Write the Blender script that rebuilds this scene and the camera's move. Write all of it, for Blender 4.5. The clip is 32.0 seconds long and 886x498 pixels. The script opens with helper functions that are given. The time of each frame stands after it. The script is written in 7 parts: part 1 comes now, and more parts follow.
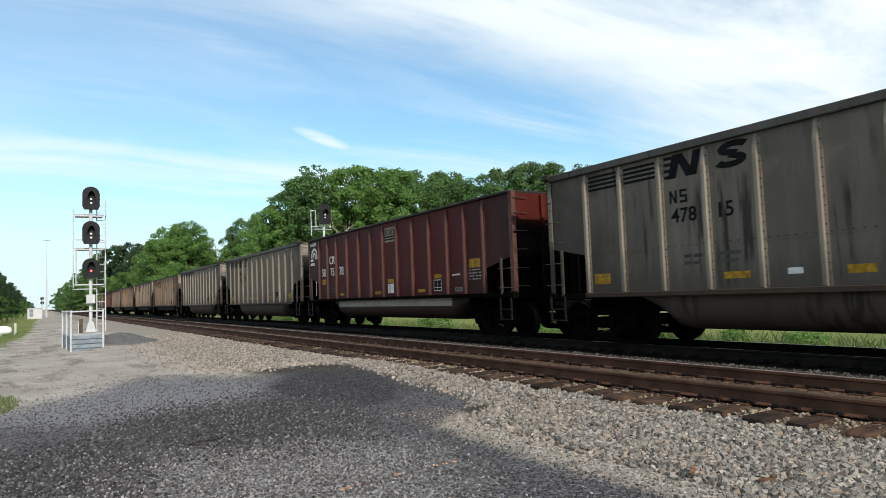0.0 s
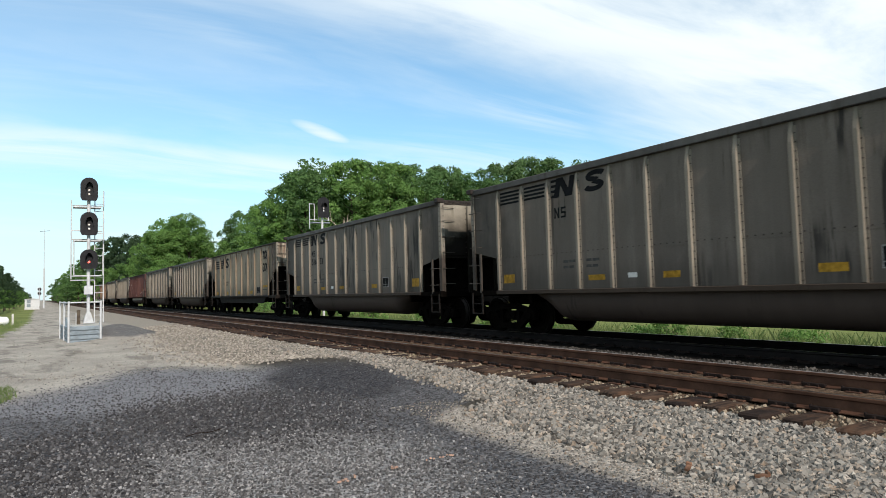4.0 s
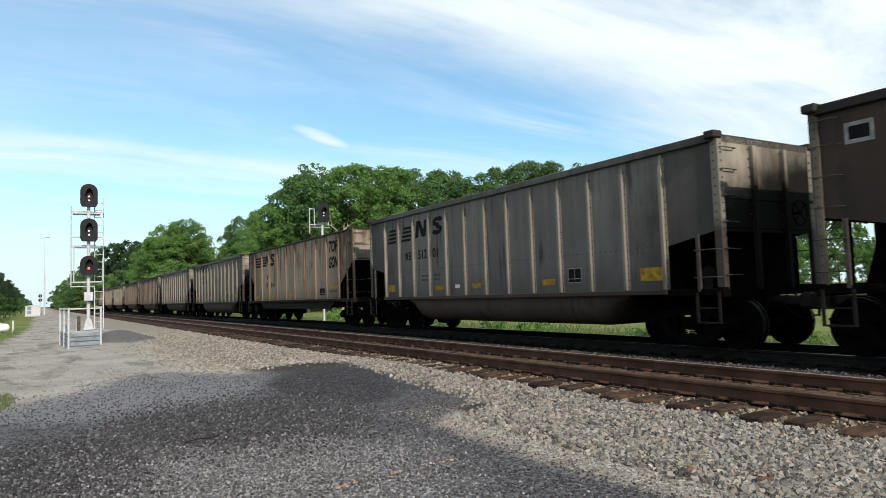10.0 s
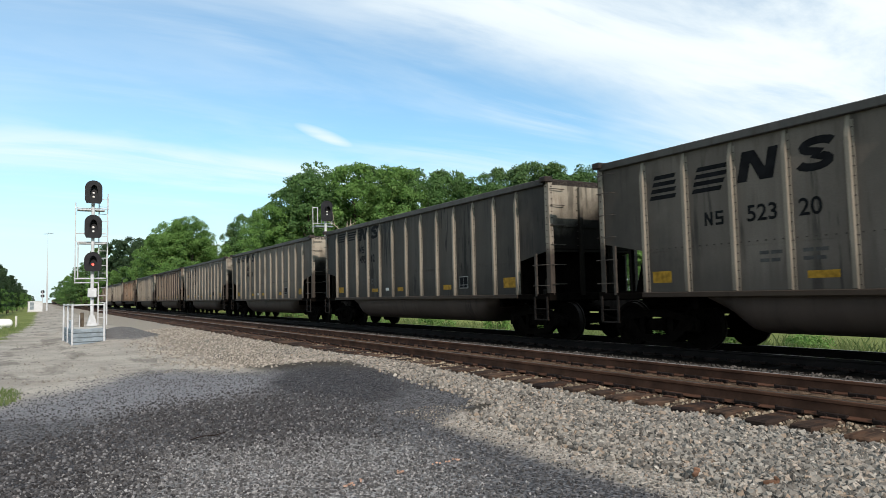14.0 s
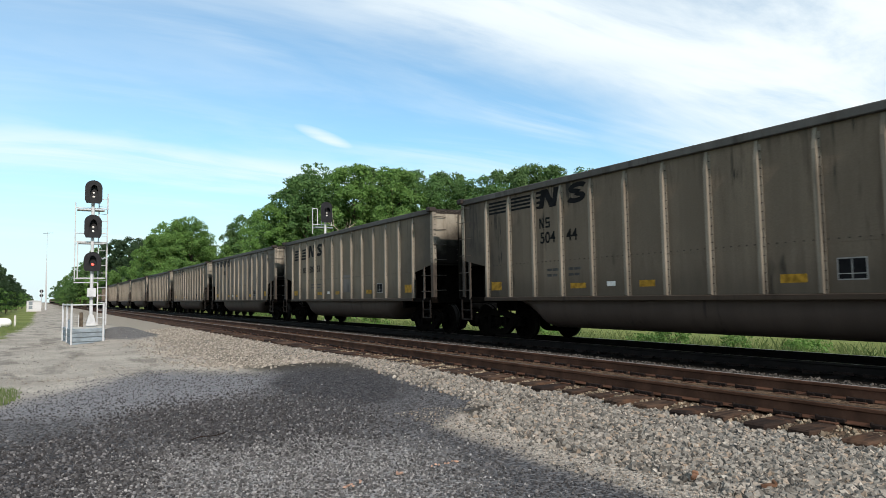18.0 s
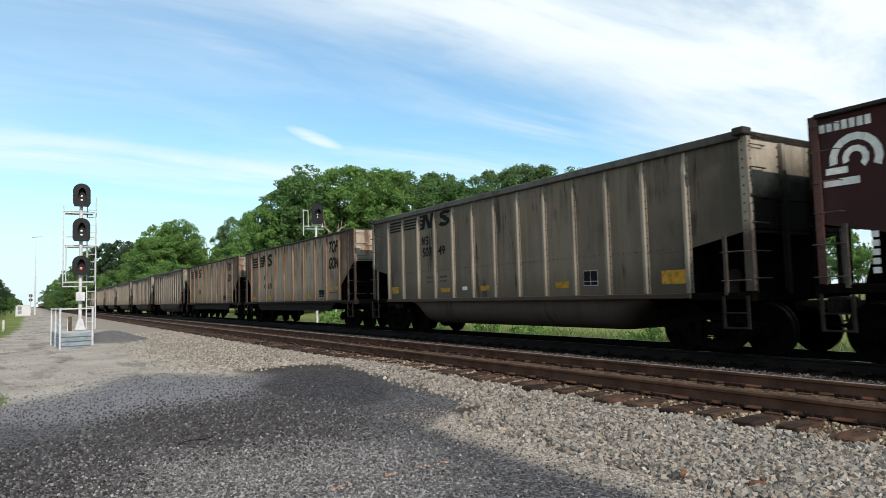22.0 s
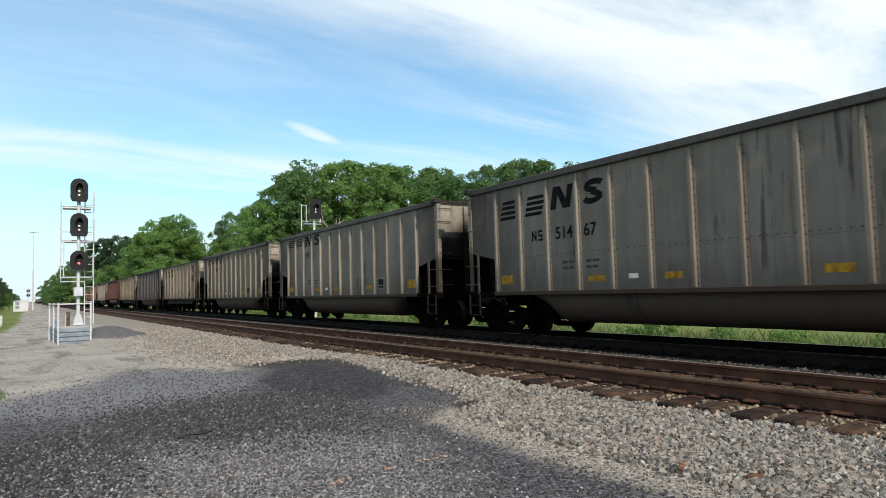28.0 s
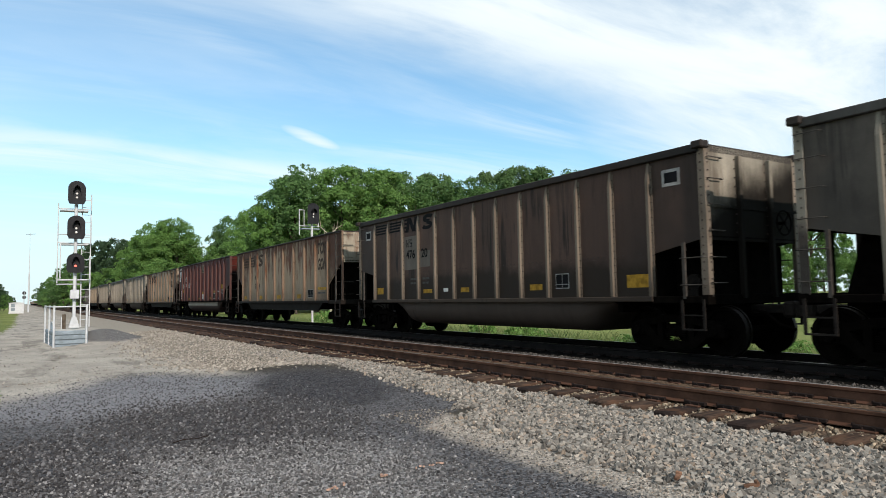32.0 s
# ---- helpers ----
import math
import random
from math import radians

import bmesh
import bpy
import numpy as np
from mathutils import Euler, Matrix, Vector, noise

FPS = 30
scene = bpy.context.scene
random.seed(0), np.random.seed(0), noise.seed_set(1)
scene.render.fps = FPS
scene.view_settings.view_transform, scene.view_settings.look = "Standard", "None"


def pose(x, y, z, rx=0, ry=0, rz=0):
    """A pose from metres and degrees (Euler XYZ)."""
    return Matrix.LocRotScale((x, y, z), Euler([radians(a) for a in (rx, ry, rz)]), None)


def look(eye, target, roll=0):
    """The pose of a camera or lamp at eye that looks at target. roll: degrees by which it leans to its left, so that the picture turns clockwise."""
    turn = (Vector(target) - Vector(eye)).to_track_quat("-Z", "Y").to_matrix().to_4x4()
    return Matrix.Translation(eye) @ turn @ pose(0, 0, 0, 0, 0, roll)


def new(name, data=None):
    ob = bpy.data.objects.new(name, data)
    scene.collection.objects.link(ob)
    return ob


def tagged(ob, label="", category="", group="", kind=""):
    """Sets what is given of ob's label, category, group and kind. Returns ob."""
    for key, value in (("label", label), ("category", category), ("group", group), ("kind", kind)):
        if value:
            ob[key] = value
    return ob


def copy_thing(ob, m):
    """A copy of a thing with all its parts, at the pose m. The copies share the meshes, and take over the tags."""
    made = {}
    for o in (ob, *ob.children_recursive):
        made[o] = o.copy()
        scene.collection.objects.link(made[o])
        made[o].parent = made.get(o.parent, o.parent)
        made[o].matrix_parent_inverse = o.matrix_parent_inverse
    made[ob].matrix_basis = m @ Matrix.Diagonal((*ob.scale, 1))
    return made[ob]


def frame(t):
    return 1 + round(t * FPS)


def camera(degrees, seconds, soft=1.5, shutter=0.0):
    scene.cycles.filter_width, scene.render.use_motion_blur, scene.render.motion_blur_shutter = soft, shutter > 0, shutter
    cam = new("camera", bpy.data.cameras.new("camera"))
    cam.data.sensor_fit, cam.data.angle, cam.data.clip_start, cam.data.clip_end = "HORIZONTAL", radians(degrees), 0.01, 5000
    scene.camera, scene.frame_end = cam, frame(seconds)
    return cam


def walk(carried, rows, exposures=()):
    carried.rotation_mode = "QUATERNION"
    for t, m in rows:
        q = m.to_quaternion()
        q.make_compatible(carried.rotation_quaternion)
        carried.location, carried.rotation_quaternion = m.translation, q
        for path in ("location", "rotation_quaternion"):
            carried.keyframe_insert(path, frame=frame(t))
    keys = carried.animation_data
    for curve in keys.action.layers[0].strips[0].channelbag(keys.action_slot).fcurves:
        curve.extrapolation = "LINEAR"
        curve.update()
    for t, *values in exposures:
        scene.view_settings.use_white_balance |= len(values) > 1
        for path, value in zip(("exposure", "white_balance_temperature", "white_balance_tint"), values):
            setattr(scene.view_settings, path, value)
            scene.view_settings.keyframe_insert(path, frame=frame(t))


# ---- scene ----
cam = camera(67.04, 32.0, soft=0.5, shutter=0.06)


def aim(yaw, pitch, roll, x, y, z):
    """Camera pose: yaw from +y towards +x, pitch upwards, roll, and the eye."""
    a, b, c = radians(yaw), radians(pitch), radians(roll)
    fwd = Vector((math.sin(a) * math.cos(b), math.cos(a) * math.cos(b), math.sin(b)))
    right = Vector((math.cos(a), -math.sin(a), 0))
    up = right.cross(fwd)
    r2 = right * math.cos(c) + up * math.sin(c)
    u2 = up * math.cos(c) - right * math.sin(c)
    m = Matrix((r2, u2, -fwd)).transposed().to_4x4()
    return Matrix.Translation((x, y, z)) @ m


walk(cam, [
    (0.0, aim(31.11, 3.91, -2.08, 0.008, 0.025, 1.601)),
    (0.5, aim(31.16, 3.66, -1.86, 0.009, 0.028, 1.600)),
    (1.0, aim(31.22, 3.44, -1.93, 0.003, 0.026, 1.597)),
    (1.5, aim(31.24, 3.29, -2.16, 0.001, 0.021, 1.601)),
    (2.0, aim(31.29, 3.28, -1.89, -0.004, 0.020, 1.598)),
    (2.5, aim(31.33, 3.31, -1.76, -0.005, 0.021, 1.599)),
    (3.0, aim(31.32, 3.33, -1.60, -0.004, 0.029, 1.598)),
    (3.5, aim(31.30, 3.32, -1.62, -0.001, 0.028, 1.598)),
    (5.5, aim(30.98, 4.41, -1.33, -0.001, 0.004, 1.607)),
    (6.0, aim(30.83, 4.58, -1.62, 0.000, 0.000, 1.600)),
    (6.5, aim(30.75, 4.49, -1.51, -0.007, -0.002, 1.601)),
    (7.0, aim(30.72, 4.31, -1.13, -0.017, 0.009, 1.596)),
    (7.5, aim(30.86, 4.09, -1.12, -0.025, 0.021, 1.597)),
    (8.0, aim(31.04, 3.89, -1.57, -0.049, 0.041, 1.592)),
    (8.5, aim(31.33, 3.77, -2.07, -0.043, 0.041, 1.590)),
    (9.0, aim(31.43, 3.78, -2.29, -0.010, 0.038, 1.598)),
    (9.5, aim(31.38, 3.74, -2.51, 0.013, 0.028, 1.600)),
    (10.0, aim(31.22, 3.79, -1.91, 0.025, 0.035, 1.594)),
    (10.5, aim(31.03, 3.82, -1.84, 0.027, 0.037, 1.596)),
    (11.0, aim(30.79, 3.82, -1.98, 0.034, 0.042, 1.601)),
    (11.5, aim(30.67, 3.81, -2.24, 0.025, 0.031, 1.602)),
    (12.0, aim(30.68, 3.88, -2.04, 0.011, 0.023, 1.598)),
    (12.5, aim(30.79, 3.97, -1.84, -0.001, 0.027, 1.596)),
    (13.0, aim(30.97, 3.97, -1.51, -0.016, 0.035, 1.600)),
    (13.5, aim(31.01, 3.90, -1.27, -0.025, 0.046, 1.599)),
    (14.0, aim(31.05, 3.79, -1.31, -0.031, 0.054, 1.596)),
    (14.5, aim(31.06, 3.67, -0.96, -0.037, 0.060, 1.599)),
    (16.5, aim(30.86, 3.69, -1.14, -0.017, 0.058, 1.598)),
    (17.0, aim(30.92, 3.78, -1.20, -0.030, 0.045, 1.602)),
    (17.5, aim(30.89, 3.85, -1.20, -0.036, 0.044, 1.602)),
    (18.0, aim(31.11, 3.95, -0.97, -0.050, 0.041, 1.598)),
    (18.5, aim(31.17, 4.03, -1.10, -0.047, 0.031, 1.595)),
    (19.0, aim(31.32, 4.07, -1.48, -0.030, 0.029, 1.602)),
    (19.5, aim(31.39, 4.05, -1.68, -0.013, 0.026, 1.601)),
    (20.0, aim(31.53, 4.08, -1.55, -0.003, 0.021, 1.602)),
    (20.5, aim(31.66, 4.13, -1.22, -0.001, 0.032, 1.599)),
    (21.0, aim(31.78, 4.12, -1.30, 0.000, 0.040, 1.597)),
    (21.5, aim(31.78, 4.05, -1.30, 0.003, 0.038, 1.599)),
    (22.0, aim(31.80, 3.99, -1.51, -0.008, 0.033, 1.596)),
    (22.5, aim(31.81, 3.92, -1.57, -0.012, 0.031, 1.601)),
    (23.0, aim(31.75, 4.08, -1.38, -0.025, 0.020, 1.601)),
    (23.5, aim(31.80, 4.27, -1.32, -0.036, 0.013, 1.599)),
    (24.0, aim(31.87, 4.43, -1.04, -0.043, 0.015, 1.605)),
    (24.5, aim(31.91, 4.52, -1.01, -0.045, 0.021, 1.598)),
    (25.0, aim(31.97, 4.51, -1.19, -0.042, 0.026, 1.601)),
    (25.5, aim(32.02, 4.44, -1.29, -0.034, 0.026, 1.600)),
    (27.5, aim(31.85, 3.77, -1.50, -0.010, 0.041, 1.595)),
    (28.0, aim(31.95, 3.55, -1.57, -0.015, 0.037, 1.591)),
    (28.5, aim(32.03, 3.46, -1.36, -0.018, 0.038, 1.596)),
    (29.0, aim(32.22, 3.53, -1.37, -0.021, 0.034, 1.600)),
    (29.5, aim(32.28, 3.81, -1.53, -0.020, 0.038, 1.596)),
    (30.0, aim(32.27, 4.14, -1.29, -0.020, 0.024, 1.600)),
    (30.5, aim(32.20, 4.39, -1.05, -0.025, 0.032, 1.598)),
    (31.0, aim(32.18, 4.39, -1.06, -0.023, 0.030, 1.597)),
    (31.5, aim(32.14, 4.29, -1.20, -0.017, 0.039, 1.594)),
    (32.0, aim(32.18, 4.06, -1.02, -0.020, 0.040, 1.595)),
], exposures=[(0.0, 0.2), (32.0, 0.2)])

# ---- plan, in metres: +y runs along the tracks away from the eye, +x across them ----
RAIL = 0.403            # top of the rails above the road
GAUGE = 1.505           # between the rail centres
TRACK_A = 7.817         # centre of the empty track
TRACK_B = 11.73         # centre of the track with the train
PITCH = 16.18           # one wagon, coupler to coupler
START = 4.78            # middle of wagon 0 at the start
WHEEL = 0.457


def run(t):
    """How far the train has gone after t seconds."""
    s = t / 32
    return s * (536.647 + s * (75.125 + s * (-155.487 + s * (166.521 - 62.586 * s))))


# slack in the train: small leads (+) and lags (-) against the even run, by the second
SLACK = {0: -0.11, 1: 0.04, 2: 0.16, 3: 0.19, 6: -0.19, 7: -0.14, 8: -0.10, 9: -0.24, 10: 0.09, 11: -0.07, 12: -0.11, 13: -0.20, 14: 0.04,
         17: 0.18, 18: 0.38, 19: 0.41, 20: -0.12, 21: -0.24, 22: -0.08, 23: -0.29, 24: -0.17, 25: -0.09, 28: 0.10, 29: 0.01, 30: -0.18, 31: -0.06, 32: -0.04}


def ride(t):
    """The run with its slack, eased from second to second."""
    ks = sorted(SLACK)
    a = max(k for k in ks if k <= t + 1e-6)
    b = min([k for k in ks if k > a] or [a])
    u = 0.0 if b == a else (t - a) / (b - a)
    u = u * u * (3 - 2 * u)
    return run(t) + SLACK[a] * (1 - u) + SLACK[b] * u


# ---- world and sun ----
SUN_EL, SUN_AZ = 29.0, 185.0     # the sun stands behind the eye, nearly along the track, and only grazes the wagons' near sides
world = bpy.data.worlds.new("sky")
scene.world = world
world.use_nodes = True
wn, wl = world.node_tree.nodes, world.node_tree.links
wn.clear()
w_out = wn.new("ShaderNodeOutputWorld")
w_bg = wn.new("ShaderNodeBackground")
w_sky = wn.new("ShaderNodeTexSky")
w_sky.sky_type = "NISHITA"
w_sky.sun_disc = False
w_sky.sun_elevation = radians(SUN_EL)
w_sky.sun_rotation = radians(SUN_AZ)
w_sky.air_density, w_sky.dust_density, w_sky.ozone_density = 1.0, 0.6, 1.6
w_tc = wn.new("ShaderNodeTexCoord")
# cirrus: long streaks on a flat layer high above, laid out by direction / height
w_sep = wn.new("ShaderNodeSeparateXYZ")
wl.new(w_tc.outputs["Generated"], w_sep.inputs[0])


def wmath(op, a, b=0.0, c=None):
    n = wn.new("ShaderNodeMath")
    n.operation = op
    for i, v in enumerate((a, b) if c is None else (a, b, c)):
        if isinstance(v, (int, float)):
            n.inputs[i].default_value = v
        else:
            wl.new(v, n.inputs[i])
    return n.outputs[0]


hz = wmath("ADD", wmath("MAXIMUM", w_sep.outputs[2], 0.0), 0.13)
cx = wmath("DIVIDE", w_sep.outputs[0], hz)
cy = wmath("DIVIDE", w_sep.outputs[1], hz)
w_comb = wn.new("ShaderNodeCombineXYZ")
wl.new(cx, w_comb.inputs[0])
wl.new(cy, w_comb.inputs[1])


def cloud_noise(scale, rot, stretch, shift, detail, rough):
    mp = wn.new("ShaderNodeMapping")
    mp.inputs["Rotation"].default_value = (0, 0, radians(rot))
    mp.inputs["Scale"].default_value = (stretch, 1.0, 1.0)
    mp.inputs["Location"].default_value = (shift, shift * 0.6, 0)
    wl.new(w_comb.outputs[0], mp.inputs["Vector"])
    nz = wn.new("ShaderNodeTexNoise")
    nz.inputs["Scale"].default_value = scale
    nz.inputs["Detail"].default_value = detail
    nz.inputs["Roughness"].default_value = rough
    nz.inputs["Distortion"].default_value = 0.6
    wl.new(mp.outputs[0], nz.inputs["Vector"])
    return nz.outputs[0]


def wramp(val, lo, hi, a=0.0, b=1.0):
    r = wn.new("ShaderNodeMapRange")
    r.interpolation_type = "SMOOTHSTEP"
    for key, v in (("From Min", lo), ("From Max", hi), ("To Min", a), ("To Max", b)):
        r.inputs[key].default_value = v
    wl.new(val, r.inputs["Value"])
    return r.outputs[0]


big = cloud_noise(0.9, 0, 0.5, 3.2, 4, 0.55)
fine = cloud_noise(2.3, 0, 0.30, 1.0, 7, 0.6)
# how far a spot lies ahead, across the lie of the streaks
ahead = wmath("SUBTRACT", cy, wmath("MULTIPLY", cx, 0.12))
wav = wmath("ADD", ahead, wmath("MULTIPLY", wmath("SUBTRACT", big, 0.5), 0.9))
# a broad sheet overhead, thinning out behind, a long low band, and faint streaks everywhere
sheet = wmath("MULTIPLY", wramp(wav, 1.05, 2.05, 1.0, 0.0), wramp(ahead, -1.5, 0.3, 0.35, 1.0))
sheet = wmath("MULTIPLY", sheet, wramp(fine, 0.30, 0.64, 0.38, 1.0))
band = wmath("MULTIPLY", wmath("MULTIPLY", wramp(wav, 2.55, 3.0), wramp(wav, 3.1, 3.6, 1.0, 0.0)), wramp(fine, 0.3, 0.6, 0.25, 0.7))
faint = wmath("MULTIPLY", wramp(fine, 0.42, 0.68), wramp(big, 0.38, 0.62, 0.10, 0.36))
faint = wmath("ADD", faint, wramp(cx, -0.9, 1.2, 0.26, 0.10))
dens = wmath("MAXIMUM", wmath("MAXIMUM", sheet, band), faint)
# one small cloud of its own low over the wood
wis_u = wmath("SUBTRACT", cx, 0.966)
wis_v = wmath("SUBTRACT", cy, 2.504)
wis = wmath("ADD", wmath("POWER", wmath("ABSOLUTE", wmath("ADD", wmath("MULTIPLY", wis_u, 5.0), wmath("MULTIPLY", wis_v, 2.8))), 2.0),
            wmath("POWER", wmath("ABSOLUTE", wmath("SUBTRACT", wmath("MULTIPLY", wis_v, 16.0), wmath("MULTIPLY", wis_u, 8.9))), 2.0))
wisp = wmath("MULTIPLY", wmath("MAXIMUM", wmath("SUBTRACT", 1.0, wis), 0.0), wmath("MULTIPLY", fine, 0.42))
dens = wmath("MINIMUM", wmath("ADD", dens, wmath("MULTIPLY", wisp, 2.6)), 1.0)
w_mix = wn.new("ShaderNodeMix")
w_mix.data_type = "RGBA"
wl.new(dens, w_mix.inputs[0])
w_tint = wn.new("ShaderNodeMix")
w_tint.data_type, w_tint.blend_type = "RGBA", "MULTIPLY"
w_tint.inputs[0].default_value = 1.0
wl.new(w_sky.outputs[0], w_tint.inputs[6])
w_tint.inputs[7].default_value = (0.785, 1.15, 1.215, 1)
wl.new(w_tint.outputs[2], w_mix.inputs[6])
w_mix.inputs[7].default_value = (6.8, 7.35, 7.5, 1)
# pale haze towards the horizon
w_haze = wn.new("ShaderNodeMapRange")
w_haze.interpolation_type = "SMOOTHSTEP"
for key, val in (("From Min", 0.0), ("From Max", 0.22), ("To Min", 0.85), ("To Max", 0.0)):
    w_haze.inputs[key].default_value = val
wl.new(w_sep.outputs[2], w_haze.inputs["Value"])
w_mix2 = wn.new("ShaderNodeMix")
w_mix2.data_type = "RGBA"
wl.new(w_haze.outputs[0], w_mix2.inputs[0])
wl.new(w_mix.outputs[2], w_mix2.inputs[6])
w_mix2.inputs[7].default_value = (5.5, 6.55, 7.0, 1)
wl.new(w_mix2.outputs[2], w_bg.inputs[0])
w_bg.inputs[1].default_value = 0.125
wl.new(w_bg.outputs[0], w_out.inputs[0])

sun = new("sun", bpy.data.lights.new("sun", "SUN"))
sun.data.energy = 4.25
sun.data.angle = radians(0.6)
sun.data.color = (1.0, 0.885, 0.79)
az, el = radians(SUN_AZ), radians(SUN_EL)
sun_dir = Vector((math.sin(az) * math.cos(el), math.cos(az) * math.cos(el), math.sin(el)))
sun.matrix_world = look(sun_dir * 200, (0, 0, 0))


# ---- materials ----
def nodes_of(name):
    m = bpy.data.materials.new(name)
    m.use_nodes = True
    nt = m.node_tree
    return m, nt.nodes, nt.links, nt.nodes["Principled BSDF"]


def noise_node(N, L, vec, scale, detail=4.0, rough=0.55, stretch=None, distort=0.0):
    if stretch:
        mp = N.new("ShaderNodeMapping")
        mp.inputs["Scale"].default_value = stretch
        L.new(vec, mp.inputs["Vector"])
        vec = mp.outputs[0]
    n = N.new("ShaderNodeTexNoise")
    n.inputs["Scale"].default_value = scale
    n.inputs["Detail"].default_value = detail
    n.inputs["Roughness"].default_value = rough
    n.inputs["Distortion"].default_value = distort
    L.new(vec, n.inputs["Vector"])
    return n.outputs[0]


def ramp(N, L, val, lo, hi, a=0.0, b=1.0):
    r = N.new("ShaderNodeMapRange")
    r.interpolation_type = "SMOOTHSTEP"
    for key, v in (("From Min", lo), ("From Max", hi), ("To Min", a), ("To Max", b)):
        r.inputs[key].default_value = v
    L.new(val, r.inputs["Value"])
    return r.outputs[0]


def mixc(N, L, fac, a, b, kind="MIX"):
    m = N.new("ShaderNodeMix")
    m.data_type = "RGBA"
    m.blend_type = kind
    for i, v in ((0, fac), (6, a), (7, b)):
        if isinstance(v, (int, float)):
            m.inputs[i].default_value = v
        elif isinstance(v, tuple):
            m.inputs[i].default_value = (*v[:3], 1)
        else:
            L.new(v, m.inputs[i])
    return m.outputs[2]


def mathn(N, L, op, a, b=0.0):
    n = N.new("ShaderNodeMath")
    n.operation = op
    for i, v in enumerate((a, b)):
        if isinstance(v, (int, float)):
            n.inputs[i].default_value = v
        else:
            L.new(v, n.inputs[i])
    return n.outputs[0]


def bump(N, L, bsdf, height, strength=0.3, dist=0.01):
    b = N.new("ShaderNodeBump")
    b.inputs["Strength"].default_value = strength
    b.inputs["Distance"].default_value = dist
    L.new(height, b.inputs["Height"])
    L.new(b.outputs[0], bsdf.inputs["Normal"])


def coords(N, L, spread=0.0):
    """Object coordinates, shifted by the object's own random number."""
    tc = N.new("ShaderNodeTexCoord")
    if not spread:
        return tc.outputs["Object"]
    oi = N.new("ShaderNodeObjectInfo")
    sc = N.new("ShaderNodeVectorMath")
    sc.operation = "SCALE"
    sc.inputs[0].default_value = (1.0, 0.7, 0.3)
    L.new(mathn(N, L, "MULTIPLY", oi.outputs["Random"], spread), sc.inputs["Scale"])
    ad = N.new("ShaderNodeVectorMath")
    ad.operation = "ADD"
    L.new(tc.outputs["Object"], ad.inputs[0])
    L.new(sc.outputs[0], ad.inputs[1])
    return ad.outputs[0]


def plain(name, col, rough=0.7, metal=0.0, var=0.25, scale=6.0, bumps=0.15, spread=17.0, emit=None, spec=0.12):
    m, N, L, B = nodes_of(name)
    v = coords(N, L, spread)
    n1 = noise_node(N, L, v, scale, 5)
    n2 = noise_node(N, L, v, scale * 9, 4)
    lo = tuple(c * (1 - var) for c in col)
    hi = tuple(min(1, c * (1 + var)) for c in col)
    c = mixc(N, L, ramp(N, L, n1, 0.3, 0.7), lo, hi)
    c = mixc(N, L, ramp(N, L, n2, 0.35, 0.75, 0.0, 0.35), c, tuple(x * 0.6 for x in col))
    L.new(c, B.inputs["Base Color"])
    B.inputs["Roughness"].default_value = rough
    B.inputs["Metallic"].default_value = metal
    B.inputs["Specular IOR Level"].default_value = spec
    if bumps:
        bump(N, L, B, n2, bumps, 0.005)
    if emit:
        B.inputs["Emission Color"].default_value = (*emit[:3], 1)
        B.inputs["Emission Strength"].default_value = emit[3]
    return m


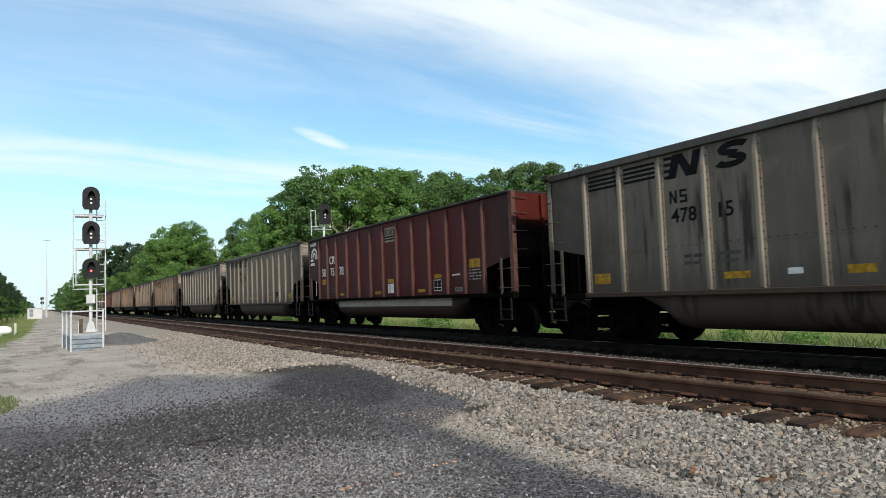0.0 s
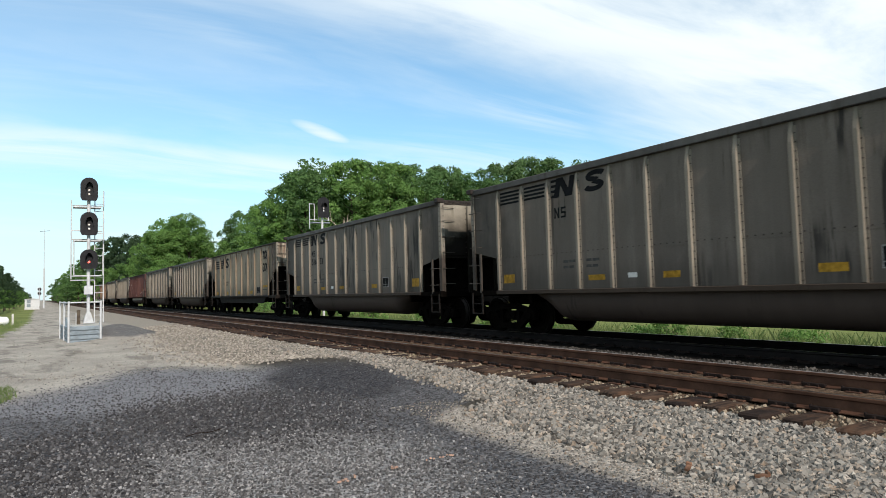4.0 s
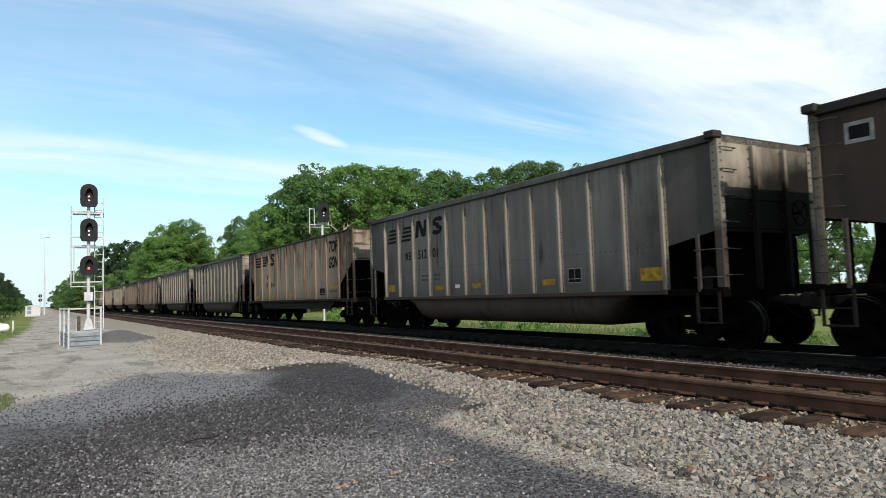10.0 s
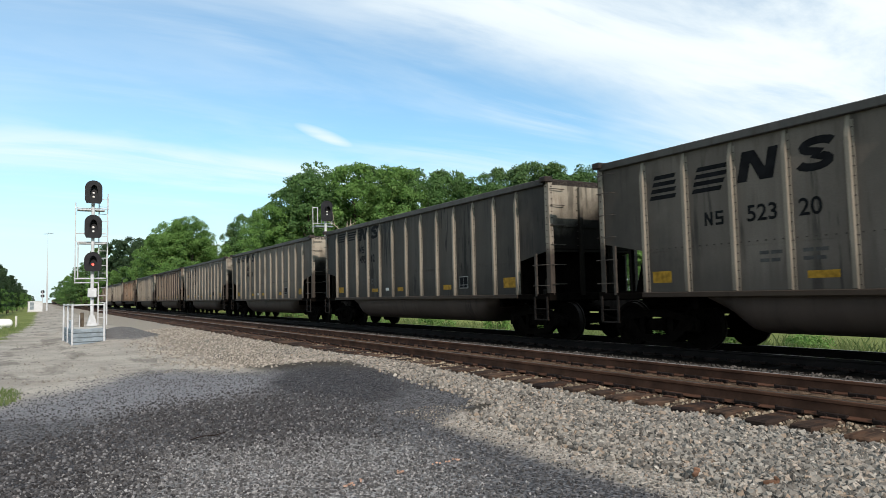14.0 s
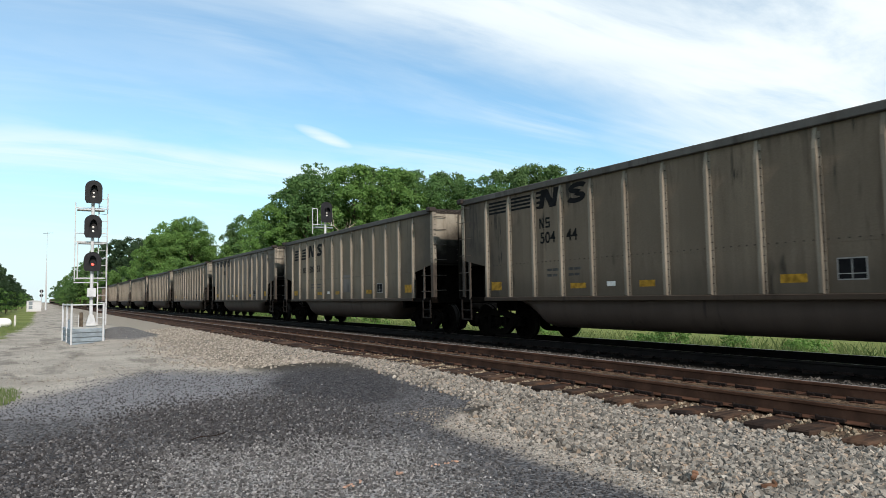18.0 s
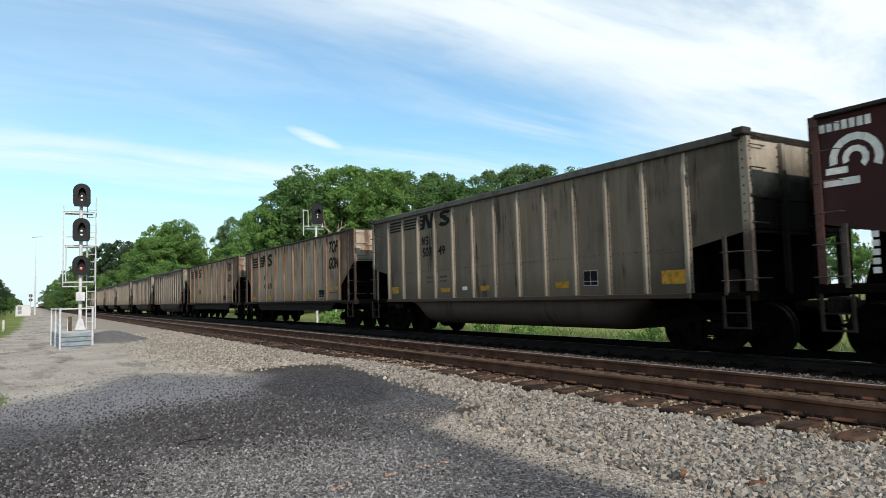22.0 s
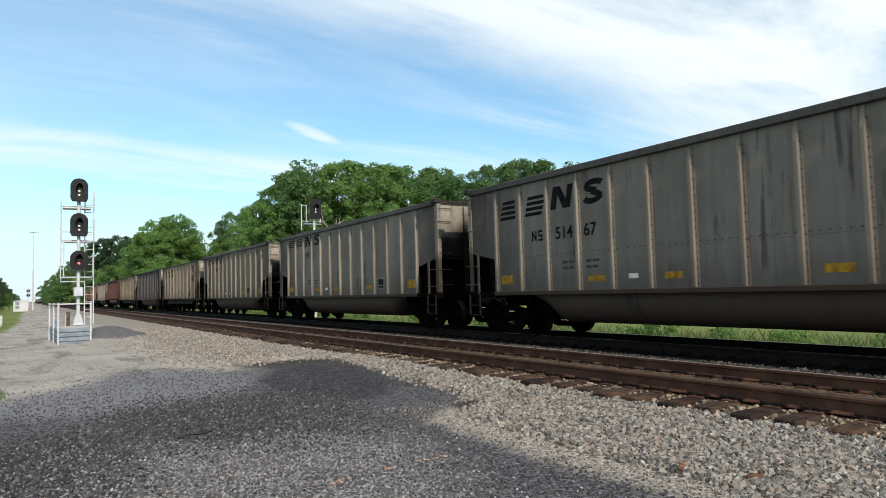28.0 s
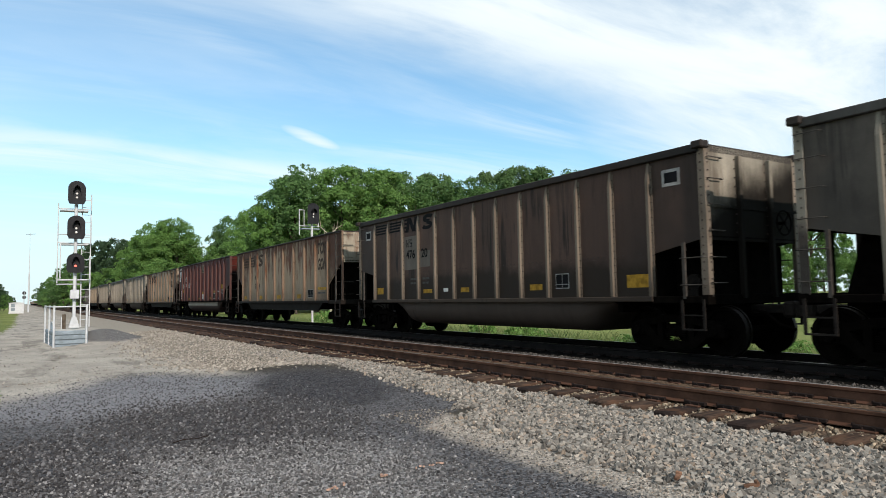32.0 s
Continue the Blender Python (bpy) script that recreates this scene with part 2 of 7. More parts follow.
def paint(name, base, stain, amount=0.5, dark=(0.012, 0.011, 0.010), dark_amt=0.25, tone=0.14, rough=0.6, low=None, low_z=1.95, low_x=0.0, top=0.045, spec=0.12):
    """Weathered wagon paint: per-panel tone, runs of rust from the top, soot streaks, dirt thrown up from below (with
    painted shade on end walls), fine grime.
    """
    m, N, L, B = nodes_of(name)
    oi = N.new("ShaderNodeObjectInfo")
    v = coords(N, L, 57.0)
    tc = N.new("ShaderNodeTexCoord")
    sp = N.new("ShaderNodeSeparateXYZ")
    L.new(tc.outputs["Object"], sp.inputs[0])
    streak = noise_node(N, L, v, 3.0, 7, 0.66, (1, 1.7, 0.20), 0.3)
    streak2 = noise_node(N, L, v, 3.6, 6, 0.62, (1, 1.8, 0.10), 0.25)
    sparse = noise_node(N, L, v, 0.5, 3, 0.6, (1, 1.4, 0.6))
    cloud = noise_node(N, L, v, 1.3, 6, 0.62)
    patch = noise_node(N, L, v, 0.55, 4, 0.6, (1, 1, 0.5))
    grain = noise_node(N, L, v, 42.0, 4, 0.65)
    vtone = ramp(N, L, oi.outputs["Random"], 0, 1, 1 - tone, 1 + tone)
    tn = N.new("ShaderNodeVectorMath")
    tn.operation = "SCALE"
    tn.inputs[0].default_value = base
    L.new(vtone, tn.inputs["Scale"])
    c = mixc(N, L, ramp(N, L, patch, 0.35, 0.68, 0, 0.55), tn.outputs[0], tuple(x * 0.62 for x in base))
    c = mixc(N, L, ramp(N, L, cloud, 0.4, 0.75, 0, 0.35), c, tuple(min(1, x * 1.35) for x in base))
    bands = noise_node(N, L, v, 2.2, 4, 0.5, (1, 1.5, 0.05))
    c = mixc(N, L, ramp(N, L, bands, 0.42, 0.58, 0, 0.42), c, tuple(x * 0.66 for x in base))
    hgt = mathn(N, L, "MULTIPLY", mathn(N, L, "SUBTRACT", sp.outputs[2], 2.4), top)
    run_ = mathn(N, L, "ADD", mathn(N, L, "ADD", mathn(N, L, "MULTIPLY", streak, 0.75), mathn(N, L, "MULTIPLY", cloud, 0.35)), hgt)
    if amount > 0.7:
        tail = ramp(N, L, mathn(N, L, "ABSOLUTE", sp.outputs[1]), 4.4, 6.6, 0, 0.10 * amount)
        run_ = mathn(N, L, "ADD", run_, mathn(N, L, "MULTIPLY", tail, ramp(N, L, sp.outputs[2], 1.5, 3.2)))
    rust = ramp(N, L, run_, 0.63 - 0.10 * amount, 0.79 - 0.09 * amount, 0, min(1.0, 0.3 + amount * 0.7))
    c = mixc(N, L, rust, c, mixc(N, L, ramp(N, L, cloud, 0.3, 0.7), tuple(x * 0.4 for x in stain), tuple(x * 1.2 for x in stain)))
    soot = ramp(N, L, streak2, 0.50, 0.59, 0, min(0.92, dark_amt * 1.9))
    c = mixc(N, L, mathn(N, L, "MULTIPLY", soot, ramp(N, L, sparse, 0.56 - 0.06 * dark_amt, 0.64)), c, dark)
    if dark_amt > 0.9:
        # black runs and blotches on a few sheets
        drip = noise_node(N, L, v, 7.0, 3, 0.5, (1, 2.2, 0.17))
        gate = ramp(N, L, sparse, 0.535, 0.57)
        c = mixc(N, L, mathn(N, L, "MULTIPLY", ramp(N, L, drip, 0.585, 0.62, 0, 0.9), gate), c, dark)
        blot = noise_node(N, L, v, 1.5, 4, 0.6, (1, 1.7, 0.4))
        blot = mathn(N, L, "SUBTRACT", blot, mathn(N, L, "MULTIPLY", mathn(N, L, "SUBTRACT", sp.outputs[2], 1.5), 0.06))
        c = mixc(N, L, mathn(N, L, "MULTIPLY", ramp(N, L, blot, 0.50, 0.60, 0, 0.85), gate), c, dark)
    # brake dust and soot towards both ends, more of it low down
    ends = mathn(N, L, "ADD", mathn(N, L, "ABSOLUTE", sp.outputs[1]), mathn(N, L, "MULTIPLY", mathn(N, L, "SUBTRACT", cloud, 0.5), 3.5))
    ends = mathn(N, L, "SUBTRACT", ends, mathn(N, L, "MULTIPLY", sp.outputs[2], 0.55))
    c = mixc(N, L, ramp(N, L, ends, 2.7, 5.9, 0, 0.80), c, tuple(0.4 * x + 0.01 for x in stain))
    # grime creeping up from the sill
    c = mixc(N, L, ramp(N, L, mathn(N, L, "ADD", sp.outputs[2], mathn(N, L, "MULTIPLY", streak, -0.9)), 0.65, 1.45, 0.6, 0), c, tuple(x * 0.3 for x in base))
    c = mixc(N, L, ramp(N, L, grain, 0.35, 0.8, 0, 0.4), c, tuple(x * 0.45 for x in base))
    # dark lower part: dirt on sides, soot plus painted shade on end walls
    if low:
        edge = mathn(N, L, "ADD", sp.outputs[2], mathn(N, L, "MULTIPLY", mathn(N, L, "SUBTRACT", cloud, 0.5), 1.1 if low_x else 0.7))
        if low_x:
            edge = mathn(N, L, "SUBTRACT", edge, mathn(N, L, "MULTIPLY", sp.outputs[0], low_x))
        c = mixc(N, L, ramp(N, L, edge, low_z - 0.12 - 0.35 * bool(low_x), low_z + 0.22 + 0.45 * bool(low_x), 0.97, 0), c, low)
    L.new(c, B.inputs["Base Color"])
    B.inputs["Roughness"].default_value = rough
    B.inputs["Specular IOR Level"].default_value = spec
    h = mathn(N, L, "ADD", mathn(N, L, "MULTIPLY", cloud, 3.0), grain)
    bump(N, L, B, h, 0.25, 0.012)
    return m


MAT = {
    "silver": paint("silver_grey_paint", (0.145, 0.122, 0.103), (0.045, 0.035, 0.027), 0.35, dark_amt=0.45),
    "silver2": paint("sooty_silver_grey_paint", (0.171, 0.145, 0.123), (0.045, 0.035, 0.027), 0.35, dark_amt=0.95),
    "pale": paint("pale_silver_grey_paint", (0.190, 0.172, 0.149), (0.05, 0.040, 0.030), 0.3, dark_amt=0.35),
    "soot": paint("soot_darkened_grey_paint", (0.069, 0.060, 0.052), (0.022, 0.018, 0.016), 0.35, dark=(0.007, 0.0065, 0.006), dark_amt=1.0),
    "tan2": paint("sooty_tan_grey_paint", (0.157, 0.123, 0.091), (0.046, 0.035, 0.028), 0.40, dark_amt=0.95),
    "blue": paint("blue_grey_paint", (0.153, 0.137, 0.127), (0.042, 0.035, 0.03), 0.25, dark_amt=0.35),
    "tan": paint("tan_grey_paint", (0.176, 0.142, 0.104), (0.05, 0.040, 0.030), 0.38, dark_amt=0.5),
    "dark": paint("dark_grey_paint", (0.032, 0.025, 0.022), (0.014, 0.012, 0.011), 0.35, dark_amt=0.3),
    "brown": paint("sooty_brown_paint", (0.090, 0.054, 0.042), (0.03, 0.02, 0.014), 0.5, dark_amt=0.45, low=(0.022, 0.015, 0.011), low_z=1.75),
    "white": paint("faded_white_paint", (0.298, 0.246, 0.182), (0.085, 0.045, 0.028), 0.36, dark_amt=0.45, top=0.08),
    "rusty": paint("rust_streaked_white_paint", (0.322, 0.258, 0.190), (0.094, 0.028, 0.011), 0.80, dark_amt=0.4, top=0.055),
    "veryrusty": paint("rusted_white_paint", (0.326, 0.246, 0.171), (0.088, 0.023, 0.009), 1.0, dark_amt=0.35, top=0.105),
    "red": paint("oxide_red_paint", (0.080, 0.0115, 0.0115), (0.034, 0.008, 0.008), 0.55, dark_amt=0.8),
    "rib_tan": paint("pale_rib_paint", (0.225, 0.20, 0.163), (0.09, 0.06, 0.04), 0.22, dark_amt=0.25),
    "rib_rust": paint("rusted_rib_paint", (0.205, 0.14, 0.095), (0.11, 0.036, 0.015), 1.0, dark_amt=0.25),
    "rib_ochre": paint("ochre_stained_rib_paint", (0.232, 0.186, 0.134), (0.11, 0.055, 0.028), 0.7, dark_amt=0.25),
    "rib_red": paint("red_rib_paint", (0.095, 0.044, 0.038), (0.05, 0.022, 0.018), 0.4, dark_amt=0.2),
    "rib_brown": paint("grimy_rib_paint", (0.165, 0.133, 0.103), (0.055, 0.034, 0.022), 0.5, dark_amt=0.25),
    "post_tan": paint("grimy_pale_post_paint", (0.225, 0.20, 0.163), (0.09, 0.06, 0.04), 0.3, dark_amt=0.3, low=(0.045, 0.036, 0.030), low_z=2.2),
    "post_rust": paint("grimy_rusted_post_paint", (0.185, 0.125, 0.085), (0.085, 0.034, 0.017), 0.95, dark_amt=0.3, low=(0.030, 0.022, 0.018), low_z=2.6),
    "sill_dark": paint("black_brown_sill_paint", (0.026, 0.021, 0.018), (0.012, 0.009, 0.008), 0.4, dark_amt=0.4, spec=0.03),
    # end walls: soot, with the next wagon's shade painted into the dark part
    "sooty_shaded_end": paint("soot_and_shade_end_paint", (0.300, 0.268, 0.215), (0.05, 0.03, 0.02), 0.45, dark_amt=0.3, low=(0.005, 0.0042, 0.0038), low_z=3.30, low_x=0.34, spec=0.015),
    "pale_end": paint("grimy_shaded_cream_end_paint", (0.330, 0.290, 0.225), (0.085, 0.028, 0.013), 0.75, dark_amt=0.35, low=(0.006, 0.005, 0.0045), low_z=2.65, low_x=0.25, spec=0.03),
    "sooty_shaded_red": paint("soot_and_shade_red_paint", (0.075, 0.016, 0.012), (0.03, 0.01, 0.008), 0.45, dark_amt=0.3, low=(0.007, 0.005, 0.0045), low_z=2.95, spec=0.015),
    "sill": paint("grimy_sill_paint", (0.075, 0.054, 0.040), (0.03, 0.018, 0.012), 0.4, dark_amt=0.5),
    "belly": paint("grimy_belly_paint", (0.113, 0.083, 0.069), (0.02, 0.016, 0.013), 0.35, dark_amt=0.6),
    "belly_brown": paint("grimy_brown_belly_paint", (0.062, 0.036, 0.030), (0.02, 0.014, 0.011), 0.4, dark_amt=0.5),
    "band": paint("faded_white_band_paint", (0.46, 0.40, 0.34), (0.11, 0.07, 0.05), 0.35, dark_amt=0.3),
    "rim": paint("grey_rim_paint", (0.085, 0.082, 0.078), (0.04, 0.033, 0.026), 0.35, dark_amt=0.25),
    "under": plain("underframe_near_black", (0.0034, 0.0028, 0.0023), 0.95, 0.0, 0.4, spec=0.012),
    "iron": plain("worn_iron", (0.013, 0.0105, 0.009), 0.75, 0.1, 0.4),
    "tread": plain("polished_wheel_steel", (0.022, 0.019, 0.017), 0.6, 0.4, 0.2),
    "black": plain("black_lettering_paint", (0.009, 0.009, 0.010), 0.7, 0, 0.3, bumps=0, spec=0.05),
    "worn": plain("worn_lettering_paint", (0.062, 0.045, 0.036), 0.8, 0, 0.6, scale=4.0, bumps=0, spec=0.05),
    "faded_white": plain("faded_white_lettering_paint", (0.26, 0.25, 0.24), 0.7, 0, 0.3, bumps=0),
    "dull": plain("faded_lettering_paint", (0.06, 0.057, 0.055), 0.7, 0, 0.3, bumps=0),
    "letter_white": plain("white_lettering_paint", (0.62, 0.60, 0.57), 0.6, 0, 0.15, bumps=0),
    "yellow": plain("faded_yellow_reflector", (0.30, 0.165, 0.018), 0.6, 0, 0.4, scale=9, bumps=0),
    "rivet": plain("dark_rivet", (0.05, 0.04, 0.035), 0.7, 0.2, 0.3),
    "rail_side": plain("rusted_rail", (0.073, 0.036, 0.023), 0.8, 0.0, 0.35, 3.0),
    "rail_top": plain("worn_rail_head", (0.20, 0.17, 0.15), 0.35, 0.9, 0.2, 3.0),
    "rail_bright": plain("bright_rail_head", (0.22, 0.205, 0.20), 0.55, 0.2, 0.15, 3.0),
    "tie": None,
    # dark copies of rail and tie, with the train's shade in their colour
    "black_rail": plain("shade_dark_rail", (0.008, 0.0065, 0.006), 0.8, 0.0, 0.35, 3.0),
    "black_tie": plain("shade_dark_wood", (0.005, 0.004, 0.0036), 0.9, 0, 0.4, 5.0, 0.4),
    "clip": plain("dark_rusty_steel", (0.014, 0.009, 0.0075), 0.85, 0.0, 0.4),
    "grab": plain("grimy_grab_iron", (0.050, 0.043, 0.037), 0.6, 0.1, 0.3),
    "galv": plain("galvanised_steel", (0.19, 0.225, 0.25), 0.6, 0.1, 0.2, 5.0),
    "galv_white": plain("pale_painted_steel", (0.45, 0.46, 0.47), 0.5, 0.05, 0.12, 5.0),
    "sig_black": plain("black_signal_paint", (0.012, 0.012, 0.014), 0.5, 0, 0.3),
    "bark": plain("bark", (0.075, 0.06, 0.045), 0.95, 0, 0.4, 8, 0.6),
    "dead": plain("bleached_dead_wood", (0.36, 0.31, 0.24), 0.9, 0, 0.2, 8, 0.4),
    "red_lamp": plain("red_signal_lens", (0.5, 0.02, 0.02), 0.3, 0, 0.05, bumps=0, emit=(1.0, 0.10, 0.07, 3.0)),
    "clear_lamp": plain("clear_signal_lens", (0.65, 0.62, 0.6), 0.25, 0, 0.1, bumps=0),
    "tank": plain("white_tank_paint", (0.78, 0.79, 0.80), 0.45, 0, 0.06),
    "shed": plain("white_case_paint", (0.50, 0.51, 0.52), 0.5, 0, 0.08),
    "concrete": plain("pale_concrete", (0.42, 0.41, 0.38), 0.9, 0, 0.15),
    "orange": plain("orange_marking_paint", (0.42, 0.27, 0.20), 0.8, 0, 0.4, 20.0, bumps=0),
}


def tie_wood():
    """Old creosoted timber: each tie its own tone, split along the grain, dusted with rust."""
    m, N, L, B = nodes_of("creosoted_wood")
    oi = N.new("ShaderNodeObjectInfo")
    v = coords(N, L, 23.0)
    grain = noise_node(N, L, v, 26.0, 5, 0.6, (0.12, 1.0, 1.0))
    dust = noise_node(N, L, v, 3.0, 5, 0.65)
    c = mixc(N, L, ramp(N, L, oi.outputs["Random"], 0.1, 0.9), (0.022, 0.0155, 0.0135), (0.066, 0.043, 0.031))
    c = mixc(N, L, ramp(N, L, grain, 0.45, 0.6, 0, 0.75), c, (0.015, 0.011, 0.010))
    c = mixc(N, L, ramp(N, L, dust, 0.50, 0.68, 0, 0.5), c, (0.105, 0.055, 0.032))
    L.new(c, B.inputs["Base Color"])
    B.inputs["Roughness"].default_value = 0.9
    B.inputs["Specular IOR Level"].default_value = 0.08
    bump(N, L, B, grain, 0.7, 0.01)
    return m


MAT["tie"] = tie_wood()
MAT["anchor_rust"] = plain("rusted_scrap_iron", (0.17, 0.095, 0.062), 0.9, 0.0, 0.5, spec=0.05)


# ---- mesh tools ----
class Shape:
    """Collects faces; build() makes one mesh of them."""

    def __init__(self):
        self.v, self.f, self.m = [], [], []

    def add(self, verts, faces, mat=0):
        o = len(self.v)
        self.v += [tuple(p) for p in verts]
        self.f += [tuple(i + o for i in fc) for fc in faces]
        self.m += [mat] * len(faces)
        return self

    def box(self, x0, x1, y0, y1, z0, z1, mat=0, bev=0.0):
        if not bev:
            vs = [(x, y, z) for z in (z0, z1) for y in (y0, y1) for x in (x0, x1)]
            return self.add(vs, [(0, 2, 3, 1), (4, 5, 7, 6), (0, 1, 5, 4), (2, 6, 7, 3), (0, 4, 6, 2), (1, 3, 7, 5)], mat)
        vs = []
        for z in (z0, z1):
            for y in (y0, y1):
                for x in (x0, x1):
                    sx, sy, sz = (1 if x == x0 else -1), (1 if y == y0 else -1), (1 if z == z0 else -1)
                    vs += [(x + sx * bev, y + sy * bev, z), (x + sx * bev, y, z + sz * bev), (x, y + sy * bev, z + sz * bev)]
        c = {(i, j, k): (k * 4 + j * 2 + i) * 3 for i in (0, 1) for j in (0, 1) for k in (0, 1)}
        fs = []
        for k in (0, 1):
            q = [c[0, 0, k], c[1, 0, k], c[1, 1, k], c[0, 1, k]]
            fs.append(tuple(q if k else q[::-1]))
        for j in (0, 1):
            q = [c[0, j, 0] + 1, c[1, j, 0] + 1, c[1, j, 1] + 1, c[0, j, 1] + 1]
            fs.append(tuple(q[::-1] if j else q))
        for i in (0, 1):
            q = [c[i, 0, 0] + 2, c[i, 1, 0] + 2, c[i, 1, 1] + 2, c[i, 0, 1] + 2]
            fs.append(tuple(q if i else q[::-1]))
        for i in (0, 1):
            for j in (0, 1):
                a, b = c[i, j, 0], c[i, j, 1]
                fs.append((a + 1, a + 2, b + 2, b + 1))
        for i in (0, 1):
            for k in (0, 1):
                a, b = c[i, 0, k], c[i, 1, k]
                fs.append((a, a + 2, b + 2, b))
        for j in (0, 1):
            for k in (0, 1):
                a, b = c[0, j, k], c[1, j, k]
                fs.append((a, a + 1, b + 1, b))
        for q in c.values():
            fs.append((q, q + 1, q + 2))
        return self.add(vs, fs, mat)

    def prism(self, poly, axis, a, b, mat=0):
        """A polygon in the plane across an axis (x: points are y,z; y: x,z; z: x,y), drawn out from a to b."""
        n = len(poly)
        put = {"x": lambda p, s: (s, p[0], p[1]), "y": lambda p, s: (p[0], s, p[1]), "z": lambda p, s: (p[0], p[1], s)}[axis]
        vs = [put(p, a) for p in poly] + [put(p, b) for p in poly]
        fs = [tuple(range(n))[::-1], tuple(range(n, 2 * n))] + [(i, (i + 1) % n, n + (i + 1) % n, n + i) for i in range(n)]
        return self.add(vs, fs, mat)

    def tube(self, a, b, r, n=8, mat=0, r2=None):
        a, b = Vector(a), Vector(b)
        d = (b - a).normalized()
        u = d.cross(Vector((0, 0, 1)) if abs(d.z) < 0.9 else Vector((1, 0, 0))).normalized()
        w = d.cross(u)
        r2 = r if r2 is None else r2
        vs = [a + (u * math.cos(2 * math.pi * i / n) + w * math.sin(2 * math.pi * i / n)) * r for i in range(n)]
        vs += [b + (u * math.cos(2 * math.pi * i / n) + w * math.sin(2 * math.pi * i / n)) * r2 for i in range(n)]
        fs = [tuple(range(n))[::-1], tuple(range(n, 2 * n))] + [(i, (i + 1) % n, n + (i + 1) % n, n + i) for i in range(n)]
        return self.add(vs, fs, mat)

    def lathe(self, prof, axis, centre, n=20, mat=0):
        """Profile of (along, radius) turned round an axis through centre."""
        cx_, cy_, cz_ = centre
        vs, fs = [], []
        for s, r in prof:
            for i in range(n):
                a = 2 * math.pi * i / n
                c_, s_ = r * math.cos(a), r * math.sin(a)
                vs.append({"x": (cx_ + s, cy_ + c_, cz_ + s_), "y": (cx_ + c_, cy_ + s, cz_ + s_), "z": (cx_ + c_, cy_ + s_, cz_ + s)}[axis])
        for k in range(len(prof) - 1):
            for i in range(n):
                j = (i + 1) % n
                fs.append((k * n + i, k * n + j, (k + 1) * n + j, (k + 1) * n + i))
        fs += [tuple(range(n))[::-1], tuple(range((len(prof) - 1) * n, len(prof) * n))]
        return self.add(vs, fs, mat)

    def mesh(self, name, mats):
        me = bpy.data.meshes.new(name)
        me.from_pydata(self.v, [], self.f)
        for m in mats:
            me.materials.append(m)
        if len(mats) > 1:
            me.polygons.foreach_set("material_index", np.array(self.m, dtype=np.int32))
        bm = bmesh.new()
        bm.from_mesh(me)
        bmesh.ops.recalc_face_normals(bm, faces=bm.faces)
        bm.to_mesh(me)
        bm.free()
        return me

    def build(self, name, mats, parent=None, label=""):
        mats = mats if isinstance(mats, (list, tuple)) else [mats]
        ob = new(name, self.mesh(name, mats))
        if parent:
            ob.parent = parent
        if label:
            ob["label"] = label
        return ob


def part(name, data, parent, label=""):
    """A part on mesh data that may be shared."""
    ob = new(name, data)
    ob.parent = parent
    if label:
        ob["label"] = label
    return ob


def empty(name, m=None):
    ob = new(name)
    if m is not None:
        ob.matrix_basis = m
    return ob


# ---- ground: one sheet to the horizon ----
def smooth(a, b, v):
    t = np.clip((v - a) / (b - a), 0, 1)
    return t * t * (3 - 2 * t)


BED = RAIL - 0.25      # top of the ballast between the ties


def ground_z(x, y):
    """Height of the ground: road, ballast bed, ditch and field."""
    x, y = np.asarray(x, float), np.asarray(y, float)
    z = np.interp(x, [-900, -60, -14, -5, -1.6, 0, 3.9, 6.15, 6.6, 6.95, 7.2, 8.45, 8.8, 9.6, 13.6, 15.2, 17.2, 24, 900],
                  [-0.6, -0.6, -0.5, -0.25, 0.03, 0.0, 0.0, RAIL - 0.290, RAIL - 0.252, RAIL - 0.214, RAIL - 0.188, RAIL - 0.188, RAIL - 0.165, RAIL - 0.165, BED, -0.35, -0.5, -0.35, -0.35])
    # low heap of dark chippings beside the bed
    z = z + 0.19 * np.exp(-(((x - 4.75) / 1.4) ** 2 + ((y - 12.6) / 2.3) ** 2))
    z = z + 0.10 * np.exp(-(((x - 1.6) / 2.2) ** 2 + ((y - 15.5) / 1.8) ** 2))
    # bank round the signal's platform
    z = z + 0.56 * np.exp(-(((x - 2.8) / 1.25) ** 2 + ((y - 30.2) / 2.3) ** 2))
    # small unevenness of the road
    z = z + 0.018 * np.sin(x * 1.7 + 0.6 * y) * np.sin(y * 0.9 - 0.4 * x) * (x < 6.0)
    return z


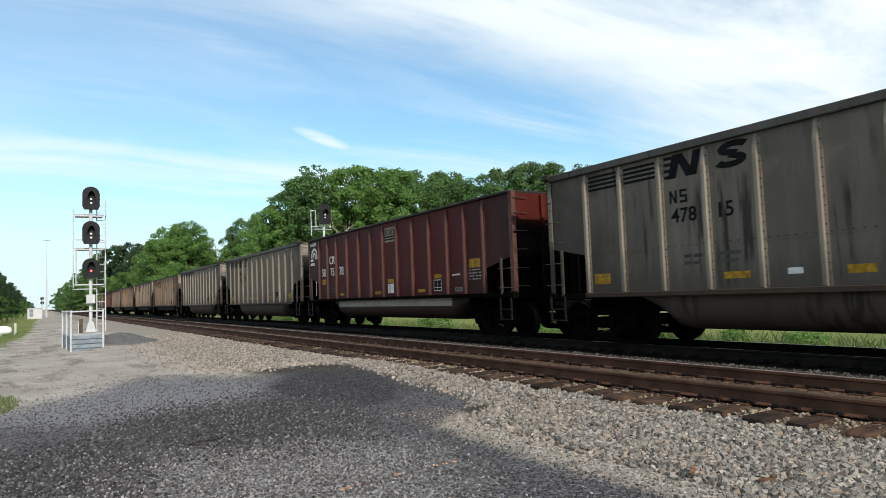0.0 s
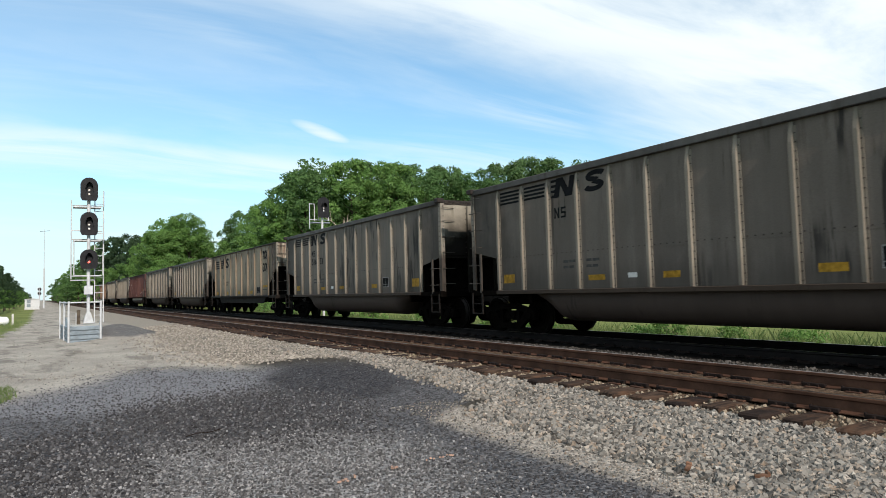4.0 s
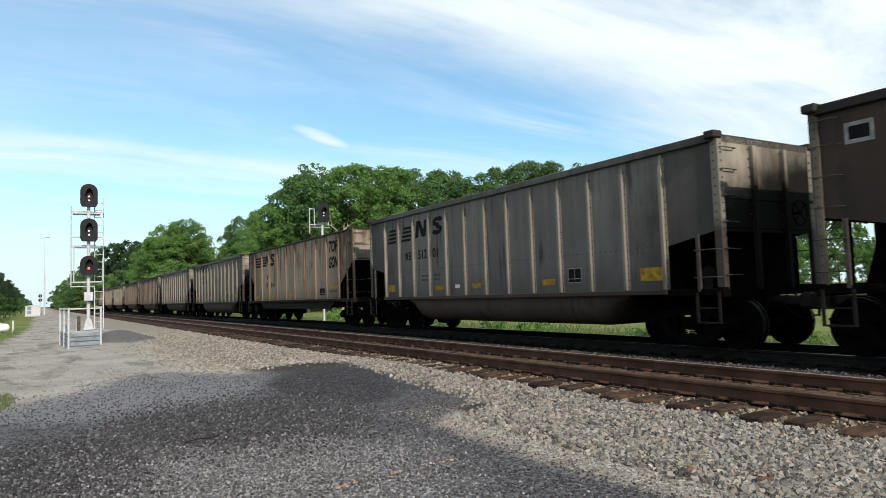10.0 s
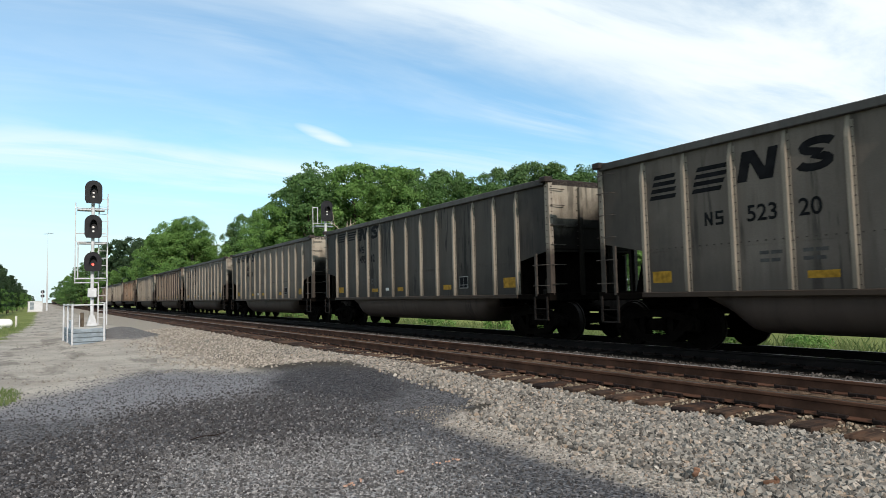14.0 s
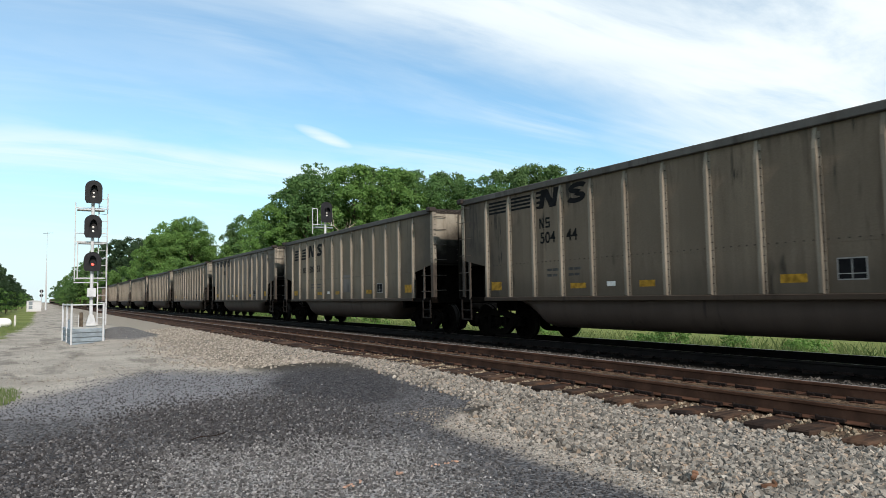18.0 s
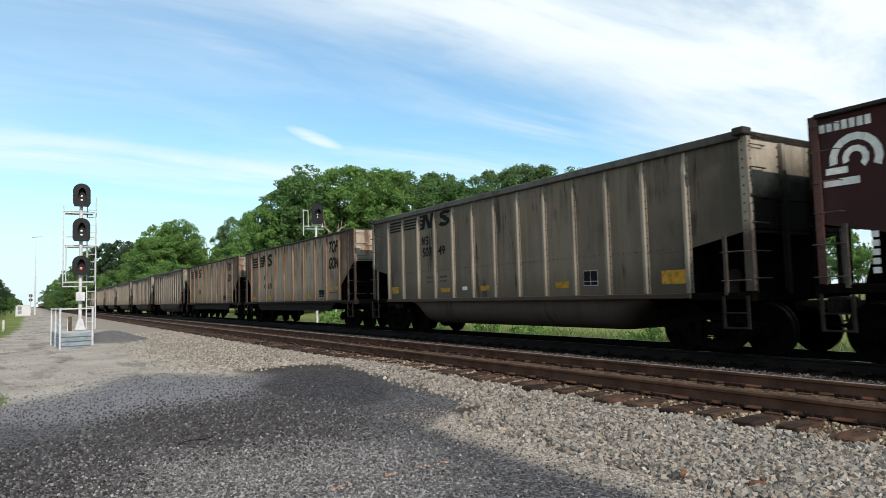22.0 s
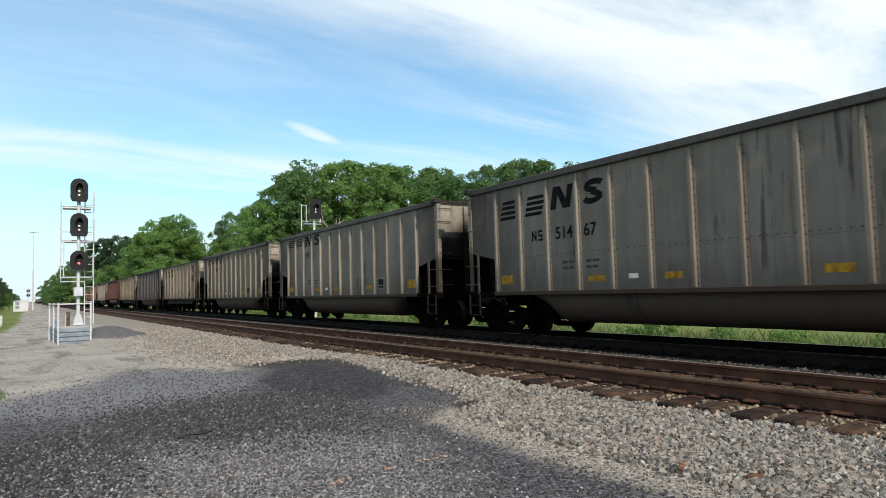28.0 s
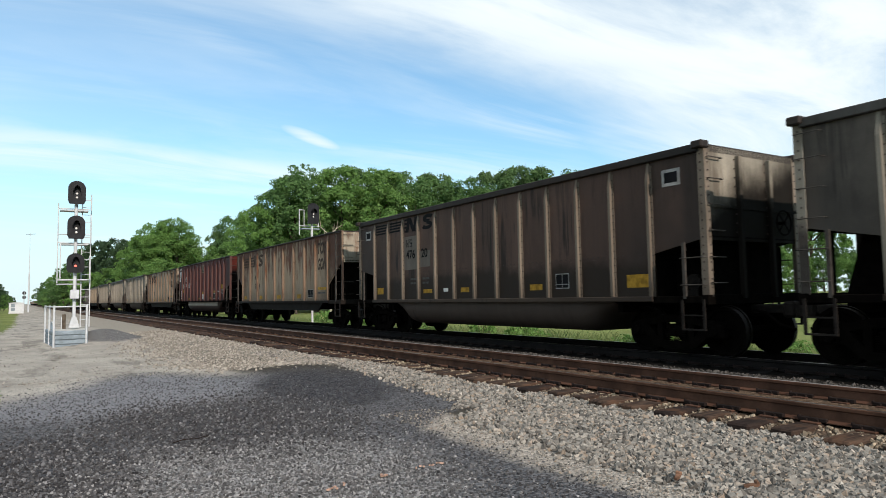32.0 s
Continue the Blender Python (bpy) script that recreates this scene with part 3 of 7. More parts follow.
def build_ground(mat):
    xs = np.unique(np.round(np.concatenate([
        np.linspace(-900, -60, 12), np.linspace(-60, -6, 20), np.arange(-6, 6.6, 0.14), np.arange(6.6, 10, 0.13), np.arange(10, 18, 0.4),
        np.linspace(18, 60, 16), np.linspace(60, 900, 14)]), 3))
    ys = np.unique(np.round(np.concatenate([
        np.linspace(-300, -12, 10), np.arange(-12, 2, 0.8), np.arange(2, 22, 0.14), np.arange(22, 60, 0.6),
        np.linspace(60, 240, 46), np.linspace(240, 2500, 30)]), 3))
    X, Y = np.meshgrid(xs, ys)
    Z = ground_z(X, Y)
    nx, ny = len(xs), len(ys)
    vs = np.stack([X.ravel(), Y.ravel(), Z.ravel()], 1)
    i = np.arange(nx * ny).reshape(ny, nx)
    fs = np.stack([i[:-1, :-1].ravel(), i[:-1, 1:].ravel(), i[1:, 1:].ravel(), i[1:, :-1].ravel()], 1)
    me = bpy.data.meshes.new("ground")
    me.from_pydata(vs.tolist(), [], fs.tolist())
    me.materials.append(mat)
    me.polygons.foreach_set("use_smooth", np.ones(len(me.polygons), dtype=bool))
    return tagged(new("ground", me), "gravel access road, pale ballast shoulder and green field", "ground", kind="structure")


def ground_material():
    m, N, L, B = nodes_of("ground_cover")
    tc = N.new("ShaderNodeTexCoord")
    v = tc.outputs["Object"]
    sp = N.new("ShaderNodeSeparateXYZ")
    L.new(v, sp.inputs[0])
    gx, gy = sp.outputs[0], sp.outputs[1]
    wob = noise_node(N, L, v, 0.55, 5, 0.6)
    wob2 = noise_node(N, L, v, 2.4, 4, 0.6)
    wx = mathn(N, L, "ADD", gx, mathn(N, L, "MULTIPLY", mathn(N, L, "SUBTRACT", wob, 0.5), 1.6))
    # stones: cells in three sizes
    vo = N.new("ShaderNodeTexVoronoi")
    vo.inputs["Scale"].default_value = 17.0
    L.new(v, vo.inputs["Vector"])
    vo2 = N.new("ShaderNodeTexVoronoi")
    vo2.inputs["Scale"].default_value = 38.0
    L.new(v, vo2.inputs["Vector"])
    sepc = N.new("ShaderNodeSeparateColor")
    L.new(vo.outputs["Color"], sepc.inputs[0])
    sepd = N.new("ShaderNodeSeparateColor")
    L.new(vo2.outputs["Color"], sepd.inputs[0])
    grit = noise_node(N, L, v, 55.0, 4, 0.7)
    # pale road
    road = mixc(N, L, ramp(N, L, wob, 0.3, 0.7), (0.302, 0.277, 0.241), (0.432, 0.400, 0.349))
    drift = noise_node(N, L, v, 0.75, 7, 0.62, (1.0, 0.33, 1), 0.9)
    road = mixc(N, L, ramp(N, L, drift, 0.51, 0.62, 0, 0.6), road, (0.108, 0.099, 0.090))
    crack = noise_node(N, L, v, 1.2, 6, 0.7, (1.0, 0.45, 1), 1.4)
    road = mixc(N, L, ramp(N, L, crack, 0.60, 0.66, 0, 0.7), road, (0.072, 0.065, 0.058))
    road = mixc(N, L, ramp(N, L, sepd.outputs[0], 0.1, 0.9, 0, 0.28), road, (0.151, 0.144, 0.137))
    # ballast
    bal = mixc(N, L, ramp(N, L, sepc.outputs[0], 0, 1), (0.122, 0.113, 0.101), (0.317, 0.292, 0.256))
    # edges of the stone cells darkened, as shade in the gaps
    bal = mixc(N, L, ramp(N, L, vo.outputs["Distance"], 0.3, 0.75, 0, 0.6), bal, (0.065, 0.061, 0.054))
    bal = mixc(N, L, ramp(N, L, gy, 24.0, 40.0, 0, 0.8), bal, (0.28, 0.252, 0.212))
    # near ground painted dark: the shade seen between the loose stones
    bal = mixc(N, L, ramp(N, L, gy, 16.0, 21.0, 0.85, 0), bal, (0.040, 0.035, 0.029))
    # dark chippings near the eye
    drk = mixc(N, L, ramp(N, L, sepd.outputs[1], 0, 1), (0.043, 0.043, 0.046), (0.145, 0.145, 0.152))
    drk = mixc(N, L, ramp(N, L, grit, 0.6, 0.75, 0, 0.5), drk, (0.320, 0.320, 0.332))
    drk = mixc(N, L, ramp(N, L, grit, 0.5, 0.7, 0, 0.35), drk, (0.145, 0.146, 0.153))
    # paler chippings spread near the eye, a blue-grey film over the far part, the heap darkest
    def oval(cx0, cy0, rx, ry):
        u_ = mathn(N, L, "MULTIPLY", mathn(N, L, "SUBTRACT", gx, cx0), 1 / rx)
        v_ = mathn(N, L, "MULTIPLY", mathn(N, L, "SUBTRACT", gy, cy0), 1 / ry)
        q_ = mathn(N, L, "ADD", mathn(N, L, "MULTIPLY", u_, u_), mathn(N, L, "MULTIPLY", v_, v_))
        q_ = mathn(N, L, "ADD", q_, mathn(N, L, "MULTIPLY", mathn(N, L, "SUBTRACT", wob2, 0.5), 1.4))
        return ramp(N, L, q_, 0.55, 1.35, 1, 0)
    pale = mixc(N, L, ramp(N, L, sepd.outputs[2], 0, 1), (0.095, 0.093, 0.093), (0.300, 0.294, 0.292))
    film = mixc(N, L, ramp(N, L, sepd.outputs[2], 0, 1), (0.126, 0.127, 0.137), (0.228, 0.228, 0.240))
    drk = mixc(N, L, oval(1.2, 13.0, 2.6, 2.6), drk, film)
    drk = mixc(N, L, oval(1.75, 5.9, 1.7, 1.9), drk, pale)
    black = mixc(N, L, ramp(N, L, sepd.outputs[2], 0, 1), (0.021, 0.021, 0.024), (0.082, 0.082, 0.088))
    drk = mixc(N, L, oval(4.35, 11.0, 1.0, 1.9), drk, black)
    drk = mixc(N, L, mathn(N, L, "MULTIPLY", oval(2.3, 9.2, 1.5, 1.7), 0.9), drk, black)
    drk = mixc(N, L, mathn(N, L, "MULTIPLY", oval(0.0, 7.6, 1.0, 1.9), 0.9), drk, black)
    # oily bed under and between the tracks
    bed = mixc(N, L, ramp(N, L, sepc.outputs[1], 0, 1), (0.078, 0.053, 0.037), (0.125, 0.087, 0.06))
    # grass
    gn = noise_node(N, L, v, 0.12, 5, 0.6)
    gn2 = noise_node(N, L, v, 6.0, 5, 0.7)
    grass = mixc(N, L, ramp(N, L, gn, 0.35, 0.65), (0.125, 0.155, 0.048), (0.182, 0.218, 0.072))
    grass = mixc(N, L, ramp(N, L, gn2, 0.35, 0.75, 0, 0.5), grass, (0.19, 0.19, 0.09))
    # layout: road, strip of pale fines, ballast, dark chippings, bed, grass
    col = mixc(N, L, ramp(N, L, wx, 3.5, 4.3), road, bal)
    wy = mathn(N, L, "ADD", gy, mathn(N, L, "MULTIPLY", mathn(N, L, "SUBTRACT", wob, 0.5), 2.2))
    wx2 = mathn(N, L, "ADD", gx, mathn(N, L, "MULTIPLY", mathn(N, L, "SUBTRACT", wob2, 0.5), 0.5))
    edge = mathn(N, L, "ADD", 4.1, ramp(N, L, gy, 6.9, 8.4, 0, 1.35))
    in_x = ramp(N, L, mathn(N, L, "SUBTRACT", wx2, edge), -0.2, 0.2, 1, 0)
    slant = mathn(N, L, "MULTIPLY", mathn(N, L, "ABSOLUTE", mathn(N, L, "SUBTRACT", gx, 2.0)), 1.1)
    # the chippings thin out towards the road
    thin = mathn(N, L, "MULTIPLY", mathn(N, L, "SUBTRACT", sepd.outputs[1], 0.5), 0.9)
    in_y = ramp(N, L, mathn(N, L, "ADD", mathn(N, L, "ADD", wy, slant), thin), 14.6, 16.6, 1, 0)
    near = ramp(N, L, gy, 7.6, 8.4, 1, 0)
    fines = mathn(N, L, "MULTIPLY", mathn(N, L, "MULTIPLY", near, ramp(N, L, wx2, 4.65, 4.9, 1, 0)), 1.0)
    col = mixc(N, L, fines, col, mixc(N, L, ramp(N, L, sepd.outputs[0], 0, 1), (0.259, 0.230, 0.198), (0.418, 0.378, 0.328)))
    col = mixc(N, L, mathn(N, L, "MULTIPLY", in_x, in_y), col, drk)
    # dark gravel bank at the signal
    dx = mathn(N, L, "SUBTRACT", gx, 2.85)
    dy = mathn(N, L, "MULTIPLY", mathn(N, L, "SUBTRACT", gy, 30.3), 0.5)
    rr = mathn(N, L, "ADD", mathn(N, L, "MULTIPLY", dx, dx), mathn(N, L, "MULTIPLY", dy, dy))
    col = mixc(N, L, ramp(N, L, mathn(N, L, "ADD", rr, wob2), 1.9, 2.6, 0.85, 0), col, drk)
    col = mixc(N, L, ramp(N, L, gx, 6.45, 6.9), col, bed)
    # near-black coal tone under the train: its shade painted into the bed
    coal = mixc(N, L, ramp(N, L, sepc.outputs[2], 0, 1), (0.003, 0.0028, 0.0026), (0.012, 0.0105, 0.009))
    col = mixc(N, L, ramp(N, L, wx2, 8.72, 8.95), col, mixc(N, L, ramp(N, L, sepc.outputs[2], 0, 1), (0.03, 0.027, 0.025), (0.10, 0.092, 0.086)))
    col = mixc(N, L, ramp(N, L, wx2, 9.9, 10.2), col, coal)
    col = mixc(N, L, ramp(N, L, wx2, 13.35, 13.7), col, bal)
    col = mixc(N, L, ramp(N, L, wx2, 14.5, 15.2), col, grass)
    verge = mathn(N, L, "ADD", wx, mathn(N, L, "MULTIPLY", wob2, 0.6))
    verge = mathn(N, L, "SUBTRACT", verge, ramp(N, L, gy, 25.0, 60.0, -0.75, 0.55))
    lft = ramp(N, L, verge, -0.95, -0.55, 1, 0)
    col = mixc(N, L, lft, col, grass)
    L.new(col, B.inputs["Base Color"])
    B.inputs["Roughness"].default_value = 0.95
    B.inputs["Specular IOR Level"].default_value = 0.03
    h = mathn(N, L, "ADD", mathn(N, L, "MULTIPLY", vo.outputs["Distance"], -1.0), mathn(N, L, "MULTIPLY", vo2.outputs["Distance"], -0.5))
    h = mathn(N, L, "ADD", h, mathn(N, L, "MULTIPLY", grit, 0.35))
    bump(N, L, B, h, 0.9, 0.035)
    return m


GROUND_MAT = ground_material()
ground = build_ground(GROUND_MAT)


# ---- tracks ----
def rail_profile():
    return [(-0.076, -0.178), (0.076, -0.178), (0.076, -0.168), (0.014, -0.148), (0.010, -0.05), (0.036, -0.038),
            (0.037, -0.008), (0.03, 0.0), (-0.03, 0.0), (-0.037, -0.008), (-0.036, -0.038), (-0.010, -0.05),
            (-0.014, -0.148), (-0.076, -0.168)]


def build_track(name, cx_, label, n_near, n_plates, y0, side_mat, tie_mat):
    tr = tagged(empty(name, pose(cx_, 0, RAIL)), label, "railway track", kind="structure")
    for s in (-1, 1):
        sh = Shape()
        prof = rail_profile()
        sh.prism([(s * GAUGE / 2 + p[0], p[1]) for p in prof], "y", -60, 1800)
        rail = sh.build("rail", [side_mat, MAT["rail_bright" if s > 0 and cx_ < 9 else "rail_top"]], tr, "rusty steel rail with a worn bright head")
        for p in rail.data.polygons:
            if p.normal.z > 0.7 and p.center.z > -0.02:
                p.material_index = 1
    rng = random.Random(5 + int(cx_))
    bases = []
    for k in range(4):
        sh = Shape()
        hw = 0.115 + 0.006 * k
        sh.box(-1.40 - 0.025 * k, 1.3 + 0.03 * (k % 2), -hw, hw, -0.18, 0.0, bev=0.012 + 0.003 * k)
        bases.append(sh.mesh("tie", [tie_mat]))
    plate = Shape()
    plate.box(-0.19, 0.19, -0.095, 0.095, 0.0, 0.018, 1, bev=0.004)
    for sx in (-1, 1):
        plate.box(sx * 0.105 - 0.025, sx * 0.105 + 0.025, -0.15, 0.15, 0.012, 0.056, bev=0.006)
        plate.box(sx * 0.10 - 0.02, sx * 0.10 + 0.02, 0.14, 0.165, 0.0, 0.068, bev=0.006)
        for sy in (-1, 1):
            plate.tube((sx * 0.13, sy * 0.06, 0.01), (sx * 0.13, sy * 0.06, 0.045), 0.016, 6)
    plate = plate.mesh("tie_plate", [MAT["clip"], side_mat])
    pitch = 0.495
    for i in range(n_near):
        t = part("tie", bases[rng.randrange(4)], tr)
        t.matrix_basis = pose(rng.uniform(-0.05, 0.05), y0 + i * pitch + rng.uniform(-0.03, 0.03), -0.19 + rng.uniform(-0.008, 0.004),
                              0, rng.uniform(-0.5, 0.5), rng.uniform(-1.2, 1.2))
        if i < n_plates:
            for s in (-1, 1):
                pl = part("tie_plate", plate, t)
                pl.matrix_basis = pose(s * GAUGE / 2, 0, 0.0)
    far = Shape()
    y = y0 + n_near * pitch
    while y < 420:
        j = rng.uniform(-0.05, 0.05)
        far.box(-1.3 + j, 1.3 + j, y - 0.115, y + 0.115, -0.37, -0.19)
        for s in (-1, 1):
            far.box(s * GAUGE / 2 - 0.17, s * GAUGE / 2 + 0.17, y - 0.11, y + 0.11, -0.19, -0.16)
        y += pitch
    ob = far.build("far_ties", [tie_mat], tr)
    tagged(ob, kind="stuff")
    return tr


build_track("track_1", TRACK_A, "empty main track with rusty rails on dark wooden ties", 200, 60, 1.0, MAT["rail_side"], MAT["tie"])
build_track("track_2", TRACK_B, "main track under the train, wooden ties painted near-black as shade", 90, 40, 1.0, MAT["black_rail"], MAT["black_tie"])


# ---- loose stones: real pieces on the shoulder and the chippings near the eye ----
def stone_material(name, cols, rough=0.9):
    m, N, L, B = nodes_of(name)
    geo = N.new("ShaderNodeNewGeometry")
    cr = N.new("ShaderNodeValToRGB")
    cr.color_ramp.interpolation = "LINEAR"
    for i, (pos, c) in enumerate(cols):
        e = cr.color_ramp.elements[i] if i < 2 else cr.color_ramp.elements.new(pos)
        e.position, e.color = pos, (*c, 1)
    L.new(geo.outputs["Random Per Island"], cr.inputs[0])
    tc = N.new("ShaderNodeTexCoord")
    n = noise_node(N, L, tc.outputs["Object"], 60, 4, 0.65)
    c = mixc(N, L, ramp(N, L, n, 0.35, 0.75, 0, 0.4), cr.outputs[0], (0.10, 0.09, 0.08))
    L.new(c, B.inputs["Base Color"])
    B.inputs["Roughness"].default_value = rough
    B.inputs["Specular IOR Level"].default_value = 0.06
    return m


def scatter_stones(name, seed, count, area, size, mat, label, keep=None, squash=0.85):
    """Angular stones lying on the ground, all in one mesh."""
    rg = np.random.RandomState(seed)
    x0, x1, y0, y1 = area
    x = rg.uniform(x0, x1, count)
    y = y0 + (y1 - y0) * rg.rand(count) ** 1.7
    if keep is not None:
        ok = keep(x, y, rg)
        x, y = x[ok], y[ok]
    n = len(x)
    base = np.array([(-1, -1, -1), (1, -1, -1), (1, 1, -1), (-1, 1, -1), (-1, -1, 1), (1, -1, 1), (1, 1, 1), (-1, 1, 1)], float) * 0.62
    fc = np.array([(0, 3, 2, 1), (4, 5, 6, 7), (0, 1, 5, 4), (1, 2, 6, 5), (2, 3, 7, 6), (3, 0, 4, 7)])
    v = base[None] * rg.uniform(0.55, 1.15, (n, 8, 3)) + rg.normal(0, 0.10, (n, 8, 3))
    s = size[0] + (size[1] - size[0]) * rg.rand(n) ** 1.6
    v *= s[:, None, None] * np.array([1, 1, squash])
    q = rg.normal(size=(n, 4)) * np.array([1, 0.8, 0.8, 1.4])
    q /= np.linalg.norm(q, axis=1)[:, None]
    w, a, b, c = q.T
    R_ = np.stack([1 - 2 * (b * b + c * c), 2 * (a * b - c * w), 2 * (a * c + b * w), 2 * (a * b + c * w), 1 - 2 * (a * a + c * c), 2 * (b * c - a * w),
                   2 * (a * c - b * w), 2 * (b * c + a * w), 1 - 2 * (a * a + b * b)], 1).reshape(n, 3, 3)
    v = np.einsum("nij,nkj->nki", R_, v)
    v[:, :, 0] += x[:, None]
    v[:, :, 1] += y[:, None]
    v[:, :, 2] += (ground_z(x, y) + s * 0.32)[:, None]
    f = (fc[None] + 8 * np.arange(n)[:, None, None]).reshape(-1, 4)
    me = bpy.data.meshes.new(name)
    me.from_pydata(v.reshape(-1, 3).tolist(), [], f.tolist())
    me.materials.append(mat)
    return tagged(new(name, me), label, "gravel", kind="stuff")


PALE = stone_material("pale_ballast_stone", [(0.0, (0.066, 0.061, 0.055)), (1.0, (0.410, 0.378, 0.332)), (0.35, (0.168, 0.157, 0.140)), (0.8, (0.280, 0.259, 0.227)), (0.9, (0.250, 0.190, 0.140))])
DARK = stone_material("dark_chipping_stone", [(0.0, (0.016, 0.016, 0.018)), (1.0, (0.21, 0.207, 0.21)), (0.55, (0.050, 0.050, 0.054)), (0.9, (0.115, 0.114, 0.120))])


DARK_FINE = stone_material("fine_dark_chipping_stone", [(0.0, (0.024, 0.024, 0.026)), (1.0, (0.24, 0.236, 0.236)), (0.7, (0.062, 0.061, 0.065)), (0.96, (0.10, 0.10, 0.103))])


def edge_x(y):
    return 4.1 + 1.35 * smooth(6.9, 8.4, y)


scatter_stones("ballast_stones", 1, 40000, (4.35, 6.45, 1.5, 19), (0.022, 0.047), PALE, "loose pale grey ballast stones on the track shoulder",
               lambda x, y, rg: (x > edge_x(y) + 0.52 * (y < 7.8) + rg.normal(0, 0.10, len(x))) & ((y < 9) | (rg.rand(len(x)) < 0.8)))
TAN = stone_material("tan_ballast_stone", [(0.0, (0.137, 0.122, 0.104)), (1.0, (0.389, 0.349, 0.299)), (0.5, (0.245, 0.220, 0.187))])
scatter_stones("ballast_stones", 2, 17000, (1.6, 6.43, 13.2, 38), (0.02, 0.045), TAN, "loose pale ballast stones further along the shoulder",
               lambda x, y, rg: ((x - 2.2) / 2.0 > rg.rand(len(x)) ** 0.7) & (((x - 2.85) / 1.35) ** 2 + ((y - 30.2) / 2.7) ** 2 > 1) & (y > 16.6 - 0.9 * np.abs(x - 2.0) + rg.normal(0, 0.35, len(x))))
def in_oval(x, y, cx0, cy0, rx, ry, soft, rg):
    return ((x - cx0) / rx) ** 2 + ((y - cy0) / ry) ** 2 < 1 + rg.normal(0, soft, len(x))


scatter_stones("coarse_dark_chippings", 3, 26000, (-1.2, 4.2, 5.3, 12.5), (0.011, 0.026), DARK, "coarse dark grey stone chippings in a loose spread",
               lambda x, y, rg: in_oval(x, y, 2.3, 9.2, 1.7, 2.2, 0.3, rg) | in_oval(x, y, 0.1, 7.4, 0.9, 1.9, 0.3, rg) | ((rg.rand(len(x)) < 0.025) & (x < edge_x(y) - 0.5)))
scatter_stones("dark_chippings", 13, 30000, (-2.6, 5.5, 3.2, 15.5), (0.007, 0.018), DARK_FINE, "fine dark grey stone chippings over the road",
               lambda x, y, rg: (~in_oval(x, y, 1.75, 5.9, 1.45, 1.6, 0.4, rg) | (rg.rand(len(x)) < 0.35)) & (x < edge_x(y) + rg.normal(0, 0.08, len(x))) & (y < 16.0 - 1.1 * np.abs(x - 2.0) + rg.normal(0, 0.5, len(x))))
scatter_stones("fine_chippings", 10, 4500, (4.05, 4.85, 2.8, 8.2), (0.006, 0.017), PALE, "pale fine gravel along the foot of the ballast")
GREY = stone_material("grey_chipping_stone", [(0.0, (0.040, 0.040, 0.042)), (1.0, (0.350, 0.344, 0.342)), (0.7, (0.132, 0.130, 0.131))])
scatter_stones("grey_chippings", 8, 38000, (-0.6, 4.0, 3.2, 8.6), (0.008, 0.019), GREY, "pale grey fine chippings spread over the road",
               lambda x, y, rg: in_oval(x, y, 1.75, 5.9, 1.7, 1.9, 0.4, rg) | (rg.rand(len(x)) < 0.04))
scatter_stones("road_pebbles", 9, 1300, (-1.0, 4.6, 15, 42), (0.01, 0.026), TAN, "scattered pale pebbles on the gravel road")
scatter_stones("bed_stones", 4, 3500, (6.5, 7.0, 1.5, 30), (0.018, 0.036), stone_material("rust_stained_stone", [(0.0, (0.09, 0.07, 0.05)), (1.0, (0.38, 0.31, 0.225)), (0.6, (0.22, 0.175, 0.125))]),
               "rust-stained ballast stones between the ties", lambda x, y, rg: x < 6.95)
scatter_stones("bed_stones", 14, 4000, (9.3, 10.08, 3, 70), (0.02, 0.04), stone_material("dusty_grey_stone", [(0.0, (0.019, 0.018, 0.016)), (1.0, (0.092, 0.084, 0.077)), (0.5, (0.046, 0.042, 0.038))]),
               "dusty grey ballast stones between the two tracks")
# faded survey marks on the chippings
for mx_, my_, rot, ln in ((2.28, 5.42, 35, 0.26), (3.25, 5.55, 5, 0.30), (2.75, 5.5, 60, 0.10)):
    rgm = random.Random(int(mx_ * 100))
    sh = Shape()
    for i in range(11):
        a = rgm.uniform(-ln / 2, ln / 2)
        b = rgm.uniform(-0.03, 0.03)
        s = rgm.uniform(0.006, 0.015)
        sh.prism([(a - s, b - s * 0.7), (a + s, b - s * 0.6), (a + s * 0.8, b + s * 0.7), (a - s * 0.7, b + s * 0.8)], "z", 0.0, 0.012)
    ob = sh.build("survey_mark", MAT["orange"])
    ob.matrix_basis = pose(mx_, my_, float(ground_z(mx_, my_)) + 0.018, 0, 0, rot)
    tagged(ob, "faded orange sprayed survey mark on the gravel", "paint mark", kind="stuff")

# small litter: a bent wire, rusty scrap at the foot of the ballast
sh = Shape()
pts = [(0, 0, 0.0), (0.12, 0.03, 0.02), (0.26, 0.01, 0.015), (0.40, 0.05, 0.03)]
for a_, b_ in zip(pts[:-1], pts[1:]):
    sh.tube(a_, b_, 0.006, 6)
ob = sh.build("wire", MAT["clip"])
ob.matrix_basis = pose(1.42, 8.0, float(ground_z(1.42, 8.0)) + 0.03)
tagged(ob, "thin dark bent wire lying on the chippings", "wire")
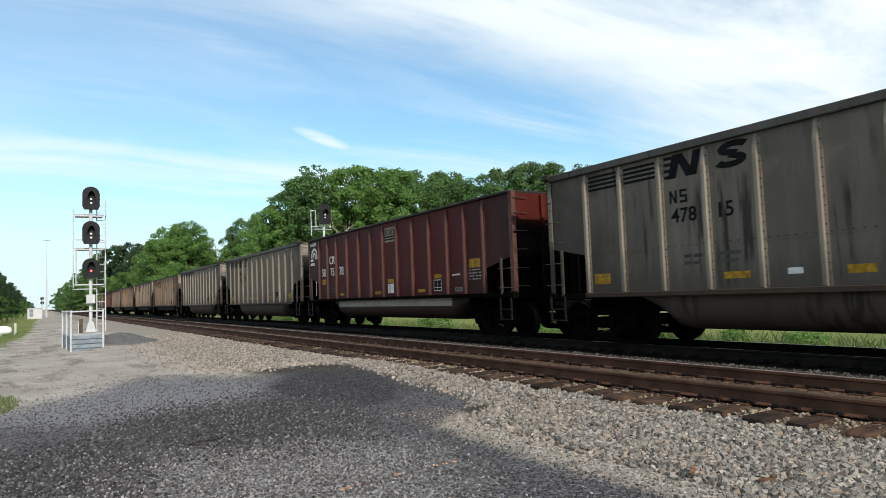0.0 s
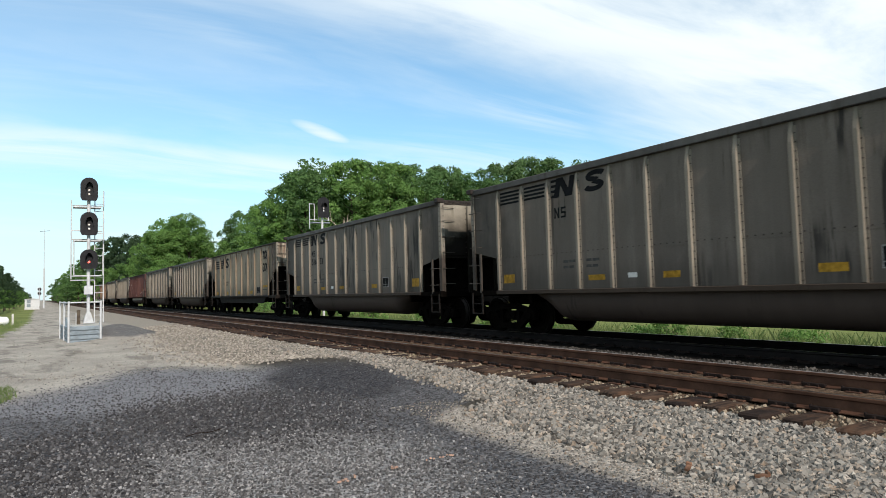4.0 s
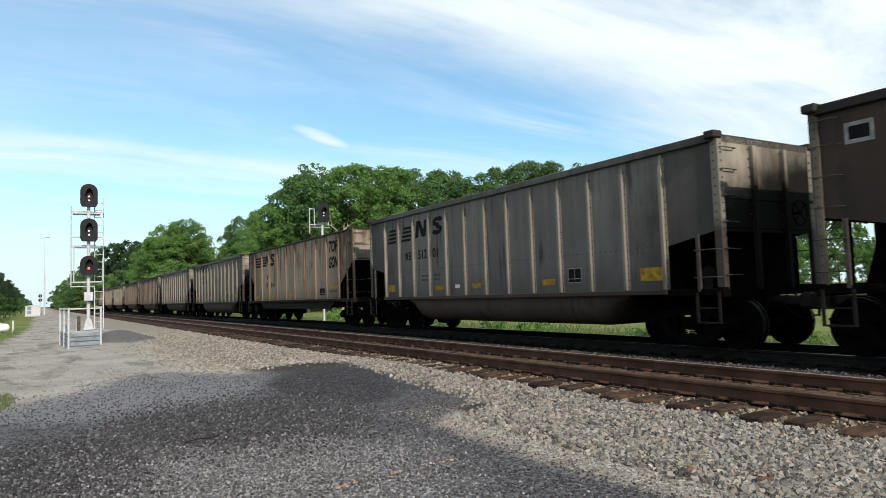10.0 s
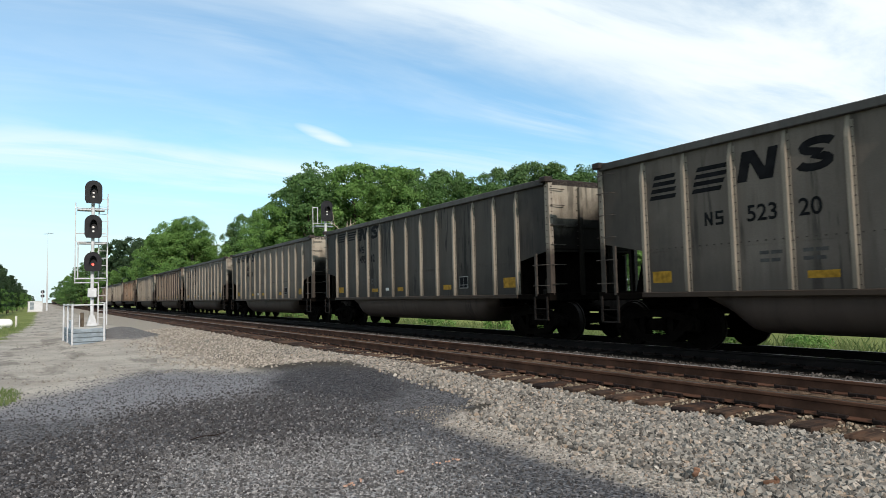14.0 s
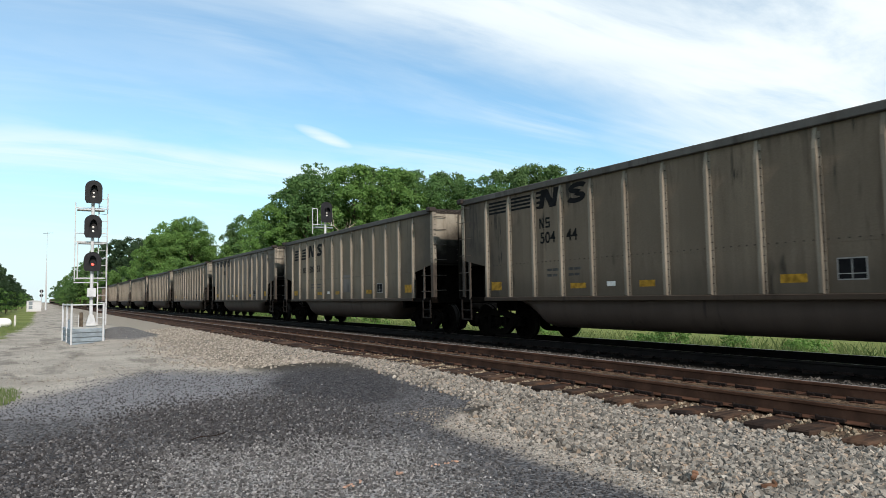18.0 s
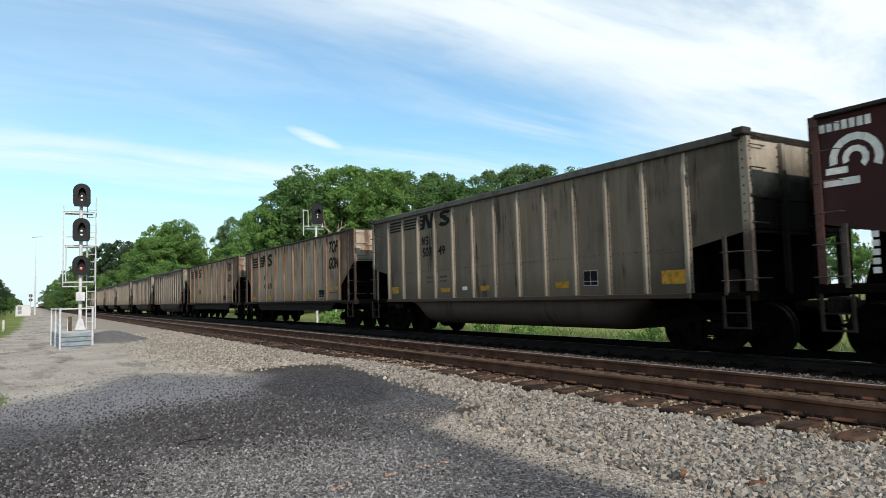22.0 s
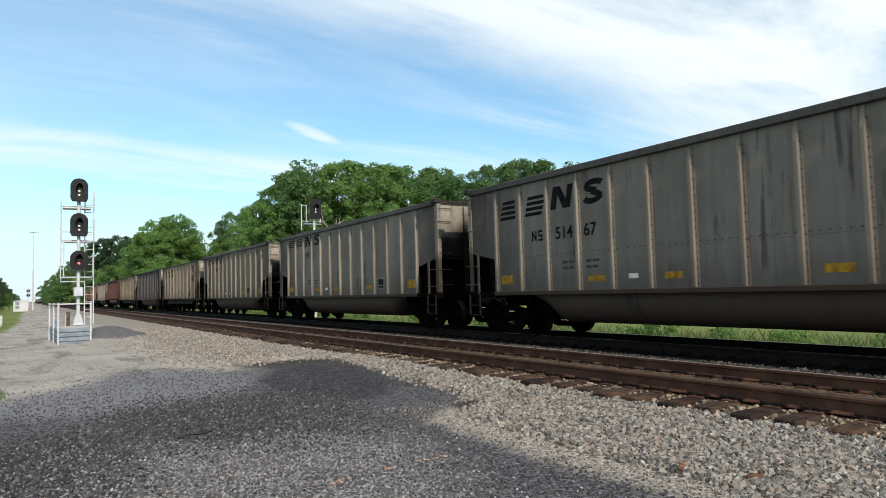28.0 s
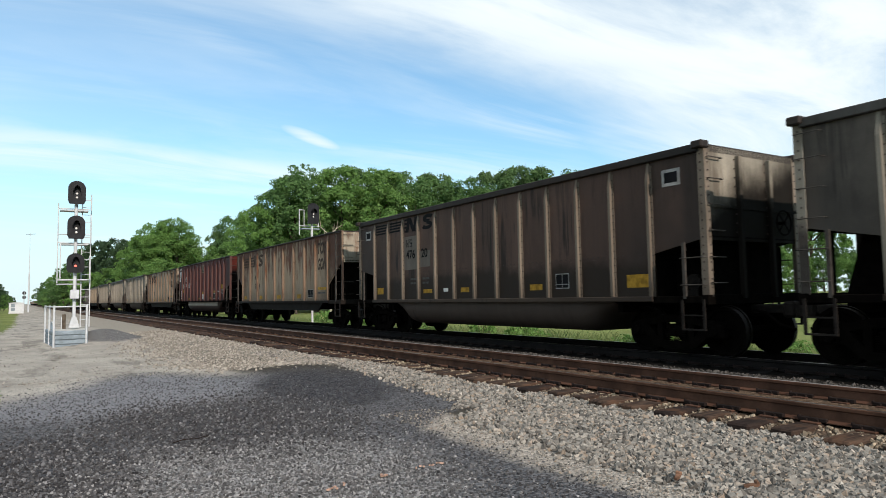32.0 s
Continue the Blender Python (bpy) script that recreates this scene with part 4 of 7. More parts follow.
for i, (sx_, sy_, rot) in enumerate(((4.62, 3.82, 20), (4.84, 3.30, -35))):
    sh = Shape()
    sh.prism([(-0.06, -0.014), (0.05, -0.018), (0.07, 0.008), (0.02, 0.02), (-0.055, 0.014)], "z", 0.0, 0.02)
    sh.box(0.035, 0.06, -0.014, 0.035, 0.0, 0.04, bev=0.006)
    ob = sh.build("rail_anchor", MAT["anchor_rust"])
    ob.matrix_basis = pose(sx_, sy_, float(ground_z(sx_, sy_)) + 0.035, 8, -6, rot)
    tagged(ob, "loose rusty rail anchor lying on the ballast", "scrap metal", "loose rail anchors")


# ---- wagons: own space with +y forward, origin at the middle on the rail top ----
SIDE = 1.425            # face of the side sheets
OUT = 1.525             # face of the ribs and rims

SPEC = {
    "tub": dict(half=7.25, ribs=[1.24 + 1.0 * i for i in range(13)], top=3.88, rim=0.15, bot=1.12, cut0=1.93, cut1=2.17, tub=(-4.1, 4.0, 0.37)),
    "gon": dict(half=7.35, ribs=[1.21, 2.58, 3.87, 5.25, 6.64, 7.91, 9.30, 10.68, 11.96, 13.31], top=3.80, rim=0.06, bot=1.12, cut0=1.80, cut1=2.62, tub=None),
    "ore": dict(half=7.53, ribs=[1.31, 2.26, 3.22, 4.33, 5.43, 6.50, 7.53, 8.60, 9.69, 10.77, 11.85, 12.80, 13.75], top=3.82, rim=0.07, bot=1.20, cut0=1.85, cut1=2.15, tub=(-4.5, 4.3, 0.45)),
}
# where a wagon rides a little ahead of the even spacing
AHEAD = {-1: 0.30, 24: 0.30, 32: 0.30, 26: 0.13, 0: 0.05, 12: 0.085, 8: -0.05}
# wagons of the older, slightly longer pattern
LONGER = {0: 1.03, 12: 1.024, 8: 1.012}
MESHES = {}


def cached(key, make):
    if key not in MESHES:
        MESHES[key] = make()
    return MESHES[key]


def panel_spans(sp):
    """Spans (y from, y to) of the side sheets, from the leading end backwards."""
    ys = [sp["half"]] + [sp["half"] - u for u in sp["ribs"]] + [-sp["half"]]
    return list(zip(ys[:-1], ys[1:]))


def make_panel(kind, i, side, paint_mat):
    sp = SPEC[kind]
    spans = panel_spans(sp)
    y1, y0 = spans[i]
    top, bot = sp["top"] - 0.03, sp["bot"]
    sh = Shape()
    xa, xb = side * SIDE, side * (SIDE - 0.02)
    if i == 0:
        poly = [(y0, sp["cut0"]), (y1, sp["cut1"]), (y1, top), (y0, top)]
    elif i == len(spans) - 1:
        poly = [(y0, sp["cut1"]), (y1, sp["cut0"]), (y1, top), (y0, top)]
    else:
        poly = [(y0, bot), (y1, bot), (y1, top), (y0, top)]
    sh.prism(poly, "x", xa, xb)
    if kind == "tub" and 0 < i < len(spans) - 1:
        sh.box(side * SIDE, side * (SIDE + 0.006), y0 + 0.05, y1 - 0.05, 1.90, 1.925)
        n = 6
        for j in range(n):
            yy = y0 + 0.12 + (y1 - y0 - 0.24) * j / (n - 1)
            sh.box(side * SIDE, side * (SIDE + 0.012), yy - 0.012, yy + 0.012, 1.945, 1.965, 1)
    if kind == "gon" and 0 < i < len(spans) - 1:
        sh.box(side * SIDE, side * (SIDE + 0.008), y0 + 0.06, y1 - 0.06, bot, bot + 0.085)
        for j in range(7):
            yy = y0 + 0.14 + (y1 - y0 - 0.28) * j / 6
            sh.box(side * SIDE, side * (SIDE + 0.02), yy - 0.014, yy + 0.014, bot + 0.03, bot + 0.058, 1)
    return sh.mesh("panel", [paint_mat, MAT["rivet"]])


def make_rib(kind, side, rib_mat):
    sp = SPEC[kind]
    top, bot = sp["top"] - sp["rim"] + 0.02, sp["bot"] - 0.02
    sh = Shape()
    w = 0.036 if kind != "gon" else 0.048
    d0, d1 = side * SIDE, side * (SIDE + 0.076)
    poly = [(d0, bot), (d1, bot + 0.03), (d1, top - 0.36), (side * (SIDE + 0.012), top - 0.03), (d0, top)]
    sh.prism(poly, "y", -w * 0.8, w)
    # riveted flange towards the trailing end
    fx = side * (SIDE + 0.012)
    sh.prism([(d0, bot), (fx, bot), (fx, top - 0.1), (d0, top - 0.1)], "y", -w * 0.8 - 0.042, -w * 0.8)
    n = {"tub": 17, "gon": 11, "ore": 0}[kind]
    for j in range(n):
        z = bot + 0.08 + (top - bot - 0.3) * j / (n - 1)
        sh.box(fx, side * (SIDE + 0.024), -w * 0.8 - 0.034, -w * 0.8 - 0.014, z - 0.010, z + 0.010, 1)
    return sh.mesh("rib", [rib_mat, MAT["rivet"]])


def make_rim(kind, what, mat):
    sp = SPEC[kind]
    top, r, h = sp["top"], sp["rim"], sp["half"]
    sh = Shape()
    o = OUT + 0.03
    if what == "side":
        sh.box(-0.08, 0.09, -h + 0.09, h - 0.09, top - r, top, bev=0.015)
    else:
        sh.box(-o + 0.14, o - 0.14, -0.08, 0.09, top - r - 0.02, top - 0.01, bev=0.015)
    return sh.mesh("top_rim", [mat])


def make_corner(kind, mat):
    """Corner post with two rows of rivets; stands at the outer corner, +x outwards, -y outwards."""
    sp = SPEC[kind]
    sh = Shape()
    q = 0.6 if kind == "gon" else 1.0
    sh.box(0.03 - 0.13 * q, 0.03, -0.02, 0.012, sp["bot"] - 0.12, sp["top"] - 0.02, bev=0.004)
    sh.box(0.012, 0.03, -0.02, -0.02 + 0.15 * q, sp["bot"] - 0.12, sp["top"] - 0.02, bev=0.004)
    n = 18
    for j in range(n):
        z = sp["bot"] + (sp["top"] - sp["bot"] - 0.2) * j / (n - 1)
        sh.box(0.03, 0.042, 0.08 * q - 0.03, 0.08 * q - 0.004, z - 0.013, z + 0.013, 1)
        sh.box(-0.07 * q, -0.07 * q + 0.026, -0.032, -0.02, z - 0.013, z + 0.013, 1)
    return sh.mesh("corner_post", [mat, MAT["rivet"]])


def make_end_wall(kind, mat):
    sp = SPEC[kind]
    sh = Shape()
    sh.box(-SIDE, SIDE, -0.02, 0.0, sp["cut1"] - 0.05, sp["top"] - 0.04)
    sh.box(-SIDE, SIDE, -0.045, -0.02, sp["cut1"] + 0.55, sp["cut1"] + 0.60)
    return sh.mesh("end_wall", [mat])


def make_slope(kind, mat):
    """Sloping floor sheet of one end; y = 0 at the end wall, inwards is +y."""
    sp = SPEC[kind]
    sh = Shape()
    u = sp["ribs"][0]
    sh.prism([(0.0, sp["cut1"]), (u, sp["cut0"]), (u + 1.1, sp["bot"]), (u + 1.1, sp["bot"] + 0.03), (u, sp["cut0"] + 0.03), (0.0, sp["cut1"] + 0.03)],
             "x", -SIDE + 0.02, SIDE - 0.02)
    return sh.mesh("slope_sheet", [mat])


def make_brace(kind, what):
    """Black plates under the sloping floor, along the middle or across, and a blank in place of brake gear; y = 0 at
    the end wall, inwards is +y.
    """
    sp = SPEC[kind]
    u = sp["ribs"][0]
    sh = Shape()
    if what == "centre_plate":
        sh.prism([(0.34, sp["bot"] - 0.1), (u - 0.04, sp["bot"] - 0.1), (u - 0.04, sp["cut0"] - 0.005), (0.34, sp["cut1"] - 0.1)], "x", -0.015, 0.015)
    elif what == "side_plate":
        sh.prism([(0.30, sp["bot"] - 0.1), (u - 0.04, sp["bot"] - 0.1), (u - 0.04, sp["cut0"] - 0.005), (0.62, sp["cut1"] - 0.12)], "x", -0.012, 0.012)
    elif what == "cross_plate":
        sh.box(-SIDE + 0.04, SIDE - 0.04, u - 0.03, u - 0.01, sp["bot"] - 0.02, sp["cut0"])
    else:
        # added blank plate: closes the view where dark brake gear would hang
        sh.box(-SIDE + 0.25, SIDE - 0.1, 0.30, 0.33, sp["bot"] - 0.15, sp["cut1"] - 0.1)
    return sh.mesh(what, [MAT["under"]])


def make_cap(kind, mat):
    """Thickened corner of the rim."""
    t = SPEC[kind]["top"]
    sh = Shape()
    sh.box(-0.13, 0.11, -0.06, 0.17, t - 0.10, t + 0.035, bev=0.02)
    return sh.mesh("corner_cap", [mat])


def make_ladder(kind):
    """Side ladder: stile on the inner side, rungs to the corner post. y = 0 at the end of the body, inwards is +y, outwards is -x."""
    sp = SPEC[kind]
    sh = Shape()
    full = kind == "gon"
    top = sp["top"] - 0.15 if full else 2.1
    sh.box(-OUT, -OUT + 0.045, 0.43, 0.49, sp["bot"] - 0.05, top)
    for z in (1.32, 1.81, 2.29, 2.76, 3.23, 3.68):
        if full:
            sh.tube((-OUT - 0.01, 0.0, z + 0.03), (-OUT - 0.01, 0.47, z + 0.03), 0.011, 6)
        elif z < 2:
            sh.tube((-OUT - 0.05, 0.0, z), (-OUT - 0.05, 0.50, z), 0.012, 6)
            for y in (0.0, 0.46):
                sh.tube((-OUT - 0.05, y, z), (-OUT + 0.04, y, z), 0.010, 5)
    return sh.mesh("ladder", [MAT["grab"]])


def make_stirrup():
    sh = Shape()
    for y in (0.06, 0.52):
        sh.box(-OUT - 0.01, -OUT + 0.015, y - 0.025, y + 0.025, 0.52, 1.06)
    sh.box(-OUT - 0.01, -OUT + 0.03, 0.04, 0.54, 0.50, 0.53)
    sh.box(-OUT - 0.005, -OUT + 0.012, 0.06, 0.52, 0.76, 0.785)
    return sh.mesh("stirrup_step", [MAT["iron"]])


def make_grab(axis):
    """One grab iron: along y on the side, or along x on the end wall."""
    sh = Shape()
    if axis == "y":
        sh.tube((-OUT - 0.03, 0.04, 0), (-OUT - 0.03, 0.44, 0), 0.009, 6)
        for y in (0.04, 0.44):
            sh.tube((-OUT - 0.03, y, 0), (-SIDE + 0.02, y, 0), 0.008, 5)
    else:
        sh.tube((-OUT + 0.12, -0.07, 0), (-OUT + 0.52, -0.07, 0), 0.011, 6)
        for x in (-OUT + 0.12, -OUT + 0.52):
            sh.tube((x, -0.07, 0), (x, 0.0, 0), 0.009, 5)
    return sh.mesh("grab_iron", [MAT["grab"]])


def make_platform(kind, mat):
    """End sill and platform: y = 0 at the end of the body, inwards is +y."""
    sp = SPEC[kind]
    b = sp["bot"]
    sh = Shape()
    sh.box(-OUT + 0.01, OUT - 0.01, -0.03, 0.10, b - 0.16, b + 0.02, bev=0.01)
    sh.box(-OUT + 0.01, -OUT + 0.10, 0.10, sp["ribs"][0], b - 0.13, b, bev=0.01)
    sh.box(OUT - 0.10, OUT - 0.01, 0.10, sp["ribs"][0], b - 0.13, b, bev=0.01)
    sh.box(-0.35, 0.35, 0.10, sp["ribs"][0] + 1.0, b - 0.30, b - 0.05, bev=0.01)
    sh.box(-OUT + 0.10, OUT - 0.10, 0.55, 0.75, b - 0.12, b - 0.04)
    return sh.mesh("end_sill", [mat])


def make_end_posts(kind, mat):
    sp = SPEC[kind]
    sh = Shape()
    pw = 0.032 if kind == "gon" else 0.05
    sh.box(-pw, pw, -0.09, -0.0, sp["bot"] - 0.05, sp["top"] - sp["rim"] - 0.02, bev=0.008)
    for j in range(9):
        z = sp["cut1"] + 0.1 + 0.17 * j
        if z < sp["top"] - 0.2:
            sh.box(-0.09, -0.07, -0.02, 0.0, z, z + 0.025, 1)
    return sh.mesh("end_post", [mat, MAT["rivet"]])


def make_sill(kind, mat):
    sp = SPEC[kind]
    sh = Shape()
    a = sp["half"] - sp["ribs"][0] + 0.05
    b = sp["bot"]
    sh.box(SIDE - 0.10, OUT + 0.02, -a, a, b - 0.10, b, bev=0.012)
    if kind == "gon":
        sh.prism([(-5.25, 0.98), (-4.7, 0.70), (4.7, 0.70), (5.25, 0.98), (5.25, b - 0.10), (-5.25, b - 0.10)], "x", SIDE - 0.10, SIDE - 0.03)
    return sh.mesh("side_sill", [mat])


def make_tub(kind, mat):
    sp = SPEC[kind]
    y0, y1, zb = sp["tub"]
    sh = Shape()
    top = sp["bot"] - 0.10
    n = 7
    st = 0.12 if kind == "tub" else 0.24
    prof = [(-1.38, top)] + [(-1.38 + 0.55 * (1 - math.cos(math.pi / 2 * i / n)), top - st - (top - st - zb) * math.sin(math.pi / 2 * i / n)) for i in range(n + 1)]
    prof = prof + [(-x, z) for x, z in prof[::-1]]
    rings = []
    for y, s in ((y0 - 0.75, 0.12), (y0 - 0.3, 0.55), (y0, 0.93), (y0 + 0.2, 1.0), (y1 - 0.2, 1.0), (y1, 0.93), (y1 + 0.3, 0.55), (y1 + 0.75, 0.12)):
        rings.append([(x * (0.9 + 0.1 * s), y, top - (top - z) * s) for x, z in prof])
    m = len(prof)
    vs = [p for r in rings for p in r]
    fs = [(k * m + i, k * m + i + 1, (k + 1) * m + i + 1, (k + 1) * m + i) for k in range(len(rings) - 1) for i in range(m - 1)]
    sh.add(vs, fs)
    me = sh.mesh("tub", [mat])
    me.polygons.foreach_set("use_smooth", np.ones(len(me.polygons), dtype=bool))
    return me


def make_floor(kind):
    """Centre sill, floor and cross bearers."""
    sp = SPEC[kind]
    h = sp["half"]
    sh = Shape()
    sh.box(-0.32, 0.32, -h + 0.1, h - 0.1, 0.72, 1.05)
    a = h - sp["ribs"][0] - 1.0
    sh.box(-SIDE + 0.03, SIDE - 0.03, -a, a, sp["bot"] - 0.06, sp["bot"] - 0.02)
    for y in np.linspace(-a, a, 7):
        sh.box(-SIDE + 0.14, SIDE - 0.14, y - 0.06, y + 0.06, 0.80, sp["bot"] - 0.06)
    return sh.mesh("underframe", [MAT["under"]])


def make_pipe():
    sh = Shape()
    sh.tube((-1.25, -5.0, 0.78), (-1.25, 5.0, 0.78), 0.022, 6)
    for y in (-4.5, -1.5, 1.5, 4.5):
        sh.tube((-1.25, y, 0.78), (-1.25, y, 0.95), 0.012, 5)
    return sh.mesh("brake_pipe", [MAT["under"]])


def make_side_frame():
    """Cast bogie side frame with bearing boxes and springs; middle at the origin, +-0.89 to the axles."""
    sh = Shape()
    sh.prism([(-1.08, 0.06), (-0.98, 0.17), (-0.55, 0.24), (-0.3, 0.30), (0.3, 0.30), (0.55, 0.24), (0.98, 0.17), (1.08, 0.06), (0.6, 0.10), (0.3, 0.16), (-0.3, 0.16), (-0.6, 0.10)], "x", -0.07, 0.07)
    sh.prism([(-0.95, 0.08), (-0.62, 0.10), (-0.36, -0.20), (0.36, -0.20), (0.62, 0.10), (0.95, 0.08), (0.48, -0.30), (0.32, -0.34), (-0.32, -0.34), (-0.48, -0.30)], "x", -0.065, 0.065)
    for s in (-1, 1):
        sh.box(-0.06, 0.06, s * 0.36 - 0.06, s * 0.36 + 0.06, -0.22, 0.20)
        sh.box(-0.09, 0.09, s * 0.89 - 0.17, s * 0.89 + 0.17, -0.12, 0.14, bev=0.03)
        sh.lathe([(-0.13, 0.085), (-0.145, 0.075), (-0.15, 0.0)][::-1] + [(0.05, 0.11)], "x", (0, s * 0.89, 0), 14, 0)
    for y in (-0.2, 0.0, 0.2):
        for k in range(7):
            z = -0.19 + k * 0.035
            sh.lathe([(0, 0.07), (0.018, 0.075)], "z", (0, y, z), 10, 0)
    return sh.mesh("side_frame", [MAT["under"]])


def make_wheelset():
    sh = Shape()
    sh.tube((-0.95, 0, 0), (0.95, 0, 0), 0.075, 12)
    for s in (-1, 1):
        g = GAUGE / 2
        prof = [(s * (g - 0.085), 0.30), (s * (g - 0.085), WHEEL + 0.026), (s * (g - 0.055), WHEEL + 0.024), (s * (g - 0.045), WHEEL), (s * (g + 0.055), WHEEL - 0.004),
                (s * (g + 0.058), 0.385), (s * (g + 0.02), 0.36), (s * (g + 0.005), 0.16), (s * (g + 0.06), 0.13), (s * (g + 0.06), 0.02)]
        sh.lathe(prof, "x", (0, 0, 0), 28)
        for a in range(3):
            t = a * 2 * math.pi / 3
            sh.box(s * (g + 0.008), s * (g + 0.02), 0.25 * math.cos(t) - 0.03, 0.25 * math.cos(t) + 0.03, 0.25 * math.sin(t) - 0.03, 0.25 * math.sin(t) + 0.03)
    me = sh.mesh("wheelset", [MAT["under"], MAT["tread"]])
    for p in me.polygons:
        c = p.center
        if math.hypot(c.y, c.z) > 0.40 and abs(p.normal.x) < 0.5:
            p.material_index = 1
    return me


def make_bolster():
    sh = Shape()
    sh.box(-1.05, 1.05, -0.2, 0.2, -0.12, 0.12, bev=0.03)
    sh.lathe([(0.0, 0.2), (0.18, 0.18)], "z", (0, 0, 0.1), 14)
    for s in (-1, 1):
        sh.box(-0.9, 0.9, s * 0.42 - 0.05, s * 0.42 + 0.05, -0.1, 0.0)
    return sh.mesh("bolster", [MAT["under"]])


def make_coupler():
    """Coupler head and shank; y = 0 at the end of the body, outwards is -y."""
    sh = Shape()
    sh.box(-0.09, 0.09, -0.55, 0.4, 0.78, 0.94, bev=0.02)
    sh.box(-0.17, 0.15, -0.80, -0.55, 0.70, 1.0, bev=0.05)
    sh.box(0.02, 0.16, -0.90, -0.72, 0.70, 1.0, bev=0.04)
    return sh.mesh("coupler", [MAT["iron"]])


def make_hose():
    sh = Shape()
    pts = [(-0.32, -0.1, 0.85), (-0.33, -0.35, 0.8), (-0.30, -0.6, 0.58), (-0.18, -0.82, 0.5)]
    for a, b in zip(pts[:-1], pts[1:]):
        sh.tube(a, b, 0.028, 7)
    return sh.mesh("air_hose", [MAT["under"]])


def make_brake_gear():
    sh = Shape()
    sh.lathe([(-0.35, 0.05), (-0.33, 0.16), (0.33, 0.16), (0.35, 0.05)], "x", (-0.55, 0.75, 1.38), 14)
    sh.box(-0.95, -0.15, 0.6, 0.9, 1.10, 1.24)
    return sh.mesh("brake_reservoir", [MAT["iron"]])


def make_brake_wheel():
    sh = Shape()
    n = 18
    for i in range(n):
        a, b = 2 * math.pi * i / n, 2 * math.pi * (i + 1) / n
        sh.tube((0.24 * math.cos(a), 0, 0.24 * math.sin(a)), (0.24 * math.cos(b), 0, 0.24 * math.sin(b)), 0.014, 6)
    for i in range(4):
        a = math.pi / 4 + math.pi / 2 * i
        sh.tube((0, 0, 0), (0.24 * math.cos(a), 0, 0.24 * math.sin(a)), 0.012, 5)
    sh.tube((0, -0.03, 0), (0, 0.12, 0), 0.03, 8)
    return sh.mesh("hand_brake_wheel", [MAT["under"]])


# ---- lettering and marks on the near side; u runs backwards from the leading end ----
def text_mesh(txt, size, mat, shear=0.0):
    def make():
        cu = bpy.data.curves.new("lettering", "FONT")
        cu.body, cu.size, cu.extrude, cu.align_x, cu.shear = txt, size / 0.72, 0.002, "LEFT", shear
        cu.offset = size * (0.055 if shear else 0.02)
        ob = bpy.data.objects.new("lettering", cu)
        scene.collection.objects.link(ob)
        me = bpy.data.meshes.new_from_object(ob.evaluated_get(bpy.context.evaluated_depsgraph_get()))
        bpy.data.objects.remove(ob)
        me.materials.clear()
        me.materials.append(mat)
        return me
    return cached(("text", txt, size, mat.name, shear), make)


ON_SIDE = Matrix(((0, 0, -1, 0), (-1, 0, 0, 0), (0, 1, 0, 0), (0, 0, 0, 1)))


def put_text(car, half, txt, u, z, size, mat, shear=0.0, width=None):
    me = text_mesh(txt, size, mat, shear)
    ob = part("lettering", me, car)
    w = max(v.co.x for v in me.vertices) if me.vertices else size
    s = 1.0 if width is None else width / w
    ob.matrix_basis = Matrix.Translation((-SIDE - 0.005, half - u, z)) @ ON_SIDE @ Matrix.Diagonal((s, 1, 1, 1))
    return ob


def flat(polys, mat, key):
    """Flat marks: polygons of (u, z), 4 mm proud of the sheet, drawn round u = 0."""
    def make():
        sh = Shape()
        for p in polys:
            if len(p) <= 16:
                sh.prism([(-a, b) for a, b in p], "x", -SIDE - 0.004, -SIDE + 0.001)
                continue
            # a long bent band: left and right edges run side by side
            n = len(p) // 2
            vs = [(x, -a, b) for x in (-SIDE - 0.004, -SIDE + 0.001) for a, b in p]
            m = 2 * n
            fs = []
            for k in range(n - 1):
                q = (k, k + 1, m - 2 - k, m - 1 - k)
                fs += [q, tuple(i + m for i in q)]
            fs += [(k, (k + 1) % m, m + (k + 1) % m, m + k) for k in range(m)]
            sh.add(vs, fs)
        return sh.mesh("mark", [mat])
    return cached(("flat", key, mat.name), make)


def put_flat(car, half, name, u, polys, mat, key, label=""):
    if name in ("stripe_mark", "emblem") and len(polys) > 1:
        for n, p in enumerate(polys):
            put_flat(car, half, name, u, [p], mat, (key, n), label)
        return None
    ob = part(name, flat(polys, mat, key), car, label)
    ob.matrix_basis = pose(0, half - u, 0)
    if name == "small_writing":
        tagged(ob, kind="stuff")
    return ob


def initials(car, half, u, z, mat, w=0.17, h=0.25):
    """Two small upright marks, each one outline."""
    t = w * 0.26
    put_flat(car, half, "initial", u, [[(0, z), (t, z), (t, z + h * 0.62), (w - t, z), (w, z), (w, z + h), (w - t, z + h), (w - t, z + h * 0.38), (t, z + h), (0, z + h)]], mat, ("ini", z, w))
    s = w * 0.95
    m = (h - t) / 2
    put_flat(car, half, "initial", u + w * 1.35, [[(0, z), (s, z), (s, z + m + t), (t, z + m + t), (t, z + h - t), (s, z + h - t), (s, z + h), (0, z + h),
                                                   (0, z + m), (s - t, z + m), (s - t, z + t), (0, z + t)]], mat, ("inj", z, w))


def rect(u0, u1, z0, z1, slant=0.0):
    return [(u0, z0), (u1, z0), (u1 + slant, z1), (u0 + slant, z1)]


def stripes(w, z0, h, n, slant=0.0, taper=0.0):
    return [rect(0.0 + i * taper, w, z0 + i * h * 1.75, z0 + i * h * 1.75 + h, slant) for i in range(n)]


